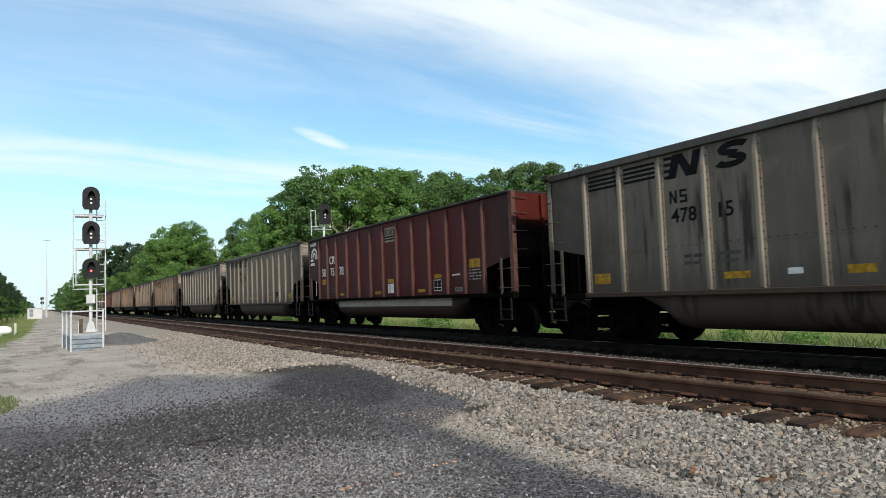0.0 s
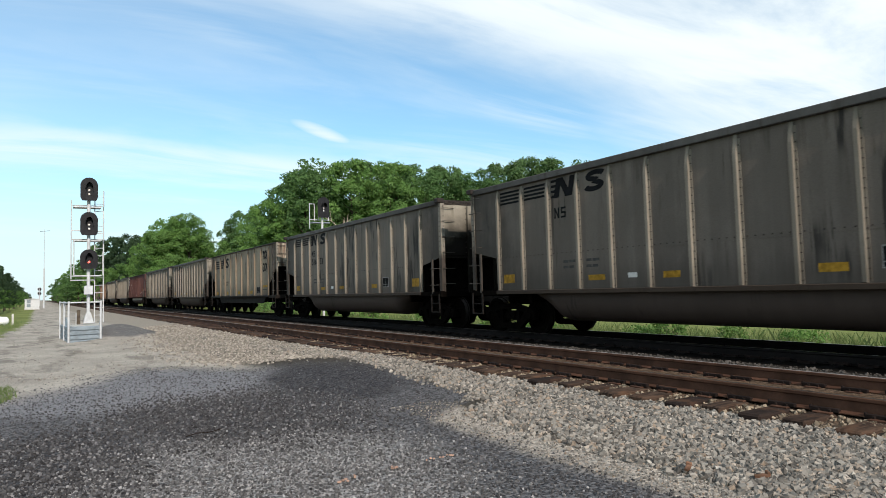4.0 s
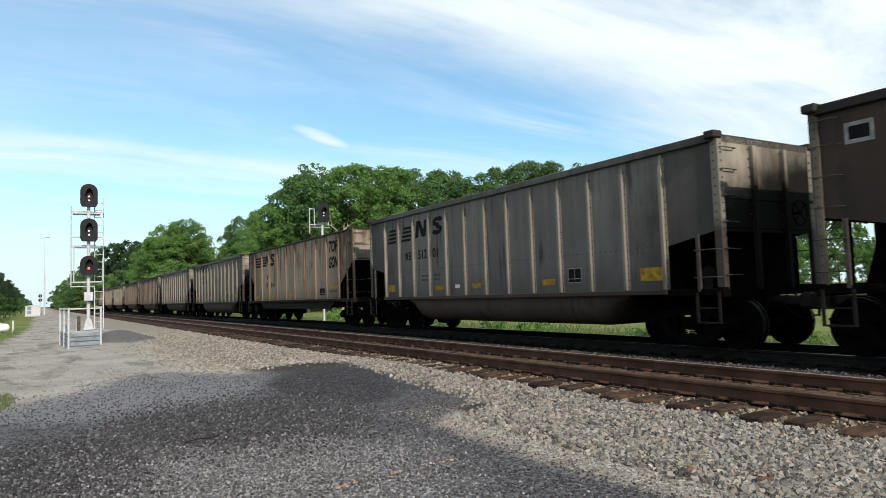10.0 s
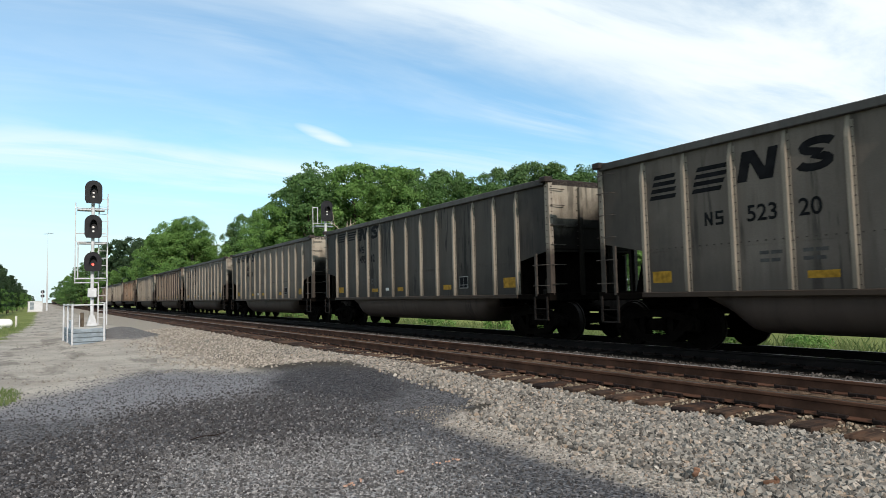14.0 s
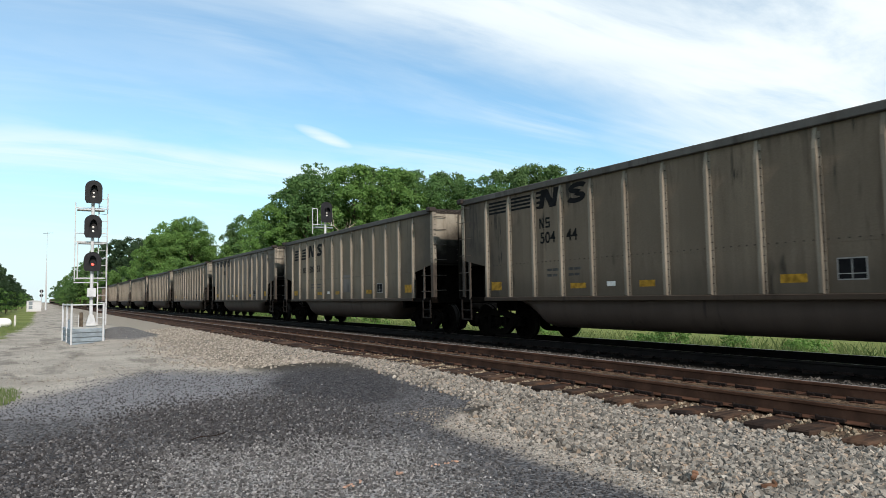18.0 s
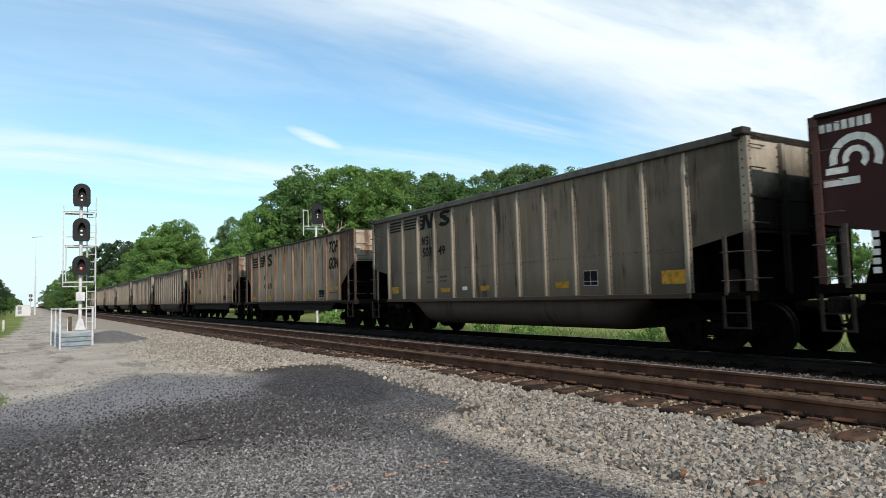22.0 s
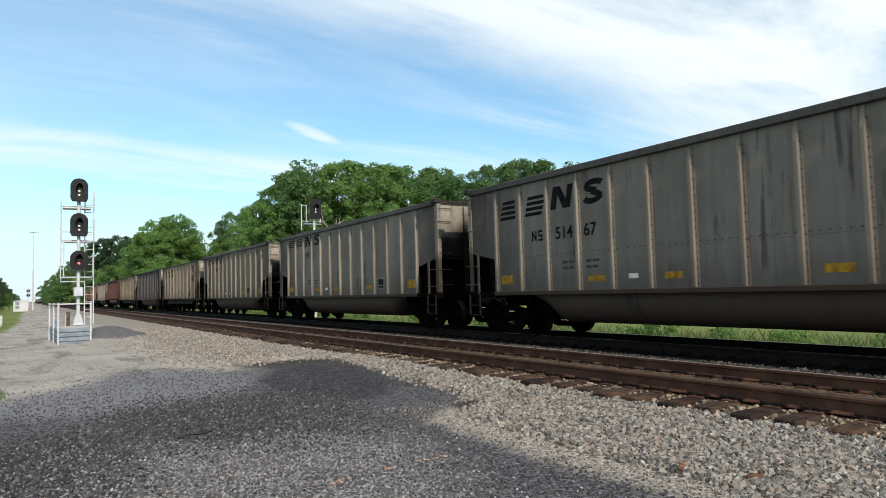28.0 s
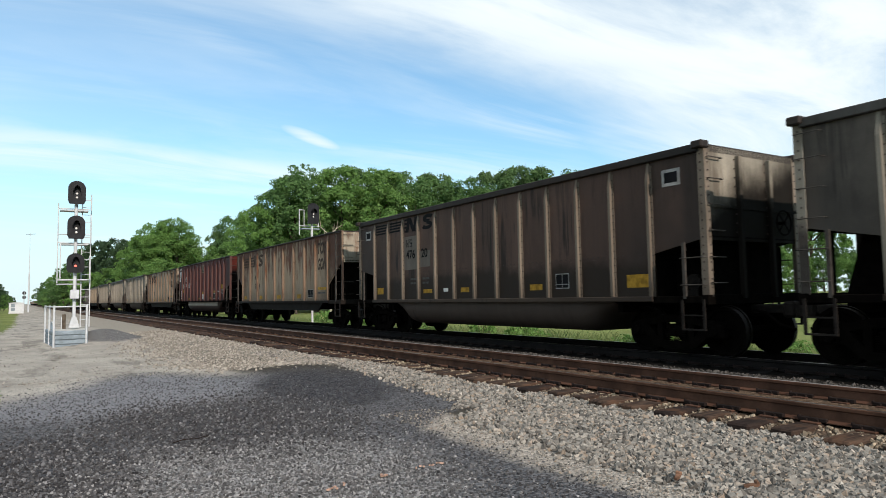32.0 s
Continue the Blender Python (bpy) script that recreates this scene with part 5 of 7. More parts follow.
def emblem_a(w, h, z):
    """Two slanted bars joined by a falling one, as one outline."""
    s = 0.12
    return [[(0, z), (w * 0.27, z), (w * 0.27 + s * 0.62, z + h * 0.62), (w * 0.60, z), (w * 0.93, z), (w * 0.93 + s, z + h), (w * 0.68 + s, z + h),
             (w * 0.68 + s * 0.40, z + h * 0.40), (w * 0.33 + s, z + h), (s, z + h)]]


def emblem_b(w, h, z):
    """A thick band bent twice, leaning forward, as one outline."""
    pts = []
    for i in range(11):
        t = radians(25 + 25.5 * i)
        pts.append((0.52 + 0.36 * math.cos(t), 0.735 + 0.165 * math.sin(t)))
    for i in range(11):
        t = radians(90 - 25.5 * i)
        pts.append((0.48 + 0.36 * math.cos(t), 0.265 + 0.165 * math.sin(t)))
    th = 0.12
    left, right = [], []
    for k, (a, b) in enumerate(pts):
        (a0, b0), (a1, b1) = pts[max(0, k - 1)], pts[min(len(pts) - 1, k + 1)]
        ln = math.hypot(a1 - a0, b1 - b0) or 1
        nx_, ny_ = -(b1 - b0) / ln * th, (a1 - a0) / ln * th
        left.append((a + nx_, b + ny_))
        right.append((a - nx_, b - ny_))
    return [[(q[0] * w + q[1] * 0.10, z + q[1] * h) for q in left + right[::-1]]]


def put_plate(car, half, u, z, key, w=0.44):
    put_flat(car, half, "data_plate", u, [rect(0, w, z, z + 0.34)], MAT["letter_white" if key else "faded_white"], ("plate", z, w), "white-framed black data plate")
    ob = part("data_plate_panel", cached(("platein", z, w), lambda: _plate_in(z, w)), car)
    ob.matrix_basis = pose(0, half - u, 0)


def _plate_in(z, w):
    sh = Shape()
    for u0, u1 in ((0.02, w / 2 - 0.01), (w / 2 + 0.01, w - 0.02)):
        for z0, z1 in ((0.02, 0.09), (0.105, 0.32)):
            sh.box(-SIDE - 0.008, -SIDE - 0.003, -u1, -u0, z + z0, z + z1)
    return sh.mesh("data_plate_panel", [MAT["black"]])


def bars_of_writing(car, half, u, z, mat, n=2, w=0.4):
    polys = []
    for i in range(n):
        polys += [rect(0.0, w * 0.42, z - i * 0.13, z - i * 0.13 + 0.06), rect(w * 0.5, w * (1 - 0.1 * i), z - i * 0.13, z - i * 0.13 + 0.06)]
    put_flat(car, half, "small_writing", u, polys, mat, ("bars", z, n, w))


def letter_wagon(car, kind, style, number):
    sp = SPEC[kind]
    h = sp["half"]
    ink, dull, yel = MAT["black"], MAT["dull"], MAT["yellow"]
    if number == "954":
        ink = MAT["worn"]
    r = sp["ribs"]
    gap = 0.09
    if style in ("A", "W"):
        for i in (0, 1):
            put_flat(car, h, "stripe_mark", r[i] + gap, stripes(0.80, 3.32, 0.052, 4), ink, "strA")
        put_flat(car, h, "emblem", r[2] + 0.02 + gap, [rect(0, 0.2, 3.25 + j * 0.12, 3.31 + j * 0.12) for j in range(4)] + [[(a + 0.08, b) for a, b in q] for q in emblem_a(0.68, 0.45, 3.24)], ink, "eA")
        put_flat(car, h, "emblem", r[3] + 0.08 + gap, emblem_b(0.66, 0.45, 3.24), ink, "eB")
        initials(car, h, r[2] + 0.2, 2.76, ink, 0.17, 0.25)
        if style == "W":
            put_flat(car, h, "pale_patch", r[2] + 0.07, [rect(0, 0.86, 2.05, 3.1)], MAT["silver"], "pw0", "pale grey repainted patch")
            put_flat(car, h, "pale_patch", r[3] + 0.07, [rect(0, 0.6, 2.1, 2.6)], MAT["silver"], "pw1", "pale grey repainted patch")
            for u in (0.5, 2 * h - 0.95):
                put_flat(car, h, "window_mark", u, [rect(0, 0.42, 3.2, 3.26), rect(0, 0.42, 3.46, 3.52), rect(0, 0.06, 3.2, 3.52), rect(0.36, 0.42, 3.2, 3.52)], MAT["faded_white"], "wm")
                put_flat(car, h, "window_mark", u, [rect(0.06, 0.36, 3.26, 3.46)], ink, "wmi")
        lift = 0.006 if style == "W" else 0
        a, b = number[:3], number[3:]
        if a:
            put_text(car, h, a, r[2] + 0.22, 2.40, 0.27, ink).location.x -= lift
            put_text(car, h, b, r[3] + 0.16, 2.40, 0.27, ink).location.x -= lift
    elif style == "B":
        for i in (0, 1):
            put_flat(car, h, "stripe_mark", r[i] + gap + 0.05, [rect(0 + j * 0.04, 0.62 + j * (0.06 if i else 0.0), 2.92 + j * 0.13, 3.0 + j * 0.13, 0.04) for j in range(4)], ink, ("strB", i))
        put_flat(car, h, "emblem", r[2] + gap, emblem_a(0.72, 0.52, 2.98), ink, "eAB")
        put_flat(car, h, "emblem", r[3] + gap + 0.02, emblem_b(0.66, 0.52, 2.98), ink, "eBB")
        initials(car, h, r[1] + 0.4, 2.3, ink, 0.17, 0.25)
        if number == "50953":
            put_flat(car, h, "pale_patch", r[6] + 0.12, [rect(0, 0.78, 1.38, 2.06)], MAT["blue"], "pw2", "pale blue-grey repainted patch")
        a, b = number[:3], number[3:]
        if a:
            put_text(car, h, a, r[2] + 0.24, 2.30, 0.28, ink)
            put_text(car, h, b, r[3] + 0.16, 2.30, 0.28, ink)
    elif style == "G":
        put_flat(car, h, "stripe_mark", r[0] + 0.12, [rect(0, 1.08, 2.92 + j * 0.14, 3.01 + j * 0.14) for j in range(4)], ink, "strG0")
        put_flat(car, h, "stripe_mark", r[1] + 0.10, [rect(0, 0.40 + 0.03 * j, 2.92 + j * 0.14, 3.01 + j * 0.14) for j in range(4)], ink, "strG1")
        put_flat(car, h, "emblem", r[1] + 0.50, emblem_a(0.76, 0.60, 2.90), ink, "eG")
        put_flat(car, h, "emblem", r[2] + 0.045, emblem_b(0.80, 0.60, 2.90), ink, "eGB")
        initials(car, h, r[1] + 0.76, 2.22, ink, 0.16, 0.25)
        a, b = number[:2], number[2:]
        if a:
            put_text(car, h, a, r[1] + 0.78, 1.76, 0.28, ink)
            put_text(car, h, b, r[2] + 0.18, 1.76, 0.28, ink)
        put_text(car, h, "TOP", r[8] + 0.17, 3.05, 0.44, ink, 0.28, 1.02)
        put_text(car, h, "GON", r[8] + 0.17, 2.40, 0.44, ink, 0.28, 1.02)
        put_flat(car, h, "reflector", r[8] + 0.22, [rect(0, 0.95, 1.55, 1.66)], yel, "ybar", "faded yellow bar")
        bars_of_writing(car, h, r[8] + 0.2, 1.40, dull, 1, 0.8)
    elif style == "R":
        w = MAT["letter_white"]

        def arc(r0, r1, a0, a1, n):
            """Pieces of a ring between two angles."""
            ps = []
            for i in range(n):
                t0, t1 = radians(a0 + (a1 - a0) * i / n), radians(a0 + (a1 - a0) * (i + 1) / n)
                ps.append([(0.56 + r * math.cos(t), 3.06 + r * math.sin(t)) for r, t in ((r1, t0), (r1, t1), (r0, t1), (r0, t0))])
            return ps
        ring = arc(0.27, 0.38, 190, -25, 10) + arc(0.10, 0.19, 200, -50, 8)
        ring += [rect(0.12, 0.44, 2.86, 2.96), rect(0.08, 0.60, 2.68, 2.79)]
        put_flat(car, h, "emblem", 0.08, ring, w, "wheel")
        put_flat(car, h, "small_writing", 0.14, [rect(0.11 * i, 0.11 * i + 0.08, 3.52, 3.66) for i in range(7)], w, "nm")
        put_flat(car, h, "initial", r[1] + 0.16, [[(0.24, 2.62), (0.24, 2.69), (0.10, 2.69), (0.07, 2.72), (0.07, 2.84), (0.10, 2.87), (0.24, 2.87), (0.24, 2.94), (0.07, 2.94), (0.0, 2.87), (0.0, 2.69), (0.07, 2.62)]], w, "crc")
        put_flat(car, h, "initial", r[1] + 0.48, [[(0, 2.62), (0.07, 2.62), (0.07, 2.75), (0.12, 2.75), (0.18, 2.62), (0.26, 2.62), (0.19, 2.77), (0.24, 2.82), (0.24, 2.90), (0.19, 2.94), (0.0, 2.94)]], w, "crr")
        a = [number[0:2], number[2:4], number[4:6]]
        for i, t in enumerate(a):
            if t:
                put_text(car, h, t, r[i] + 0.24, 2.14, 0.33, w)
        put_flat(car, h, "small_writing", 0.78, [rect(0, 0.1, 1.35 + 0.13 * j, 1.44 + 0.13 * j) for j in range(5)], w, "vb")
        put_flat(car, h, "sheet_label", r[6] + 0.16, [rect(0, 0.76, 3.08, 3.58)], MAT["white"], "pl1", "pale stencilled plate")
        put_text(car, h, "3CR12", r[6] + 0.19, 3.32, 0.19, ink, 0.0, 0.70).location.x -= 0.004
        for j in range(2):
            put_flat(car, h, "sheet_line", r[6] + 0.19, [rect(0, 0.70, 3.14 + 0.09 * j, 3.19 + 0.09 * j)], ink, ("shl", j)).location.x -= 0.004
        put_flat(car, h, "reflector", r[6] + 0.30, [rect(0, 0.44, 1.66, 1.80)], yel, "yr2")
        put_flat(car, h, "sheet_label", r[6] + 0.30, [rect(0, 0.12, 1.32, 1.64), rect(0.17, 0.44, 1.32, 1.64)], w, "pl2", "white paper sheet")
        put_flat(car, h, "reflector", r[0] + 0.26, [rect(0, 0.40, 1.80, 2.02)], yel, "yr0")
        put_flat(car, h, "reflector", r[9] + 0.26, [rect(0, 0.44, 1.70, 1.82)], yel, "yr3")
        for j in range(2):
            put_flat(car, h, "reflector", r[11] + 0.17 + 0.29 * j, [rect(0, 0.27, 1.92, 2.17)], yel, "yr1")
        for j in range(4):
            put_flat(car, h, "small_writing", r[11] + 0.17, [rect(0.16 * i, 0.16 * i + (0.12 if (i + j) % 3 else 0.07), 1.84 - 0.085 * j, 1.875 - 0.085 * j) for i in range(4)], MAT["faded_white"], ("sw", j))
        put_flat(car, h, "small_writing", r[10] + 0.22, [rect(0.11 * i, 0.11 * i + 0.09, 1.74, 1.79) for i in range(4)], w, "sw5")
        put_text(car, h, "G523", r[10] + 0.34, 1.28, 0.13, MAT["faded_white"], 0.0, 0.42)
        bars_of_writing(car, h, r[1] + 0.3, 1.60, dull, 2, 0.4)
        bars_of_writing(car, h, r[2] + 0.3, 1.60, dull, 2, 0.4)
    # yellow reflectors, data plate, stencils
    z = 1.24
    if kind == "gon":
        for u, w_ in ((r[0] + 0.2, 0.5), (r[2] + 0.3, 0.45), (r[4] + 0.3, 0.55), (r[6] + 0.4, 0.45)):
            put_flat(car, h, "reflector", u, [rect(0, w_, 1.22, 1.40)], yel, ("y", w_))
        put_plate(car, h, r[7] + 0.35, 1.25, 0, 0.62)
    else:
        if kind == "tub":
            ylist = ((r[0] + 0.15, 0.45, 0.22), (r[3] + 0.25, 0.5, 0.12), (r[5] + 0.3, 0.4, 0.13), (r[8] + 0.3, 0.45, 0.14), (r[11] + 0.35, 0.55, 0.26))
        else:
            ylist = ((r[2] + 0.3, 0.4, 0.10), (r[5] + 0.3, 0.45, 0.10), (r[8] + 0.3, 0.45, 0.10))
        for u, w_, hh in ylist:
            put_flat(car, h, "reflector", u, [rect(0, w_, 1.30, 1.30 + hh)], yel, ("yt", w_, hh))
        put_plate(car, h, r[9] + 0.22, 1.32, kind == "ore")
        if kind == "tub" and style != "P":
            bars_of_writing(car, h, r[2] + 0.45, 1.72, dull)
            bars_of_writing(car, h, r[3] + 0.2, 1.72, dull)
            put_flat(car, h, "paper_label", r[4] + 0.4, [rect(0, 0.24, 1.33, 1.43)], MAT["letter_white"], "pap")


def make_wagon(kind, paint_name, style, number, label):
    """A full wagon with all its parts."""
    sp = SPEC[kind]
    h = sp["half"]
    pm = MAT[paint_name]
    rib_name = {"red": "rib_red", "rusty": "rib_rust", "veryrusty": "rib_rust", "white": "rib_ochre"}.get(paint_name, "rib_tan")
    if paint_name == "dark":
        rib_name = "rim"
    if paint_name == "brown":
        rib_name = "rib_brown"
    rm = MAT[rib_name]
    car = tagged(empty("coal_wagon"), label, "freight wagon", "wagons of the coal train")
    end_mat = MAT["sooty_shaded_red" if paint_name == "red" else "pale_end" if kind == "gon" else "sooty_shaded_end"]
    spans = panel_spans(sp)
    for side in (-1, 1):
        for i in range(len(spans)):
            part("panel", cached(("panel", kind, i, side, paint_name), lambda: make_panel(kind, i, side, pm)), car)
        for u in sp["ribs"]:
            ob = part("rib", cached(("rib", kind, side, rib_name), lambda: make_rib(kind, side, rm)), car)
            ob.location.y = h - u
        rim_mat = MAT["dark"] if kind != "tub" or paint_name in ("dark", "brown") else MAT["rim"]
        ob = part("top_rim", cached(("rim", kind, "side", rim_mat.name), lambda: make_rim(kind, "side", rim_mat)), car)
        ob.location.x = side * (OUT - 0.11) if side > 0 else -(OUT - 0.10)
        part("side_sill", cached(("sill", kind, paint_name), lambda: make_sill(kind, {"ore": MAT["under"], "gon": MAT["sill_dark"], "tub": MAT["sill"]}[kind])), car).matrix_basis = pose(0, 0, 0, 0, 0, 0 if side > 0 else 180)
    for end in (1, -1):
        turn = 180 if end > 0 else 0      # built for the trailing end, turned for the leading one
        at = pose(0, end * h, 0, 0, 0, turn)
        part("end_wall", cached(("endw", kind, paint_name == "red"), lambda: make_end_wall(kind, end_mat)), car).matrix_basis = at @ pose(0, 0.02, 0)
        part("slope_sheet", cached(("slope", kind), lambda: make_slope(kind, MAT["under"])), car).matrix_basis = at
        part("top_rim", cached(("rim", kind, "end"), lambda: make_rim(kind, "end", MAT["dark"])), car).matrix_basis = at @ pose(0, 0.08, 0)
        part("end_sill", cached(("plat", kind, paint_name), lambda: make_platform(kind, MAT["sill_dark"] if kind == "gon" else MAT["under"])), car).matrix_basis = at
        for s in (-1, 1):
            part("corner_post", cached(("corner", kind, rib_name, s), lambda: make_corner(kind, {"rib_tan": MAT["post_tan"], "rib_ochre": MAT["post_tan"], "rib_rust": MAT["post_rust"]}.get(rib_name, rm))), car).matrix_basis = (
                at @ pose(s * SIDE, 0.0, 0) @ Matrix.Diagonal((s, 1, 1, 1)))
            if kind == "tub":
                part("corner_cap", cached(("cap", kind), lambda: make_cap(kind, MAT["dark"])), car).matrix_basis = at @ pose(s * (OUT - 0.06), 0, 0) @ Matrix.Diagonal((s, 1, 1, 1))
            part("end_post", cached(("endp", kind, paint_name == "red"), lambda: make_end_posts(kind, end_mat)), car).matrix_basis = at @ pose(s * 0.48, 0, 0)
        for s in (-1, 1):
            flip = Matrix.Diagonal((-s, 1, 1, 1))
            part("ladder", cached(("ladder", kind), lambda: make_ladder(kind)), car).matrix_basis = at @ flip
            part("stirrup_step", cached("stirrup", make_stirrup), car).matrix_basis = at @ flip
            if kind != "gon" and s > 0:
                for z in (2.29, 2.76, 3.23, 3.62):
                    part("grab_iron", cached("graby", lambda: make_grab("y")), car).matrix_basis = at @ flip @ pose(0, 0, z)
        if end < 0:
            for z in (1.35, 1.81, 2.29, 2.76, 3.23, 3.62):
                if z > sp["cut1"] or z < 1.9:
                    part("grab_iron", cached("grabx", lambda: make_grab("x")), car).matrix_basis = at @ pose(0, 0, z)
        part("coupler", cached("coupler", make_coupler), car).matrix_basis = pose(0, end * 7.25, 0, 0, 0, turn)
        part("air_hose", cached("hose", make_hose), car).matrix_basis = pose(0, end * 7.25, 0, 0, 0, turn)
        add_bogie(car, end * 6.17)
        for x in (-0.78, 0.78):
            part("side_plate", cached(("side_plate", kind), lambda: make_brace(kind, "side_plate")), car).matrix_basis = at @ pose(x, 0, 0)
        if end < 0:
            for what in ("centre_plate", "cross_plate", "bulkhead"):
                part(what, cached((what, kind), lambda: make_brace(kind, what)), car).matrix_basis = at
    part("brake_reservoir", cached("reservoir", make_brake_gear), car).matrix_basis = pose(0, -h, 0)
    part("hand_brake_wheel", cached("bwheel", make_brake_wheel), car).matrix_basis = pose(0.75, -h - 0.14, 2.5)
    part("underframe", cached(("floor", kind), lambda: make_floor(kind)), car)
    if sp["tub"]:
        part("tub", cached(("tubm", kind, paint_name), lambda: make_tub(kind, MAT["belly"] if kind == "tub" else MAT["belly_brown"])), car, "rounded belly below the side sills")
        if kind == "ore":
            def plate():
                strip = Shape()
                strip.box(-1.396, -1.37, 0, 0.952, sp["bot"] - 0.335, sp["bot"] - 0.10)
                return strip.mesh("pale_band", [MAT["band"]])
            for j in range(9):
                part("pale_band", cached("paleband", plate), car, "faded white plate along the top of the belly").location.y = -4.4 + 0.96 * j
    else:
        part("brake_pipe", cached("pipe", make_pipe), car)
    letter_wagon(car, kind, style, number)
    return car


FRONT_AXLES, REAR_AXLES = [], []


def add_bogie(car, y):
    bg = part("bogie", cached("bolster", make_bolster), car, "black cast-steel bogie")
    bg.matrix_basis = pose(0, y, WHEEL)
    for s in (-1, 1):
        part("side_frame", cached("side_frame", make_side_frame), bg).matrix_basis = pose(s * 1.0, 0, 0, 0, 0, 0 if s < 0 else 180)
    for yy, lst in ((0.89, FRONT_AXLES), (-0.89, REAR_AXLES)):
        ws = part("wheelset", cached("wheelset", make_wheelset), bg, "steel wheels with bright treads")
        ws.location.y = yy
        lst.append(ws)


def make_far_wagon(kind, paint_name, label):
    """A wagon that stays far off: the same form in few parts."""
    sp = SPEC[kind]
    h = sp["half"]
    pm = MAT[paint_name]
    rib_name = {"red": "rib_red", "rusty": "rib_rust"}.get(paint_name, "rib_tan")
    car = tagged(empty("coal_wagon"), label, "freight wagon", "wagons of the coal train")

    def body():
        sh = Shape()
        e = h - sp["ribs"][0]
        for s in (-1, 1):
            sh.prism([(-e, sp["bot"]), (e, sp["bot"]), (h, sp["cut1"]), (h, sp["top"]), (-h, sp["top"]), (-h, sp["cut1"])], "x", s * SIDE, s * (SIDE - 0.03))
        for s in (-1, 1):
            sh.box(-SIDE, SIDE, s * h - 0.02, s * h, sp["cut1"], sp["top"] - 0.05)
        sh.box(-SIDE + 0.03, SIDE - 0.03, -e, e, sp["bot"], sp["bot"] + 0.04)
        return sh.mesh("body", [pm])

    def ribs():
        sh = Shape()
        for s in (-1, 1):
            for u in sp["ribs"]:
                a, b = sorted((s * SIDE, s * OUT))
                sh.box(a, b, h - u - 0.06, h - u + 0.06, sp["bot"], sp["top"] - 0.2)
            for y in (-h + 0.05, h - 0.05):
                a, b = sorted((s * (SIDE - 0.05), s * OUT))
                sh.box(a, b, y - 0.05, y + 0.05, sp["bot"] - 0.1, sp["top"])
        return sh.mesh("ribs", [MAT[rib_name]])

    def rim():
        sh = Shape()
        for s in (-1, 1):
            sh.box(*sorted((s * (SIDE - 0.03), s * (OUT + 0.03))), -h, h, sp["top"] - sp["rim"], sp["top"])
            sh.box(-OUT, OUT, s * h - 0.08, s * h + 0.08, sp["top"] - sp["rim"], sp["top"] - 0.01)
        return sh.mesh("top_rim", [MAT["dark"]])

    def under():
        sh = Shape()
        sh.box(-OUT, OUT, -h, h, sp["bot"] - 0.12, sp["bot"] - 0.005)
        if sp["tub"]:
            sh.prism([(-1.38, 1.0), (-1.2, 0.55), (-0.9, 0.38), (0.9, 0.38), (1.2, 0.55), (1.38, 1.0)], "y", -4.2, 4.1)
        else:
            sh.box(-1.4, 1.4, -5.0, 5.0, 0.7, 1.0)
        sh.box(-0.1, 0.1, -8.08, 8.08, 0.78, 0.94)
        return sh.mesh("underframe", [MAT["under"]])

    def bogie():
        sh = Shape()
        for s in (-1, 1):
            sh.box(s * 1.0 - 0.07, s * 1.0 + 0.07, -1.05, 1.05, 0.3, 0.65, bev=0.03)
            sh.box(-1.0, 1.0, -0.2, 0.2, 0.4, 0.6)
            for y in (-0.89, 0.89):
                sh.tube((s * 0.69, y, WHEEL), (s * 0.82, y, WHEEL), WHEEL, 16)
        return sh.mesh("bogie", [MAT["under"]])

    part("body", cached(("fbody", kind, paint_name), body), car)
    part("ribs", cached(("fribs", kind, rib_name), ribs), car)
    part("top_rim", cached(("frim", kind), rim), car)
    part("underframe", cached(("funder", kind), under), car)
    for y in (-6.17, 6.17):
        part("bogie", cached("fbogie", bogie), car).location.y = y
    return car


L_TUB = "weathered {c} steel bathtub coal wagon with pale ribs"
TONE = {"silver": "silver-grey", "pale": "pale silver-grey", "soot": "soot-darkened grey", "blue": "blue-grey", "tan": "tan-grey", "dark": "dark grey", "brown": "sooty brown", "silver2": "soot-streaked silver-grey", "tan2": "soot-streaked tan-grey"}
L_GON = {"white": "faded white steel coal gondola with dark grime streaks", "rusty": "faded white steel coal gondola streaked with rust",
         "veryrusty": "heavily rusted white steel coal gondola with worn lettering"}
L_RED = "oxide red steel bathtub coal wagon with white lettering"

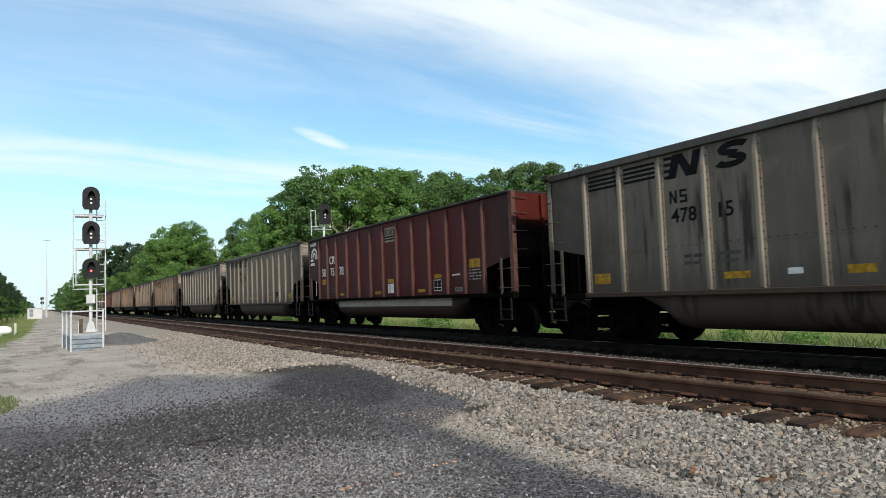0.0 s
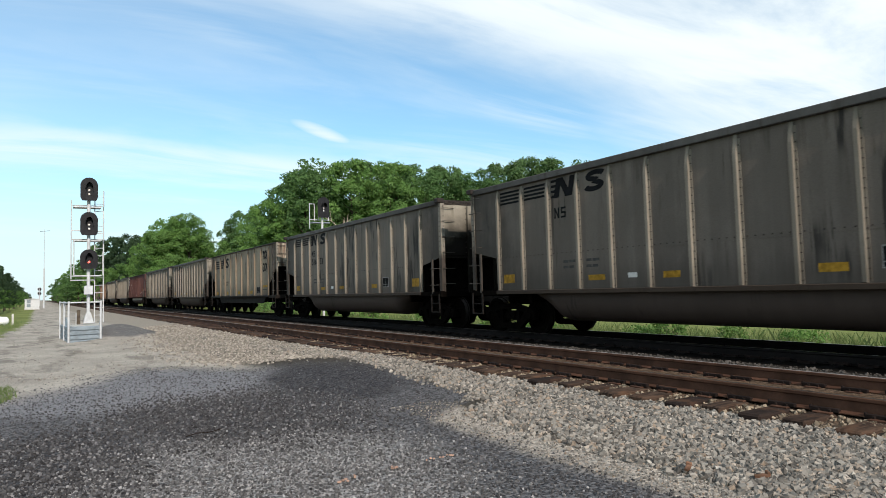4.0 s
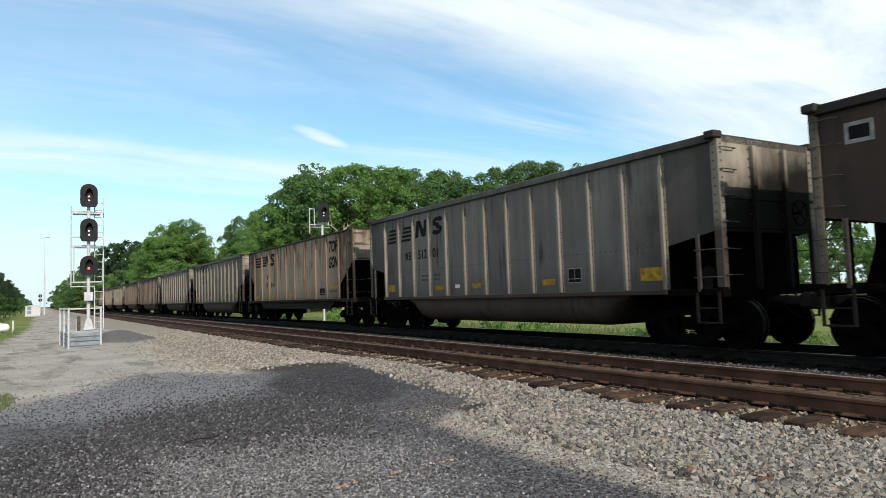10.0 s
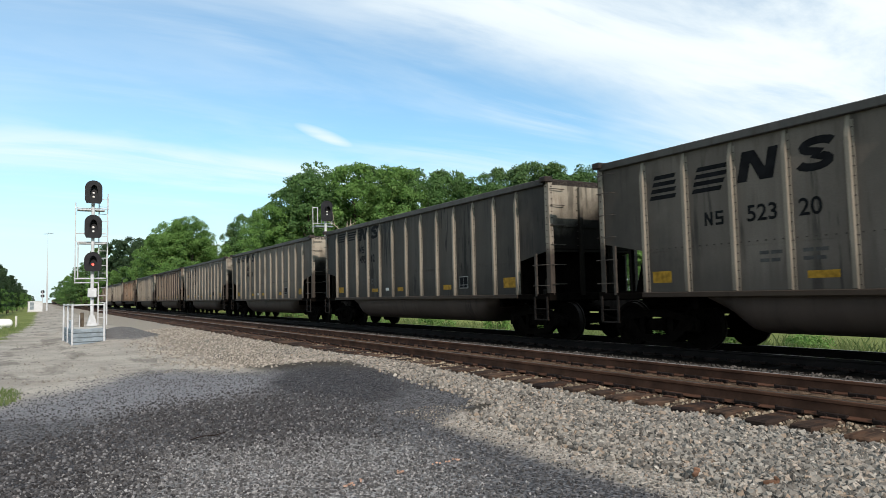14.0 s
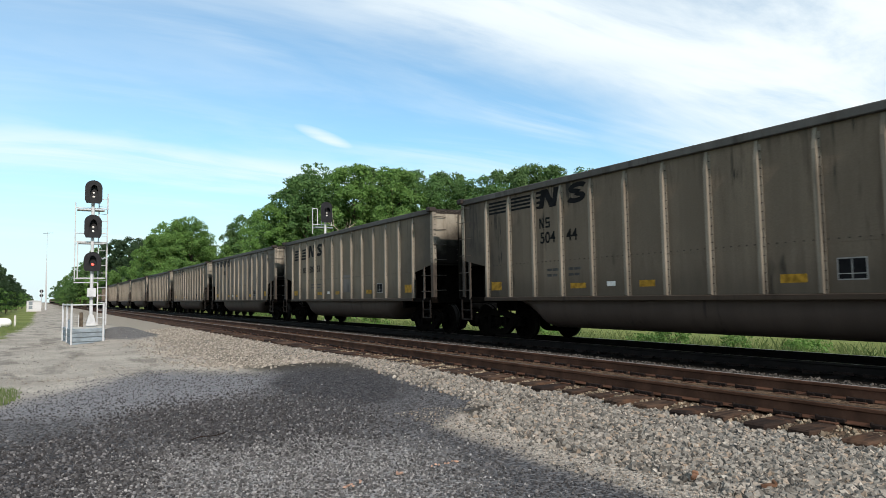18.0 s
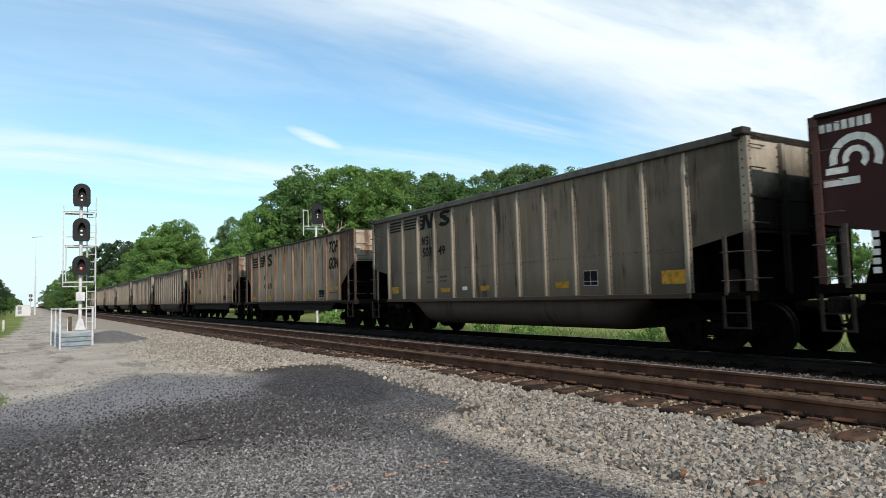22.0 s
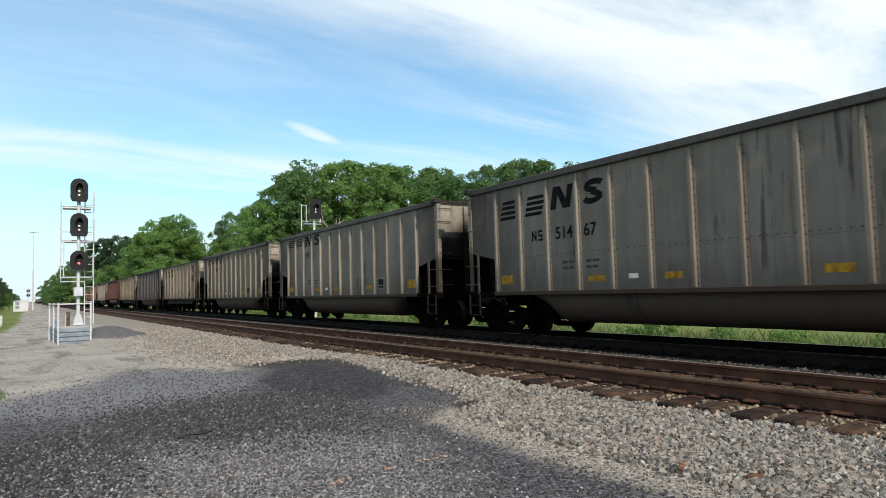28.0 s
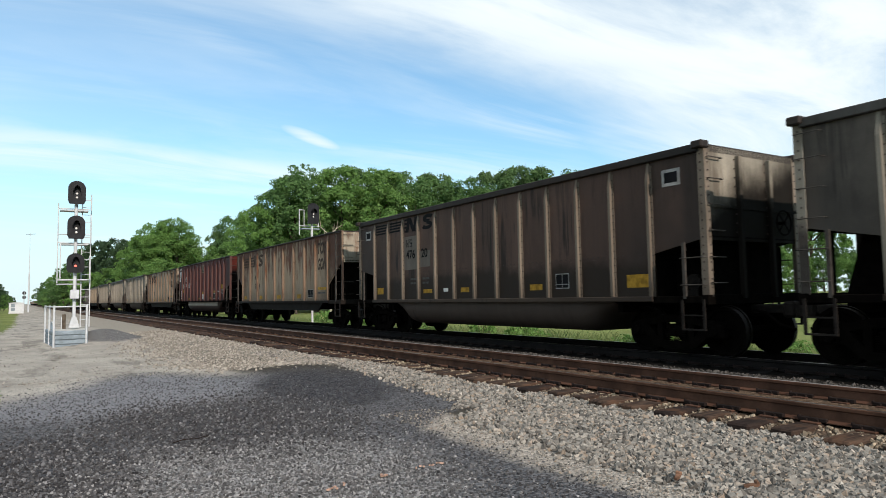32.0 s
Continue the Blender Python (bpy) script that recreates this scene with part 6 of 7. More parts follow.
# number, kind, paint, style, lettering
TRAIN = [
    (-7, "tub", "brown", "A", ""), (-6, "gon", "rusty", "G", ""), (-5, "gon", "white", "G", ""), (-4, "gon", "rusty", "G", ""), (-3, "tub", "silver", "A", ""),
    (-2, "tub", "tan", "A", "50617"), (-1, "ore", "red", "R", "507578"), (0, "tub", "silver", "A", "47815"), (1, "tub", "tan", "A", "50210"),
    (2, "gon", "white", "G", "41117"), (3, "tub", "silver2", "A", "51633"), (4, "tub", "silver", "A", ""), (5, "tub", "brown", "W", "46606"),
    (6, "tub", "brown", "W", "46636"), (7, "tub", "blue", "B", "51036"), (8, "tub", "silver", "A", "48093"), (9, "gon", "rusty", "G", "41914"),
    (10, "tub", "blue", "B", "51201"), (11, "tub", "brown", "W", "46841"), (12, "tub", "silver2", "B", "52460"), (13, "tub", "silver", "A", "48010"),
    (14, "tub", "soot", "A", "49512"), (15, "tub", "silver", "B", "52320"), (16, "tub", "tan", "A", ""), (17, "tub", "silver2", "A", ""),
    (18, "tub", "tan", "B", "50953"), (19, "tub", "tan2", "A", "50444"), (20, "tub", "tan2", "B", "51754"), (21, "gon", "rusty", "G", "44880"),
    (22, "gon", "rusty", "G", "42670"), (23, "tub", "tan2", "A", "50749"), (24, "ore", "red", "R", "507769"), (25, "gon", "white", "G", "40"),
    (26, "tub", "dark", "P", ""), (27, "gon", "white", "G", "20116"), (28, "tub", "tan", "A", ""), (29, "tub", "pale", "A", ""),
    (30, "tub", "pale", "B", "51467"), (31, "gon", "rusty", "G", "40372"), (32, "ore", "red", "R", "507457"), (33, "gon", "veryrusty", "G", "954"),
    (34, "tub", "brown", "W", "47620"), (35, "tub", "silver", "A", ""),
]
WAGONS = []
for k, kind, pn, style, number in TRAIN:
    lab = L_RED if pn == "red" else L_GON.get(pn) or L_TUB.format(c=TONE[pn])
    WAGONS.append((k, make_wagon(kind, pn, style, number, lab)))
    WAGONS[-1][1].scale.y = LONGER.get(k, 1.0)
rng_far = random.Random(11)
far_mix = [("ore", "red"), ("tub", "tan"), ("gon", "white"), ("tub", "silver"), ("tub", "brown"), ("tub", "silver"), ("gon", "white"), ("tub", "tan")]
for j in range(30):
    kind, pn = far_mix[j % 8] if j < 8 else far_mix[rng_far.randrange(8)]
    lab = L_RED if pn == "red" else L_GON.get(pn) or L_TUB.format(c=TONE[pn])
    WAGONS.append((-8 - j, make_far_wagon(kind, pn, lab)))


# ---- signals ----
def signal_head(parent, x, y, z, lit_red, tall=0.47, w=0.315):
    """Colour-light head: rounded black backboard, hood and lenses, facing -y."""
    sh = Shape()
    a, b = -tall, tall
    if lit_red:
        a, b = -0.37, 0.41
    prof = [(-w * 0.8, a), (w * 0.8, a), (w, a + 0.14), (w, b - 0.30)] + [
        (w * math.cos(t), b - 0.30 + 0.30 * math.sin(t)) for t in np.linspace(0.15, math.pi - 0.15, 9)] + [(-w, b - 0.30), (-w, a + 0.14)]
    sh.prism([(x + p[0], z + p[1]) for p in prof], "y", y - 0.02, y + 0.01)
    sh.box(x - 0.17, x + 0.17, y + 0.01, y + 0.22, z - 0.36, z + 0.28, bev=0.03)
    head = sh.build("signal_head", MAT["sig_black"], parent, "black rounded signal backboard")
    hood = Shape()
    n = 10
    vs, fs = [], []
    for k, (yy, tt) in enumerate(((y - 0.02, 0), (y - 0.28, 0))):
        for i in range(n + 1):
            t = math.pi * i / n
            vs.append((x + 0.14 * math.cos(t), yy, z + 0.02 + 0.27 * math.sin(t) - (0.03 if k else 0)))
        for i in range(n + 1):
            t = math.pi * i / n
            vs.append((x + 0.13 * math.cos(t), yy, z + 0.02 + 0.26 * math.sin(t) - (0.03 if k else 0)))
    m = n + 1
    for i in range(n):
        fs += [(i, i + 1, 2 * m + i + 1, 2 * m + i), (m + i, 3 * m + i, 3 * m + i + 1, m + i + 1), (2 * m + i, 2 * m + i + 1, 3 * m + i + 1, 3 * m + i)]
    hood.add(vs, fs)
    hood.build("hood", MAT["sig_black"], head)
    for dz, mat in (((-0.05, MAT["clear_lamp"]), (-0.21, MAT["clear_lamp"])) if not lit_red else ((-0.10, MAT["red_lamp"]), (0.12, MAT["sig_black"]))):
        ln = Shape()
        ln.lathe([(-0.06, 0.005), (-0.055, 0.025), (-0.04, 0.042), (-0.02, 0.045)], "y", (x, y, z + dz), 14)
        ln.build("lens", mat, head, "glowing red lens" if lit_red and dz < 0 else "")
    return head


def build_signal():
    mx, my = 1.75, 30.6
    g = float(ground_z(mx, my))
    sg = tagged(empty("signal_mast", pose(0, 0, 0)), "pale steel signal mast with three black heads, lowest lit red", "railway signal")
    base_z = 0.62
    sh = Shape()
    sh.tube((mx, my, base_z), (mx, my, 6.15), 0.065, 12)
    sh.build("mast", MAT["galv_white"], sg)
    sh = Shape()
    sh.prism([(mx - 0.19, base_z), (mx + 0.19, base_z), (mx + 0.08, base_z + 0.42), (mx - 0.08, base_z + 0.42)], "y", my - 0.16, my + 0.16)
    sh.build("mast_foot", MAT["galv_white"], sg, "white flared cast foot")
    for z, red in ((6.02, False), (4.62, False), (3.17, True)):
        hd = signal_head(sg, mx, my - 0.25, z, red)
        br = Shape()
        br.tube((mx, my - 0.22, z - 0.25), (mx, my, z - 0.32), 0.04, 8)
        br.build("bracket", MAT["sig_black"], hd)
    # ladder behind the mast
    lx = mx + 0.24
    for x in (lx, lx + 0.32):
        sh = Shape()
        sh.box(x - 0.02, x + 0.02, my + 0.30, my + 0.35, base_z, 5.9)
        sh.build("ladder_stile", MAT["galv_white"], sg)
    rung = Shape()
    rung.tube((lx, my + 0.325, 0), (lx + 0.32, my + 0.325, 0), 0.013, 6)
    rung = rung.mesh("rung", [MAT["galv_white"]])
    z = base_z + 0.3
    while z < 5.85:
        part("rung", rung, sg).location.z = z
        z += 0.305
    # guard rails of the three small platforms
    for zp in (5.35, 3.98, 2.55):
        plat = Shape()
        plat.box(mx - 0.55, mx + 0.45, my + 0.05, my + 0.55, zp - 0.05, zp, bev=0.01)
        plat.build("platform", MAT["galv_white"], sg, "narrow galvanised service platform")
    for x, z0, z1 in ((mx - 0.62, 2.4, 5.6), (mx - 0.52, 2.55, 4.0), (mx + 0.52, 2.55, 3.5), (mx + 0.55, 3.98, 4.9), (mx + 0.55, 5.35, 6.0)):
        sh = Shape()
        sh.tube((x, my + 0.05, z0), (x, my + 0.05, z1), 0.022, 7)
        sh.build("guard_rail", MAT["galv_white"], sg)
    for z in (5.38, 4.35, 4.0, 2.52, 2.35):
        sh = Shape()
        sh.tube((mx - 0.64, my + 0.05, z), (mx + (0.2 if z < 2.5 else 0.5), my + 0.05, z), 0.022, 7)
        sh.build("guard_rail", MAT["galv_white"], sg)
    bx = Shape()
    bx.box(mx - 0.17, mx + 0.15, my - 0.28, my - 0.07, 1.76, 2.12, bev=0.02)
    bx.build("junction_box", MAT["galv_white"], sg, "pale grey metal junction box")
    return sg


def build_platform():
    """Corrugated retaining box round the mast's foot, with handrails; its side walls splay."""
    fl, fr, br, bl = (0.99, 27.8), (2.03, 27.9), (2.25, 31.6), (0.80, 30.9)
    z1 = 0.60
    box = tagged(empty("signal_platform", pose(0, 0, 0)), "galvanised corrugated retaining box filled with ballast, with handrails", "platform")
    for i in range(4):
        za, zb = -0.05 + i * 0.165, -0.05 + i * 0.165 + 0.158
        for p, q in ((fl, fr), (bl, fl), (fr, br)):
            d = Vector((q[0] - p[0], q[1] - p[1], 0))
            ln = d.length
            sh = Shape()
            sh.prism([(0, za), (-0.03, za + 0.03), (-0.03, zb - 0.03), (0, zb), (0.04, zb), (0.04, za)], "x", 0, ln)
            ob = sh.build("plank", MAT["galv"], box)
            ob.matrix_basis = pose(p[0], p[1], 0, 0, 0, math.degrees(math.atan2(d.y, d.x)))
    fill = Shape()
    fill.prism([(fl[0] + 0.05, fl[1] + 0.05), (fr[0] - 0.05, fr[1] + 0.05), (br[0] - 0.05, br[1]), (bl[0] + 0.05, bl[1])], "z", 0.0, z1 - 0.03)
    fill.build("fill", MAT["concrete"], box, "pale gravel fill")
    for (x, y), za in ((fl, -0.15), (fr, 0.1), (bl, -0.05), ((0.90, 29.4), -0.1)):
        sh = Shape()
        sh.tube((x - 0.03, y - 0.05, za), (x - 0.03, y - 0.05, 1.52), 0.036, 8)
        sh.build("post", MAT["galv_white"], box)
    for p, q in ((fl, fr), (fl, bl)):
        sh = Shape()
        sh.tube((p[0] - 0.03, p[1] - 0.05, 1.47), (q[0] - 0.03, q[1] - 0.05, 1.47), 0.026, 8)
        sh.build("handrail", MAT["galv_white"], box)
    return box


def build_foot_things():
    """Cable post and pedestal standing on the gravel fill beside the mast."""
    p = tagged(empty("cable_post", pose(1.42, 31.0, 0.55)), "dark weathered wooden cable post beside the signal mast", "post")
    sh = Shape()
    sh.box(-0.065, 0.065, -0.06, 0.06, 0.0, 0.60, bev=0.012)
    sh.build("timber", MAT["bark"], p)
    sh = Shape()
    sh.tube((-0.085, -0.04, 0.0), (-0.085, -0.04, 0.5), 0.016, 7)
    sh.build("conduit", MAT["galv_white"], p)
    p = tagged(empty("cable_pedestal", pose(0.98, 30.5, 0.52)), "small white cable pedestal on the platform's gravel", "pedestal")
    sh = Shape()
    sh.box(-0.07, 0.07, -0.07, 0.07, 0.0, 0.30, bev=0.02)
    sh.build("housing", MAT["shed"], p)
    sh = Shape()
    sh.box(-0.085, 0.085, -0.085, 0.085, 0.30, 0.36, bev=0.02)
    sh.build("cap", MAT["shed"], p)


def build_far_signal():
    x, y = 14.6, 38.0
    sg = tagged(empty("signal_mast", pose(0, 0, 0)), "steel railway signal mast behind the train with one black head", "railway signal")
    sh = Shape()
    sh.tube((x, y, -0.4), (x, y, 6.9), 0.07, 12)
    sh.build("mast", MAT["galv_white"], sg)
    signal_head(sg, x, y - 0.25, 6.68, False, 0.62, 0.36)
    for dx, z0, z1 in ((-0.75, 5.4, 6.95), (-0.45, 5.9, 6.9), (-0.2, 5.9, 6.6), (0.45, 5.9, 6.5)):
        sh = Shape()
        sh.tube((x + dx, y + 0.1, z0), (x + dx, y + 0.1, z1), 0.025, 7)
        sh.build("guard_rail", MAT["galv_white"], sg)
    for z in (6.9, 5.95):
        sh = Shape()
        sh.tube((x - 0.75, y + 0.1, z), (x + (0.45 if z < 6.5 else -0.45), y + 0.1, z), 0.025, 7)
        sh.build("guard_rail", MAT["galv_white"], sg)
    pl = Shape()
    pl.box(x - 0.6, x + 0.5, y, y + 0.6, 5.75, 5.82)
    pl.build("platform", MAT["galv"], sg)
    return sg


def build_distance():
    sh = Shape()
    c = tagged(empty("relay_case", pose(-0.8, 131, 0)), "white steel relay case beside the access road", "relay case")
    sh.box(-1.05, 1.05, 0, 2.0, 0.15, 1.75, bev=0.04)
    sh.build("cabinet", MAT["shed"], c)
    sh = Shape()
    sh.prism([(-1.12, 1.75), (1.12, 1.75), (1.12, 1.80), (0, 1.90), (-1.12, 1.80)], "y", -0.1, 2.1)
    sh.build("roof", MAT["shed"], c)
    sh = Shape()
    sh.box(-1.1, 1.1, -0.05, 2.05, 0.0, 0.15)
    sh.build("plinth", MAT["concrete"], c)
    for z in (0.45, 1.1):
        sh = Shape()
        sh.box(-0.75, -0.2, -0.03, 0.0, z, z + 0.55, bev=0.01)
        sh.build("vent", MAT["galv"], c)
    pl = tagged(empty("radio_mast", pose(1.0, 148, 0)), "slender grey steel radio mast by the track", "mast")
    sh = Shape()
    sh.tube((0, 0, 0), (0, 0, 7.5), 0.17, 10, 0, 0.12)
    sh.build("lower_pole", MAT["galv_white"], pl)
    sh = Shape()
    sh.tube((0, 0, 7.5), (0, 0, 15.0), 0.06, 8, 0, 0.03)
    sh.build("upper_pole", MAT["galv_white"], pl)
    sh = Shape()
    sh.tube((-0.7, 0, 14.6), (0.9, 0, 14.8), 0.05, 6)
    sh.build("antenna", MAT["galv"], pl)
    sg = tagged(empty("signal_mast", pose(0.4, 205, 0)), "small distant railway signal with two black heads", "railway signal")
    sh = Shape()
    sh.tube((0, 0, 0), (0, 0, 4.7), 0.09, 8)
    sh.build("mast", MAT["galv_white"], sg)
    for z in (3.3, 4.4):
        sh = Shape()
        sh.lathe([(-0.05, 0.25), (0.0, 0.45), (0.05, 0.4)], "y", (0, 0, z), 14)
        sh.build("signal_head", MAT["sig_black"], sg)
    tk = tagged(empty("gas_tank", pose(-2.0, 52.0, -0.02, 0, 6, 25)), "small white gas tank lying in the grass", "tank")
    sh = Shape()
    sh.lathe([(-0.42, 0.03), (-0.40, 0.12), (-0.33, 0.22), (-0.24, 0.27), (0.20, 0.27), (0.31, 0.22), (0.39, 0.12), (0.41, 0.03)], "x", (0, 0, 0.34), 22)
    ob = sh.build("vessel", MAT["tank"], tk)
    ob.data.polygons.foreach_set("use_smooth", np.ones(len(ob.data.polygons), dtype=bool))
    for x in (-0.2, 0.2):
        sh = Shape()
        sh.box(x - 0.04, x + 0.04, -0.12, 0.12, -0.2, 0.12)
        sh.build("foot", MAT["tank"], tk)
    ps = tagged(empty("marker_post", pose(-1.38, 52.0, 0)), "short weathered wooden marker post", "post")
    sh = Shape()
    sh.box(-0.06, 0.06, -0.06, 0.06, -0.1, 0.75, bev=0.01)
    sh.build("stake", MAT["concrete"], ps)


build_signal()
build_platform()
build_foot_things()
build_far_signal()
build_distance()


# ---- trees ----
def leaf_material(name, a, b, yellow=0.0):
    m, N, L, B = nodes_of(name)
    geo = N.new("ShaderNodeNewGeometry")
    oi = N.new("ShaderNodeObjectInfo")
    tc = N.new("ShaderNodeTexCoord")
    n1 = noise_node(N, L, tc.outputs["Object"], 0.45, 3)
    c = mixc(N, L, geo.outputs["Random Per Island"], a, b)
    n0 = noise_node(N, L, tc.outputs["Object"], 0.8, 3)
    c = mixc(N, L, ramp(N, L, n0, 0.5, 0.7, 0, 0.55), c, tuple(min(1, x * 1.35) for x in b))
    c = mixc(N, L, ramp(N, L, n1, 0.35, 0.7, 0, 0.25), c, tuple(x * 0.6 for x in a))
    c = mixc(N, L, ramp(N, L, oi.outputs["Random"], 0, 1, 0, 0.3), c, (0.055, 0.095, 0.035))
    L.new(c, B.inputs["Base Color"])
    B.inputs["Roughness"].default_value = 0.6
    B.inputs["Specular IOR Level"].default_value = 0.25
    tr = N.new("ShaderNodeBsdfTranslucent")
    L.new(c, tr.inputs["Color"])
    mx = N.new("ShaderNodeMixShader")
    mx.inputs[0].default_value = 0.5
    L.new(B.outputs[0], mx.inputs[1])
    L.new(tr.outputs[0], mx.inputs[2])
    L.new(mx.outputs[0], N["Material Output"].inputs["Surface"])
    return m


LEAF = [leaf_material("bright_leaves", (0.112, 0.225, 0.052), (0.185, 0.315, 0.085)),
        leaf_material("dark_leaves", (0.072, 0.15, 0.045), (0.12, 0.22, 0.068)),
        leaf_material("olive_leaves", (0.088, 0.16, 0.055), (0.138, 0.228, 0.08))]


LEAF.append(leaf_material("deep_green_leaves", (0.030, 0.062, 0.030), (0.058, 0.100, 0.046)))


def crown_mesh(seed, height, radius, base, n_leaves, leaf, mat):
    """Leaves in many small boughs over an uneven egg-shaped crown, with gaps between them; each leaf faces roughly outwards."""
    rg = np.random.RandomState(seed)
    n_l = 130
    half = (height - base) / 2
    ph = rg.rand(6) * 2 * math.pi
    lobes = []
    for i in range(n_l):
        t = 1 - 1.75 * rg.rand() ** 1.15            # from the top down to the skirt
        a = rg.rand() * 2 * math.pi
        ring = math.sqrt(max(0.0, 1 - t * t)) ** (0.8 if t > 0 else 0.55)
        uneven = 1 + 0.16 * math.sin(2 * a + ph[0]) + 0.12 * math.sin(3 * a + ph[1] + 2 * t) + 0.10 * math.sin(5 * t + ph[2])
        r = radius * rg.uniform(0.10, 0.21)
        f = (rg.uniform(0.72, 1.0) if i % 6 else rg.uniform(0.2, 0.7)) * uneven
        z = base + half * (1 + t * min(1.0, f + 0.1) * 0.93)
        lobes.append((f * (radius - r) * ring * math.cos(a), f * (radius - r) * ring * math.sin(a), min(z, height - r * 0.75), r))
    lobes = np.array(lobes)
    pick = rg.choice(n_l, n_leaves, p=lobes[:, 3] ** 2 / (lobes[:, 3] ** 2).sum())
    out = lobes[:, :3] - np.array([0, 0, base + half * 0.7])
    out /= np.linalg.norm(out, axis=1)[:, None] + 1e-9
    dirs = rg.normal(size=(n_leaves, 3)) + out[pick] * 0.7
    dirs /= np.linalg.norm(dirs, axis=1)[:, None]
    rad = lobes[pick, 3] * (0.45 + 0.62 * rg.rand(n_leaves) ** 0.6)
    c = lobes[pick, :3] + dirs * rad[:, None] * np.array([1, 1, 0.75]) + rg.normal(0, 0.016 * radius, (n_leaves, 3))
    c[:, 2] = np.maximum(c[:, 2], base * 0.7)
    nrm = dirs * 0.8 + np.array([0, 0, 0.25]) + rg.normal(size=(n_leaves, 3)) * 0.55
    nrm /= np.linalg.norm(nrm, axis=1)[:, None]
    u = np.cross(nrm, rg.normal(size=(n_leaves, 3)))
    u /= np.linalg.norm(u, axis=1)[:, None] + 1e-9
    w = np.cross(nrm, u)
    s = leaf * (0.55 + 0.8 * rg.rand(n_leaves))[:, None]
    v = np.stack([c - u * s, c + w * s * 0.6, c + u * s, c - w * s * 0.6], 1).reshape(-1, 3)
    f = np.arange(n_leaves * 4).reshape(-1, 4)
    me = bpy.data.meshes.new("crown")
    me.from_pydata(v.tolist(), [], f.tolist())
    me.materials.append(mat)
    return me, lobes


def make_tree(seed, height, radius, base, mat, n=17000, leaf=0.20):
    tr = empty("tree")
    me, lobes = crown_mesh(seed, height, radius, base, n, leaf, mat)
    part("crown", me, tr)
    sh = Shape()
    rg = random.Random(seed)
    r0 = 0.018 * height + 0.1
    sh.tube((0, 0, -0.5), (0.1, 0.05, base), r0, 9, 0, r0 * 0.75)
    sh.tube((0.1, 0.05, base), (0.0, 0.2, height * 0.75), r0 * 0.75, 8, 0, r0 * 0.2)
    for x, y, z, r in lobes[::6]:
        zz = max(base * 0.8, z - math.hypot(x, y) * 0.9)
        sh.tube((0.05, 0.1, zz), (x, y, z), r0 * 0.28, 6, 0, 0.03)
    sh.build("trunk", MAT["bark"], tr)
    return tr


KINDS = [make_tree(5, 21, 6.5, 1.0, LEAF[1], 5000, 0.36), make_tree(6, 21, 6.8, 0.6, LEAF[0], 5000, 0.36),
         make_tree(1, 21, 6.5, 1.5, LEAF[0]), make_tree(2, 21, 7.0, 1.0, LEAF[1]), make_tree(3, 21, 5.8, 2.0, LEAF[2]), make_tree(4, 21, 6.4, 0.6, LEAF[0]), make_tree(7, 21, 6.8, 0.3, LEAF[3], 9000, 0.28)]
TREE_LABEL = ["dark green tree deep in the wood", "bright green tree deep in the wood",
              "bright green broad-leaved tree at the edge of the wood", "dark green dense broad-leaved tree in the wood",
              "tall olive-green tree with an open crown", "bright green leafy tree reaching low to the ground",
              "deep green dense tree in the far tree line"]
used = set()


def plant(kind, x, y, height, turn):
    k = KINDS[kind]
    s = height / 21.0
    if kind in used:
        t = copy_thing(k, pose(x, y, -0.4, 0, 0, turn))
    else:
        used.add(kind)
        t = k
        t.matrix_basis = pose(x, y, -0.4, 0, 0, turn)
    t.scale = (s, s, s)
    return tagged(t, TREE_LABEL[kind], "tree", "trees of the wood")


# bearing from the track (degrees), distance, top height, kind
WOOD = [(17.0, 100, 15.5, 3), (18.2, 103, 18.5, 1), (19.6, 100, 20.5, 1), (21.4, 104, 22.6, 1), (23.6, 98, 20.8, 0), (25.2, 106, 22.0, 2),
        (26.9, 96, 20.0, 0), (28.2, 108, 21.8, 2), (29.7, 100, 20.6, 1), (31.6, 104, 21.0, 2), (33.3, 100, 19.6, 1), (35.2, 104, 19.6, 1),
        (36.6, 112, 22.4, 2), (38.4, 104, 21.8, 2), (40.3, 108, 22.2, 2), (42.2, 104, 21.0, 1), (44.5, 102, 20.0, 1), (47.0, 104, 20.5, 0), (50, 100, 19.5, 1), (53.5, 104, 20, 2),
        (57, 104, 20, 1), (61, 100, 19, 0), (65, 104, 20, 1),
        (13.6, 130, 14.4, 2), (14.9, 128, 17.8, 1), (12.2, 150, 11.0, 1), (16.0, 112, 10.5, 3),
        (10.4, 112, 15.0, 3), (9.0, 114, 14.6, 3), (8.1, 112, 12.2, 3), (7.1, 135, 13.5, 1), (5.9, 150, 14.6, 1), (4.9, 155, 14.4, 1), (3.9, 165, 13.4, 2),
        (3.0, 185, 11.6, 1), (2.2, 215, 10.6, 3), (1.55, 265, 9.5, 1), (1.05, 330, 8.6, 1),
        (-1.05, 240, 5.6, 1), (-1.5, 180, 6.2, 1), (-2.0, 150, 6.9, 1), (-2.6, 130, 7.4, 1), (-3.3, 110, 7.4, 1), (-4.2, 95, 8.0, 1), (-0.55, 330, 4.4, 1),
        (-2.3, 150, 7.2, 1), (-2.9, 125, 7.6, 1), (-3.7, 105, 7.9, 1), (-1.75, 190, 6.4, 1), (-1.3, 230, 6.0, 1), (-0.8, 300, 5.0, 1)]
rng_t = random.Random(3)
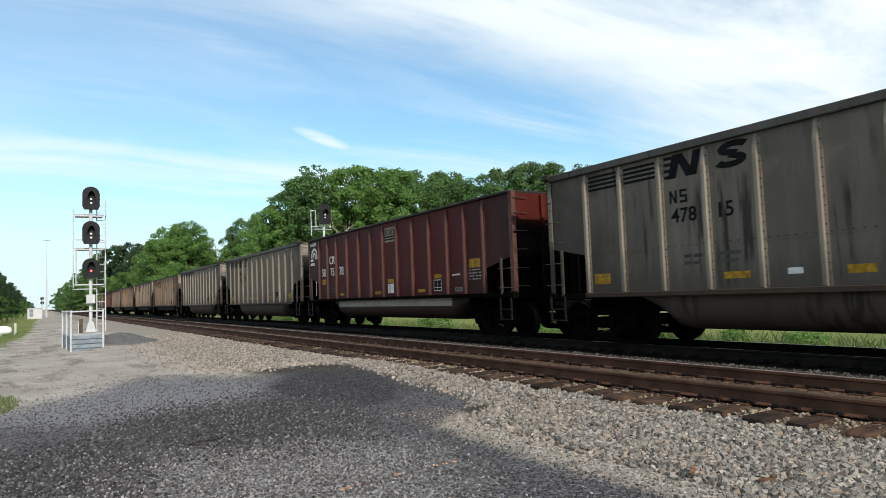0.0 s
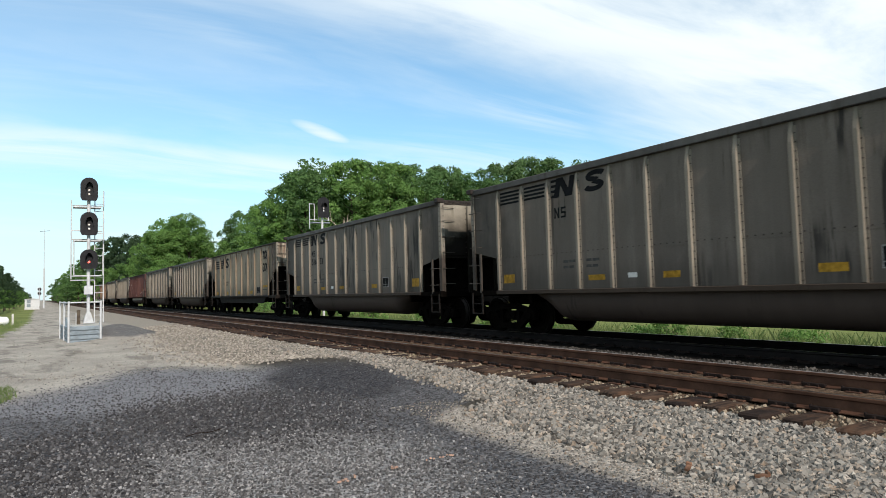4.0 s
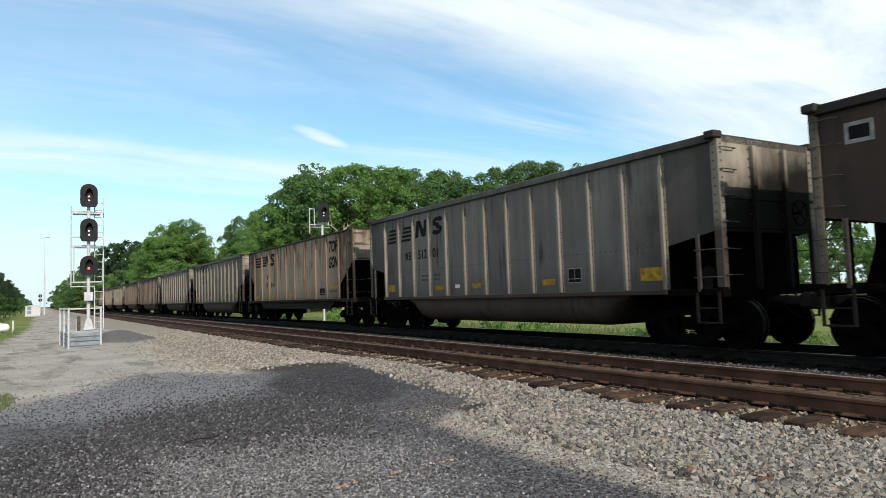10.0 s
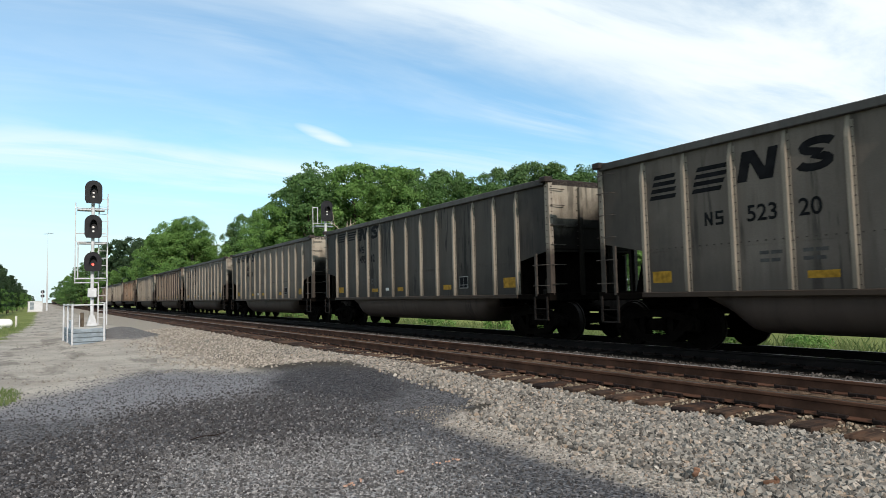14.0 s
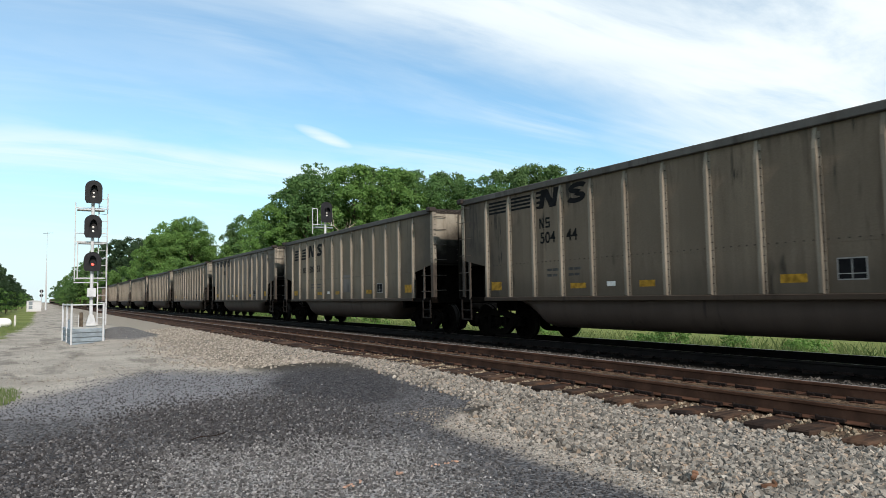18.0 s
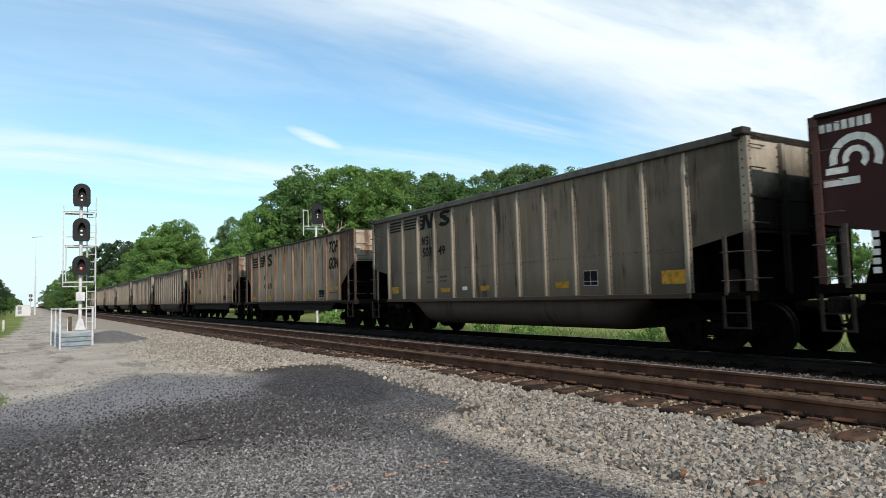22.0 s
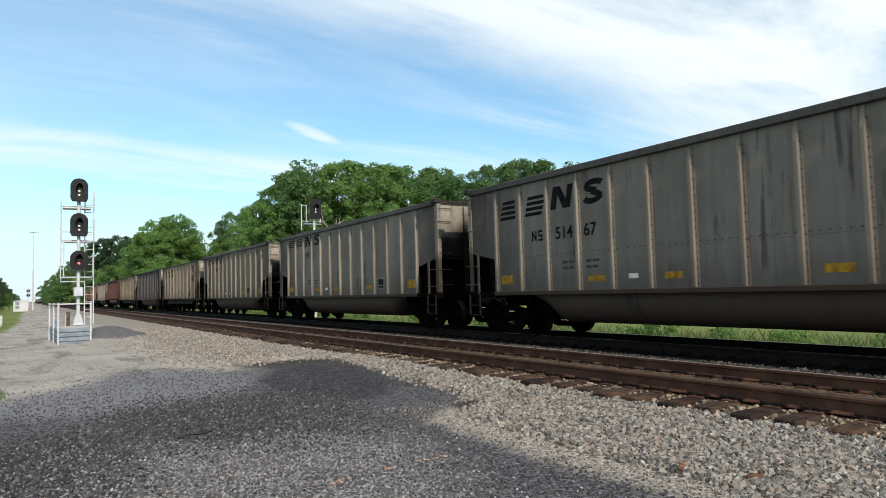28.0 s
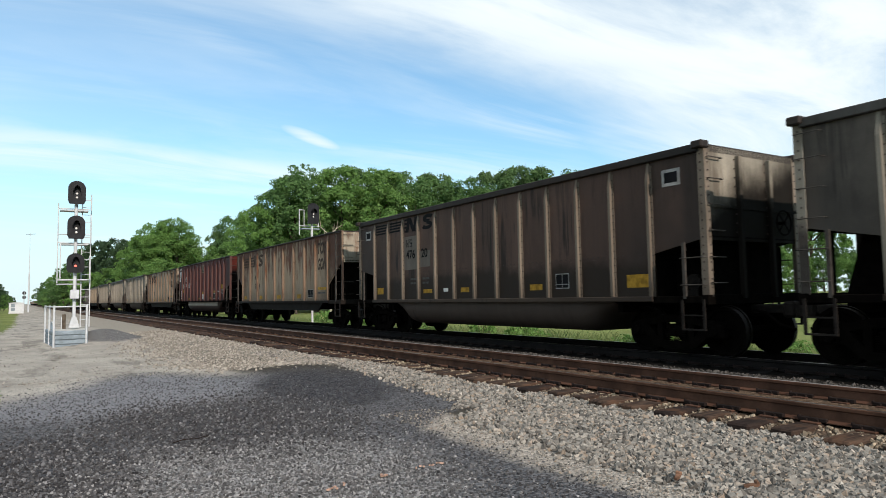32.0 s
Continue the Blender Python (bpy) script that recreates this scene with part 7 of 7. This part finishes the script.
# undergrowth closing the wood's foot
for i in range(30):
    b = 14.5 + i * 1.75
    a, d = radians(b), rng_t.uniform(88, 97)
    u = plant(1 if i % 3 else 0, d * math.sin(a), d * math.cos(a), rng_t.uniform(6.0, 9.0), rng_t.uniform(0, 360))
    tagged(u, "low green undergrowth at the foot of the wood", "shrub", "undergrowth of the wood")
for b, d, hgt in ((-4.3, 84, 4.2), (-3.8, 92, 4.6), (-3.3, 97, 4.0), (-2.9, 108, 4.6), (-2.5, 118, 4.2), (-2.1, 132, 4.6), (-1.75, 150, 4.4), (-1.4, 175, 4.4), (-1.1, 210, 4.6), (-0.8, 260, 4.4),
                  (10.6, 103, 7.5), (9.5, 105, 8.0), (8.5, 107, 7.5), (7.5, 120, 8.0), (6.5, 132, 8.5), (5.5, 140, 8.5), (4.6, 147, 8.0), (3.7, 155, 8.0), (2.9, 170, 7.0), (2.2, 195, 6.5), (1.6, 235, 6.0)):
    u = plant(1, d * math.sin(radians(b)), d * math.cos(radians(b)), hgt, rng_t.uniform(0, 360))
    tagged(u, "low green undergrowth at the foot of the wood", "shrub", "undergrowth of the wood")
# a second row behind, a little lower than the first one's tops
front = sorted((b, h / d) for b, d, h, k in WOOD if b > 2)
for i in range(44):
    b = 3.2 + i * 1.15
    d = 122.0 if b > 9 else 190.0
    top = float(np.interp(b, [q[0] for q in front], [q[1] for q in front])) * d * rng_t.uniform(0.70, 0.88)
    plant(i % 2, d * math.sin(radians(b)), d * math.cos(radians(b)), top, rng_t.uniform(0, 360))
for b, d, hgt, kd in ((9.6, 116, 14.0, -1), (8.5, 118, 13.2, -2), (10.2, 120, 14.6, -2), (9.0, 113, 9.0, -1), (1.9, 190, 7.0, -2), (2.6, 170, 8.6, -2), (1.3, 240, 6.4, -2)):
    plant(kd + 2, d * math.sin(radians(b)), d * math.cos(radians(b)), hgt, rng_t.uniform(0, 360))
for b, d, hgt, kd in WOOD:
    a = radians(b)
    plant(6 if b < 0 or 4.3 < b < 7.6 else kd + 2, d * math.sin(a), d * math.cos(a), hgt + 0.4, rng_t.uniform(0, 360))




# ---- weeds and bushes ----
def blades(name, seed, count, area, height, mat, label, keep=None):
    rg = np.random.RandomState(seed)
    x0, x1, y0, y1 = area
    x = rg.uniform(x0, x1, count)
    y = y0 + (y1 - y0) * rg.rand(count) ** 1.4
    if keep is not None:
        ok = keep(x, y, rg)
        x, y = x[ok], y[ok]
    n = len(x)
    h = height[0] + (height[1] - height[0]) * rg.rand(n) ** 2
    a = rg.rand(n) * 2 * math.pi
    z = ground_z(x, y)
    lean = rg.normal(0, 0.3, (n, 2)) * h[:, None]
    w = 0.003 + 0.006 * rg.rand(n)
    b0 = np.stack([x - np.cos(a) * w, y - np.sin(a) * w, z - 0.02], 1)
    b1 = np.stack([x + np.cos(a) * w, y + np.sin(a) * w, z - 0.02], 1)
    m0 = np.stack([x + lean[:, 0] * 0.4 + np.cos(a) * w * 0.7, y + lean[:, 1] * 0.4 + np.sin(a) * w * 0.7, z + h * 0.6], 1)
    tp = np.stack([x + lean[:, 0], y + lean[:, 1], z + h], 1)
    v = np.stack([b0, b1, m0, tp], 1).reshape(-1, 3)
    i = 4 * np.arange(n)
    f = np.concatenate([np.stack([i, i + 1, i + 2], 1), np.stack([i, i + 2, i + 3], 1)])
    me = bpy.data.meshes.new(name)
    me.from_pydata(v.tolist(), [], f.tolist())
    me.materials.append(mat)
    return tagged(new(name, me), label, "grass", kind="stuff")


GRASS = leaf_material("grass_blades", (0.11, 0.17, 0.05), (0.22, 0.25, 0.10))
blades("tall_grass", 5, 40000, (14.9, 20.5, 3, 80), (0.08, 0.6), GRASS, "tall green and straw-coloured grass beyond the track")
blades("verge_grass", 6, 16000, (-6.0, -0.3, 8, 60), (0.04, 0.22), GRASS, "rough green grass along the access road",
       lambda x, y, rg: x < -1.85 + 1.3 * smooth(25, 60, y) + 0.2 * np.sin(y * 1.3) + rg.normal(0, 0.15, len(x)))


def make_bush(seed, height, radius, n):
    b = empty("bush")
    me, lobes = crown_mesh(seed, height, radius, 0.15, n, 0.07, LEAF[0])
    part("crown", me, b)
    sh = Shape()
    for x, y, z, r in lobes[::7]:
        sh.tube((0, 0, -0.2), (x, y, z), 0.018, 5, 0, 0.006)
    sh.build("stem", MAT["bark"], b)
    return b


BUSH = [make_bush(21, 1.3, 0.8, 700), make_bush(22, 1.0, 1.1, 750)]
for i, (x, y, s, kd) in enumerate(((17.2, 14.6, 1.0, 0), (17.6, 16.2, 0.8, 1), (18.4, 13.2, 0.75, 0), (17.3, 21.5, 1.0, 1), (17.0, 24.0, 1.15, 0), (18.5, 11.0, 0.8, 1),
                                   (17.5, 30.0, 1.2, 1), (16.8, 36.0, 1.3, 0), (17.8, 43.0, 1.5, 1), (17.0, 52.0, 1.5, 0), (19.0, 8.5, 0.9, 0), (18.0, 62.0, 1.6, 1))):
    m = pose(x, y, float(ground_z(x, y)), 0, 0, 47 * i)
    b = BUSH[kd] if i in (0, 1) else copy_thing(BUSH[kd], m)
    b.matrix_basis = m
    s *= 0.85
    b.scale = (s, s, s)
    tagged(b, "small leafy roadside bush among the tall grass", "bush", "bushes beyond the track")


# grass clumps growing in the chippings beside the road
blades("grass_clump", 16, 2600, (-1.15, -0.2, 12.4, 14.6), (0.03, 0.10), GRASS, "small clump of green grass at the road's edge",
       lambda x, y, rg: ((x + 0.68) / 0.36) ** 2 + ((y - 13.5) / 1.0) ** 2 < 1 + rg.normal(0, 0.2, len(x)))
# low detector box beside the far ties
dt = tagged(empty("detector_box", pose(9.45, 56.5, 0)), "low dark steel detector box beside the track", "track equipment")
sh = Shape()
sh.box(-0.35, 0.35, -0.4, 0.4, BED - 0.05, BED + 0.2, bev=0.04)
sh.build("housing", MAT["iron"], dt)
sh = Shape()
sh.box(-0.39, 0.39, -0.44, 0.44, BED + 0.2, BED + 0.25, bev=0.015)
sh.build("lid", MAT["iron"], dt)
# bare dead limbs standing out of the wood's foliage
dead = tagged(empty("dead_tree", pose(33.5, 80.5, -0.4)), "pale bare dead tree with forked limbs before the wood", "tree", "trees of the wood")
rg_d = random.Random(8)
sh = Shape()
sh.tube((0, 0, 0), (0.1, 0, 10.5), 0.16, 8, 0, 0.10)
sh.build("trunk", MAT["dead"], dead)
for i in range(7):
    zz = 10.3 - 0.35 * i
    a_ = 2.4 * i
    ln_ = rg_d.uniform(1.4, 2.8)
    mid = (0.5 * ln_ * math.cos(a_), 0.4 * ln_ * math.sin(a_), zz + 0.45 * ln_)
    sh = Shape()
    sh.tube((0.1, 0, zz), mid, 0.06, 6, 0, 0.045)
    sh.tube(mid, (ln_ * math.cos(a_), 0.9 * ln_ * math.sin(a_), zz + 0.75 * ln_), 0.045, 6, 0, 0.012)
    sh.tube(mid, (0.6 * ln_ * math.cos(a_), 0.4 * ln_ * math.sin(a_), zz + 1.05 * ln_), 0.04, 6, 0, 0.012)
    sh.build("limb", MAT["dead"], dead)


# ---- motion ----
def motions():
    for k, car in WAGONS:
        walk(car, [(t / 2, pose(TRACK_B, START + ride(t / 2) - PITCH * k + AHEAD.get(k, 0.0), RAIL)) for t in range(65)])
    for lst, y in ((FRONT_AXLES, 0.89), (REAR_AXLES, -0.89)):
        rows = []
        for i in range(32 * FPS + 1):
            t = i / FPS
            rows.append((t, pose(0, y, 0, -math.degrees(ride(t) / WHEEL) % 360)))
        walk(lst[0], rows)
        src = lst[0].animation_data
        for ws in lst[1:]:
            ws.rotation_mode = "QUATERNION"
            ad = ws.animation_data_create()
            ad.action = src.action
            ad.action_slot = src.action_slot


motions()
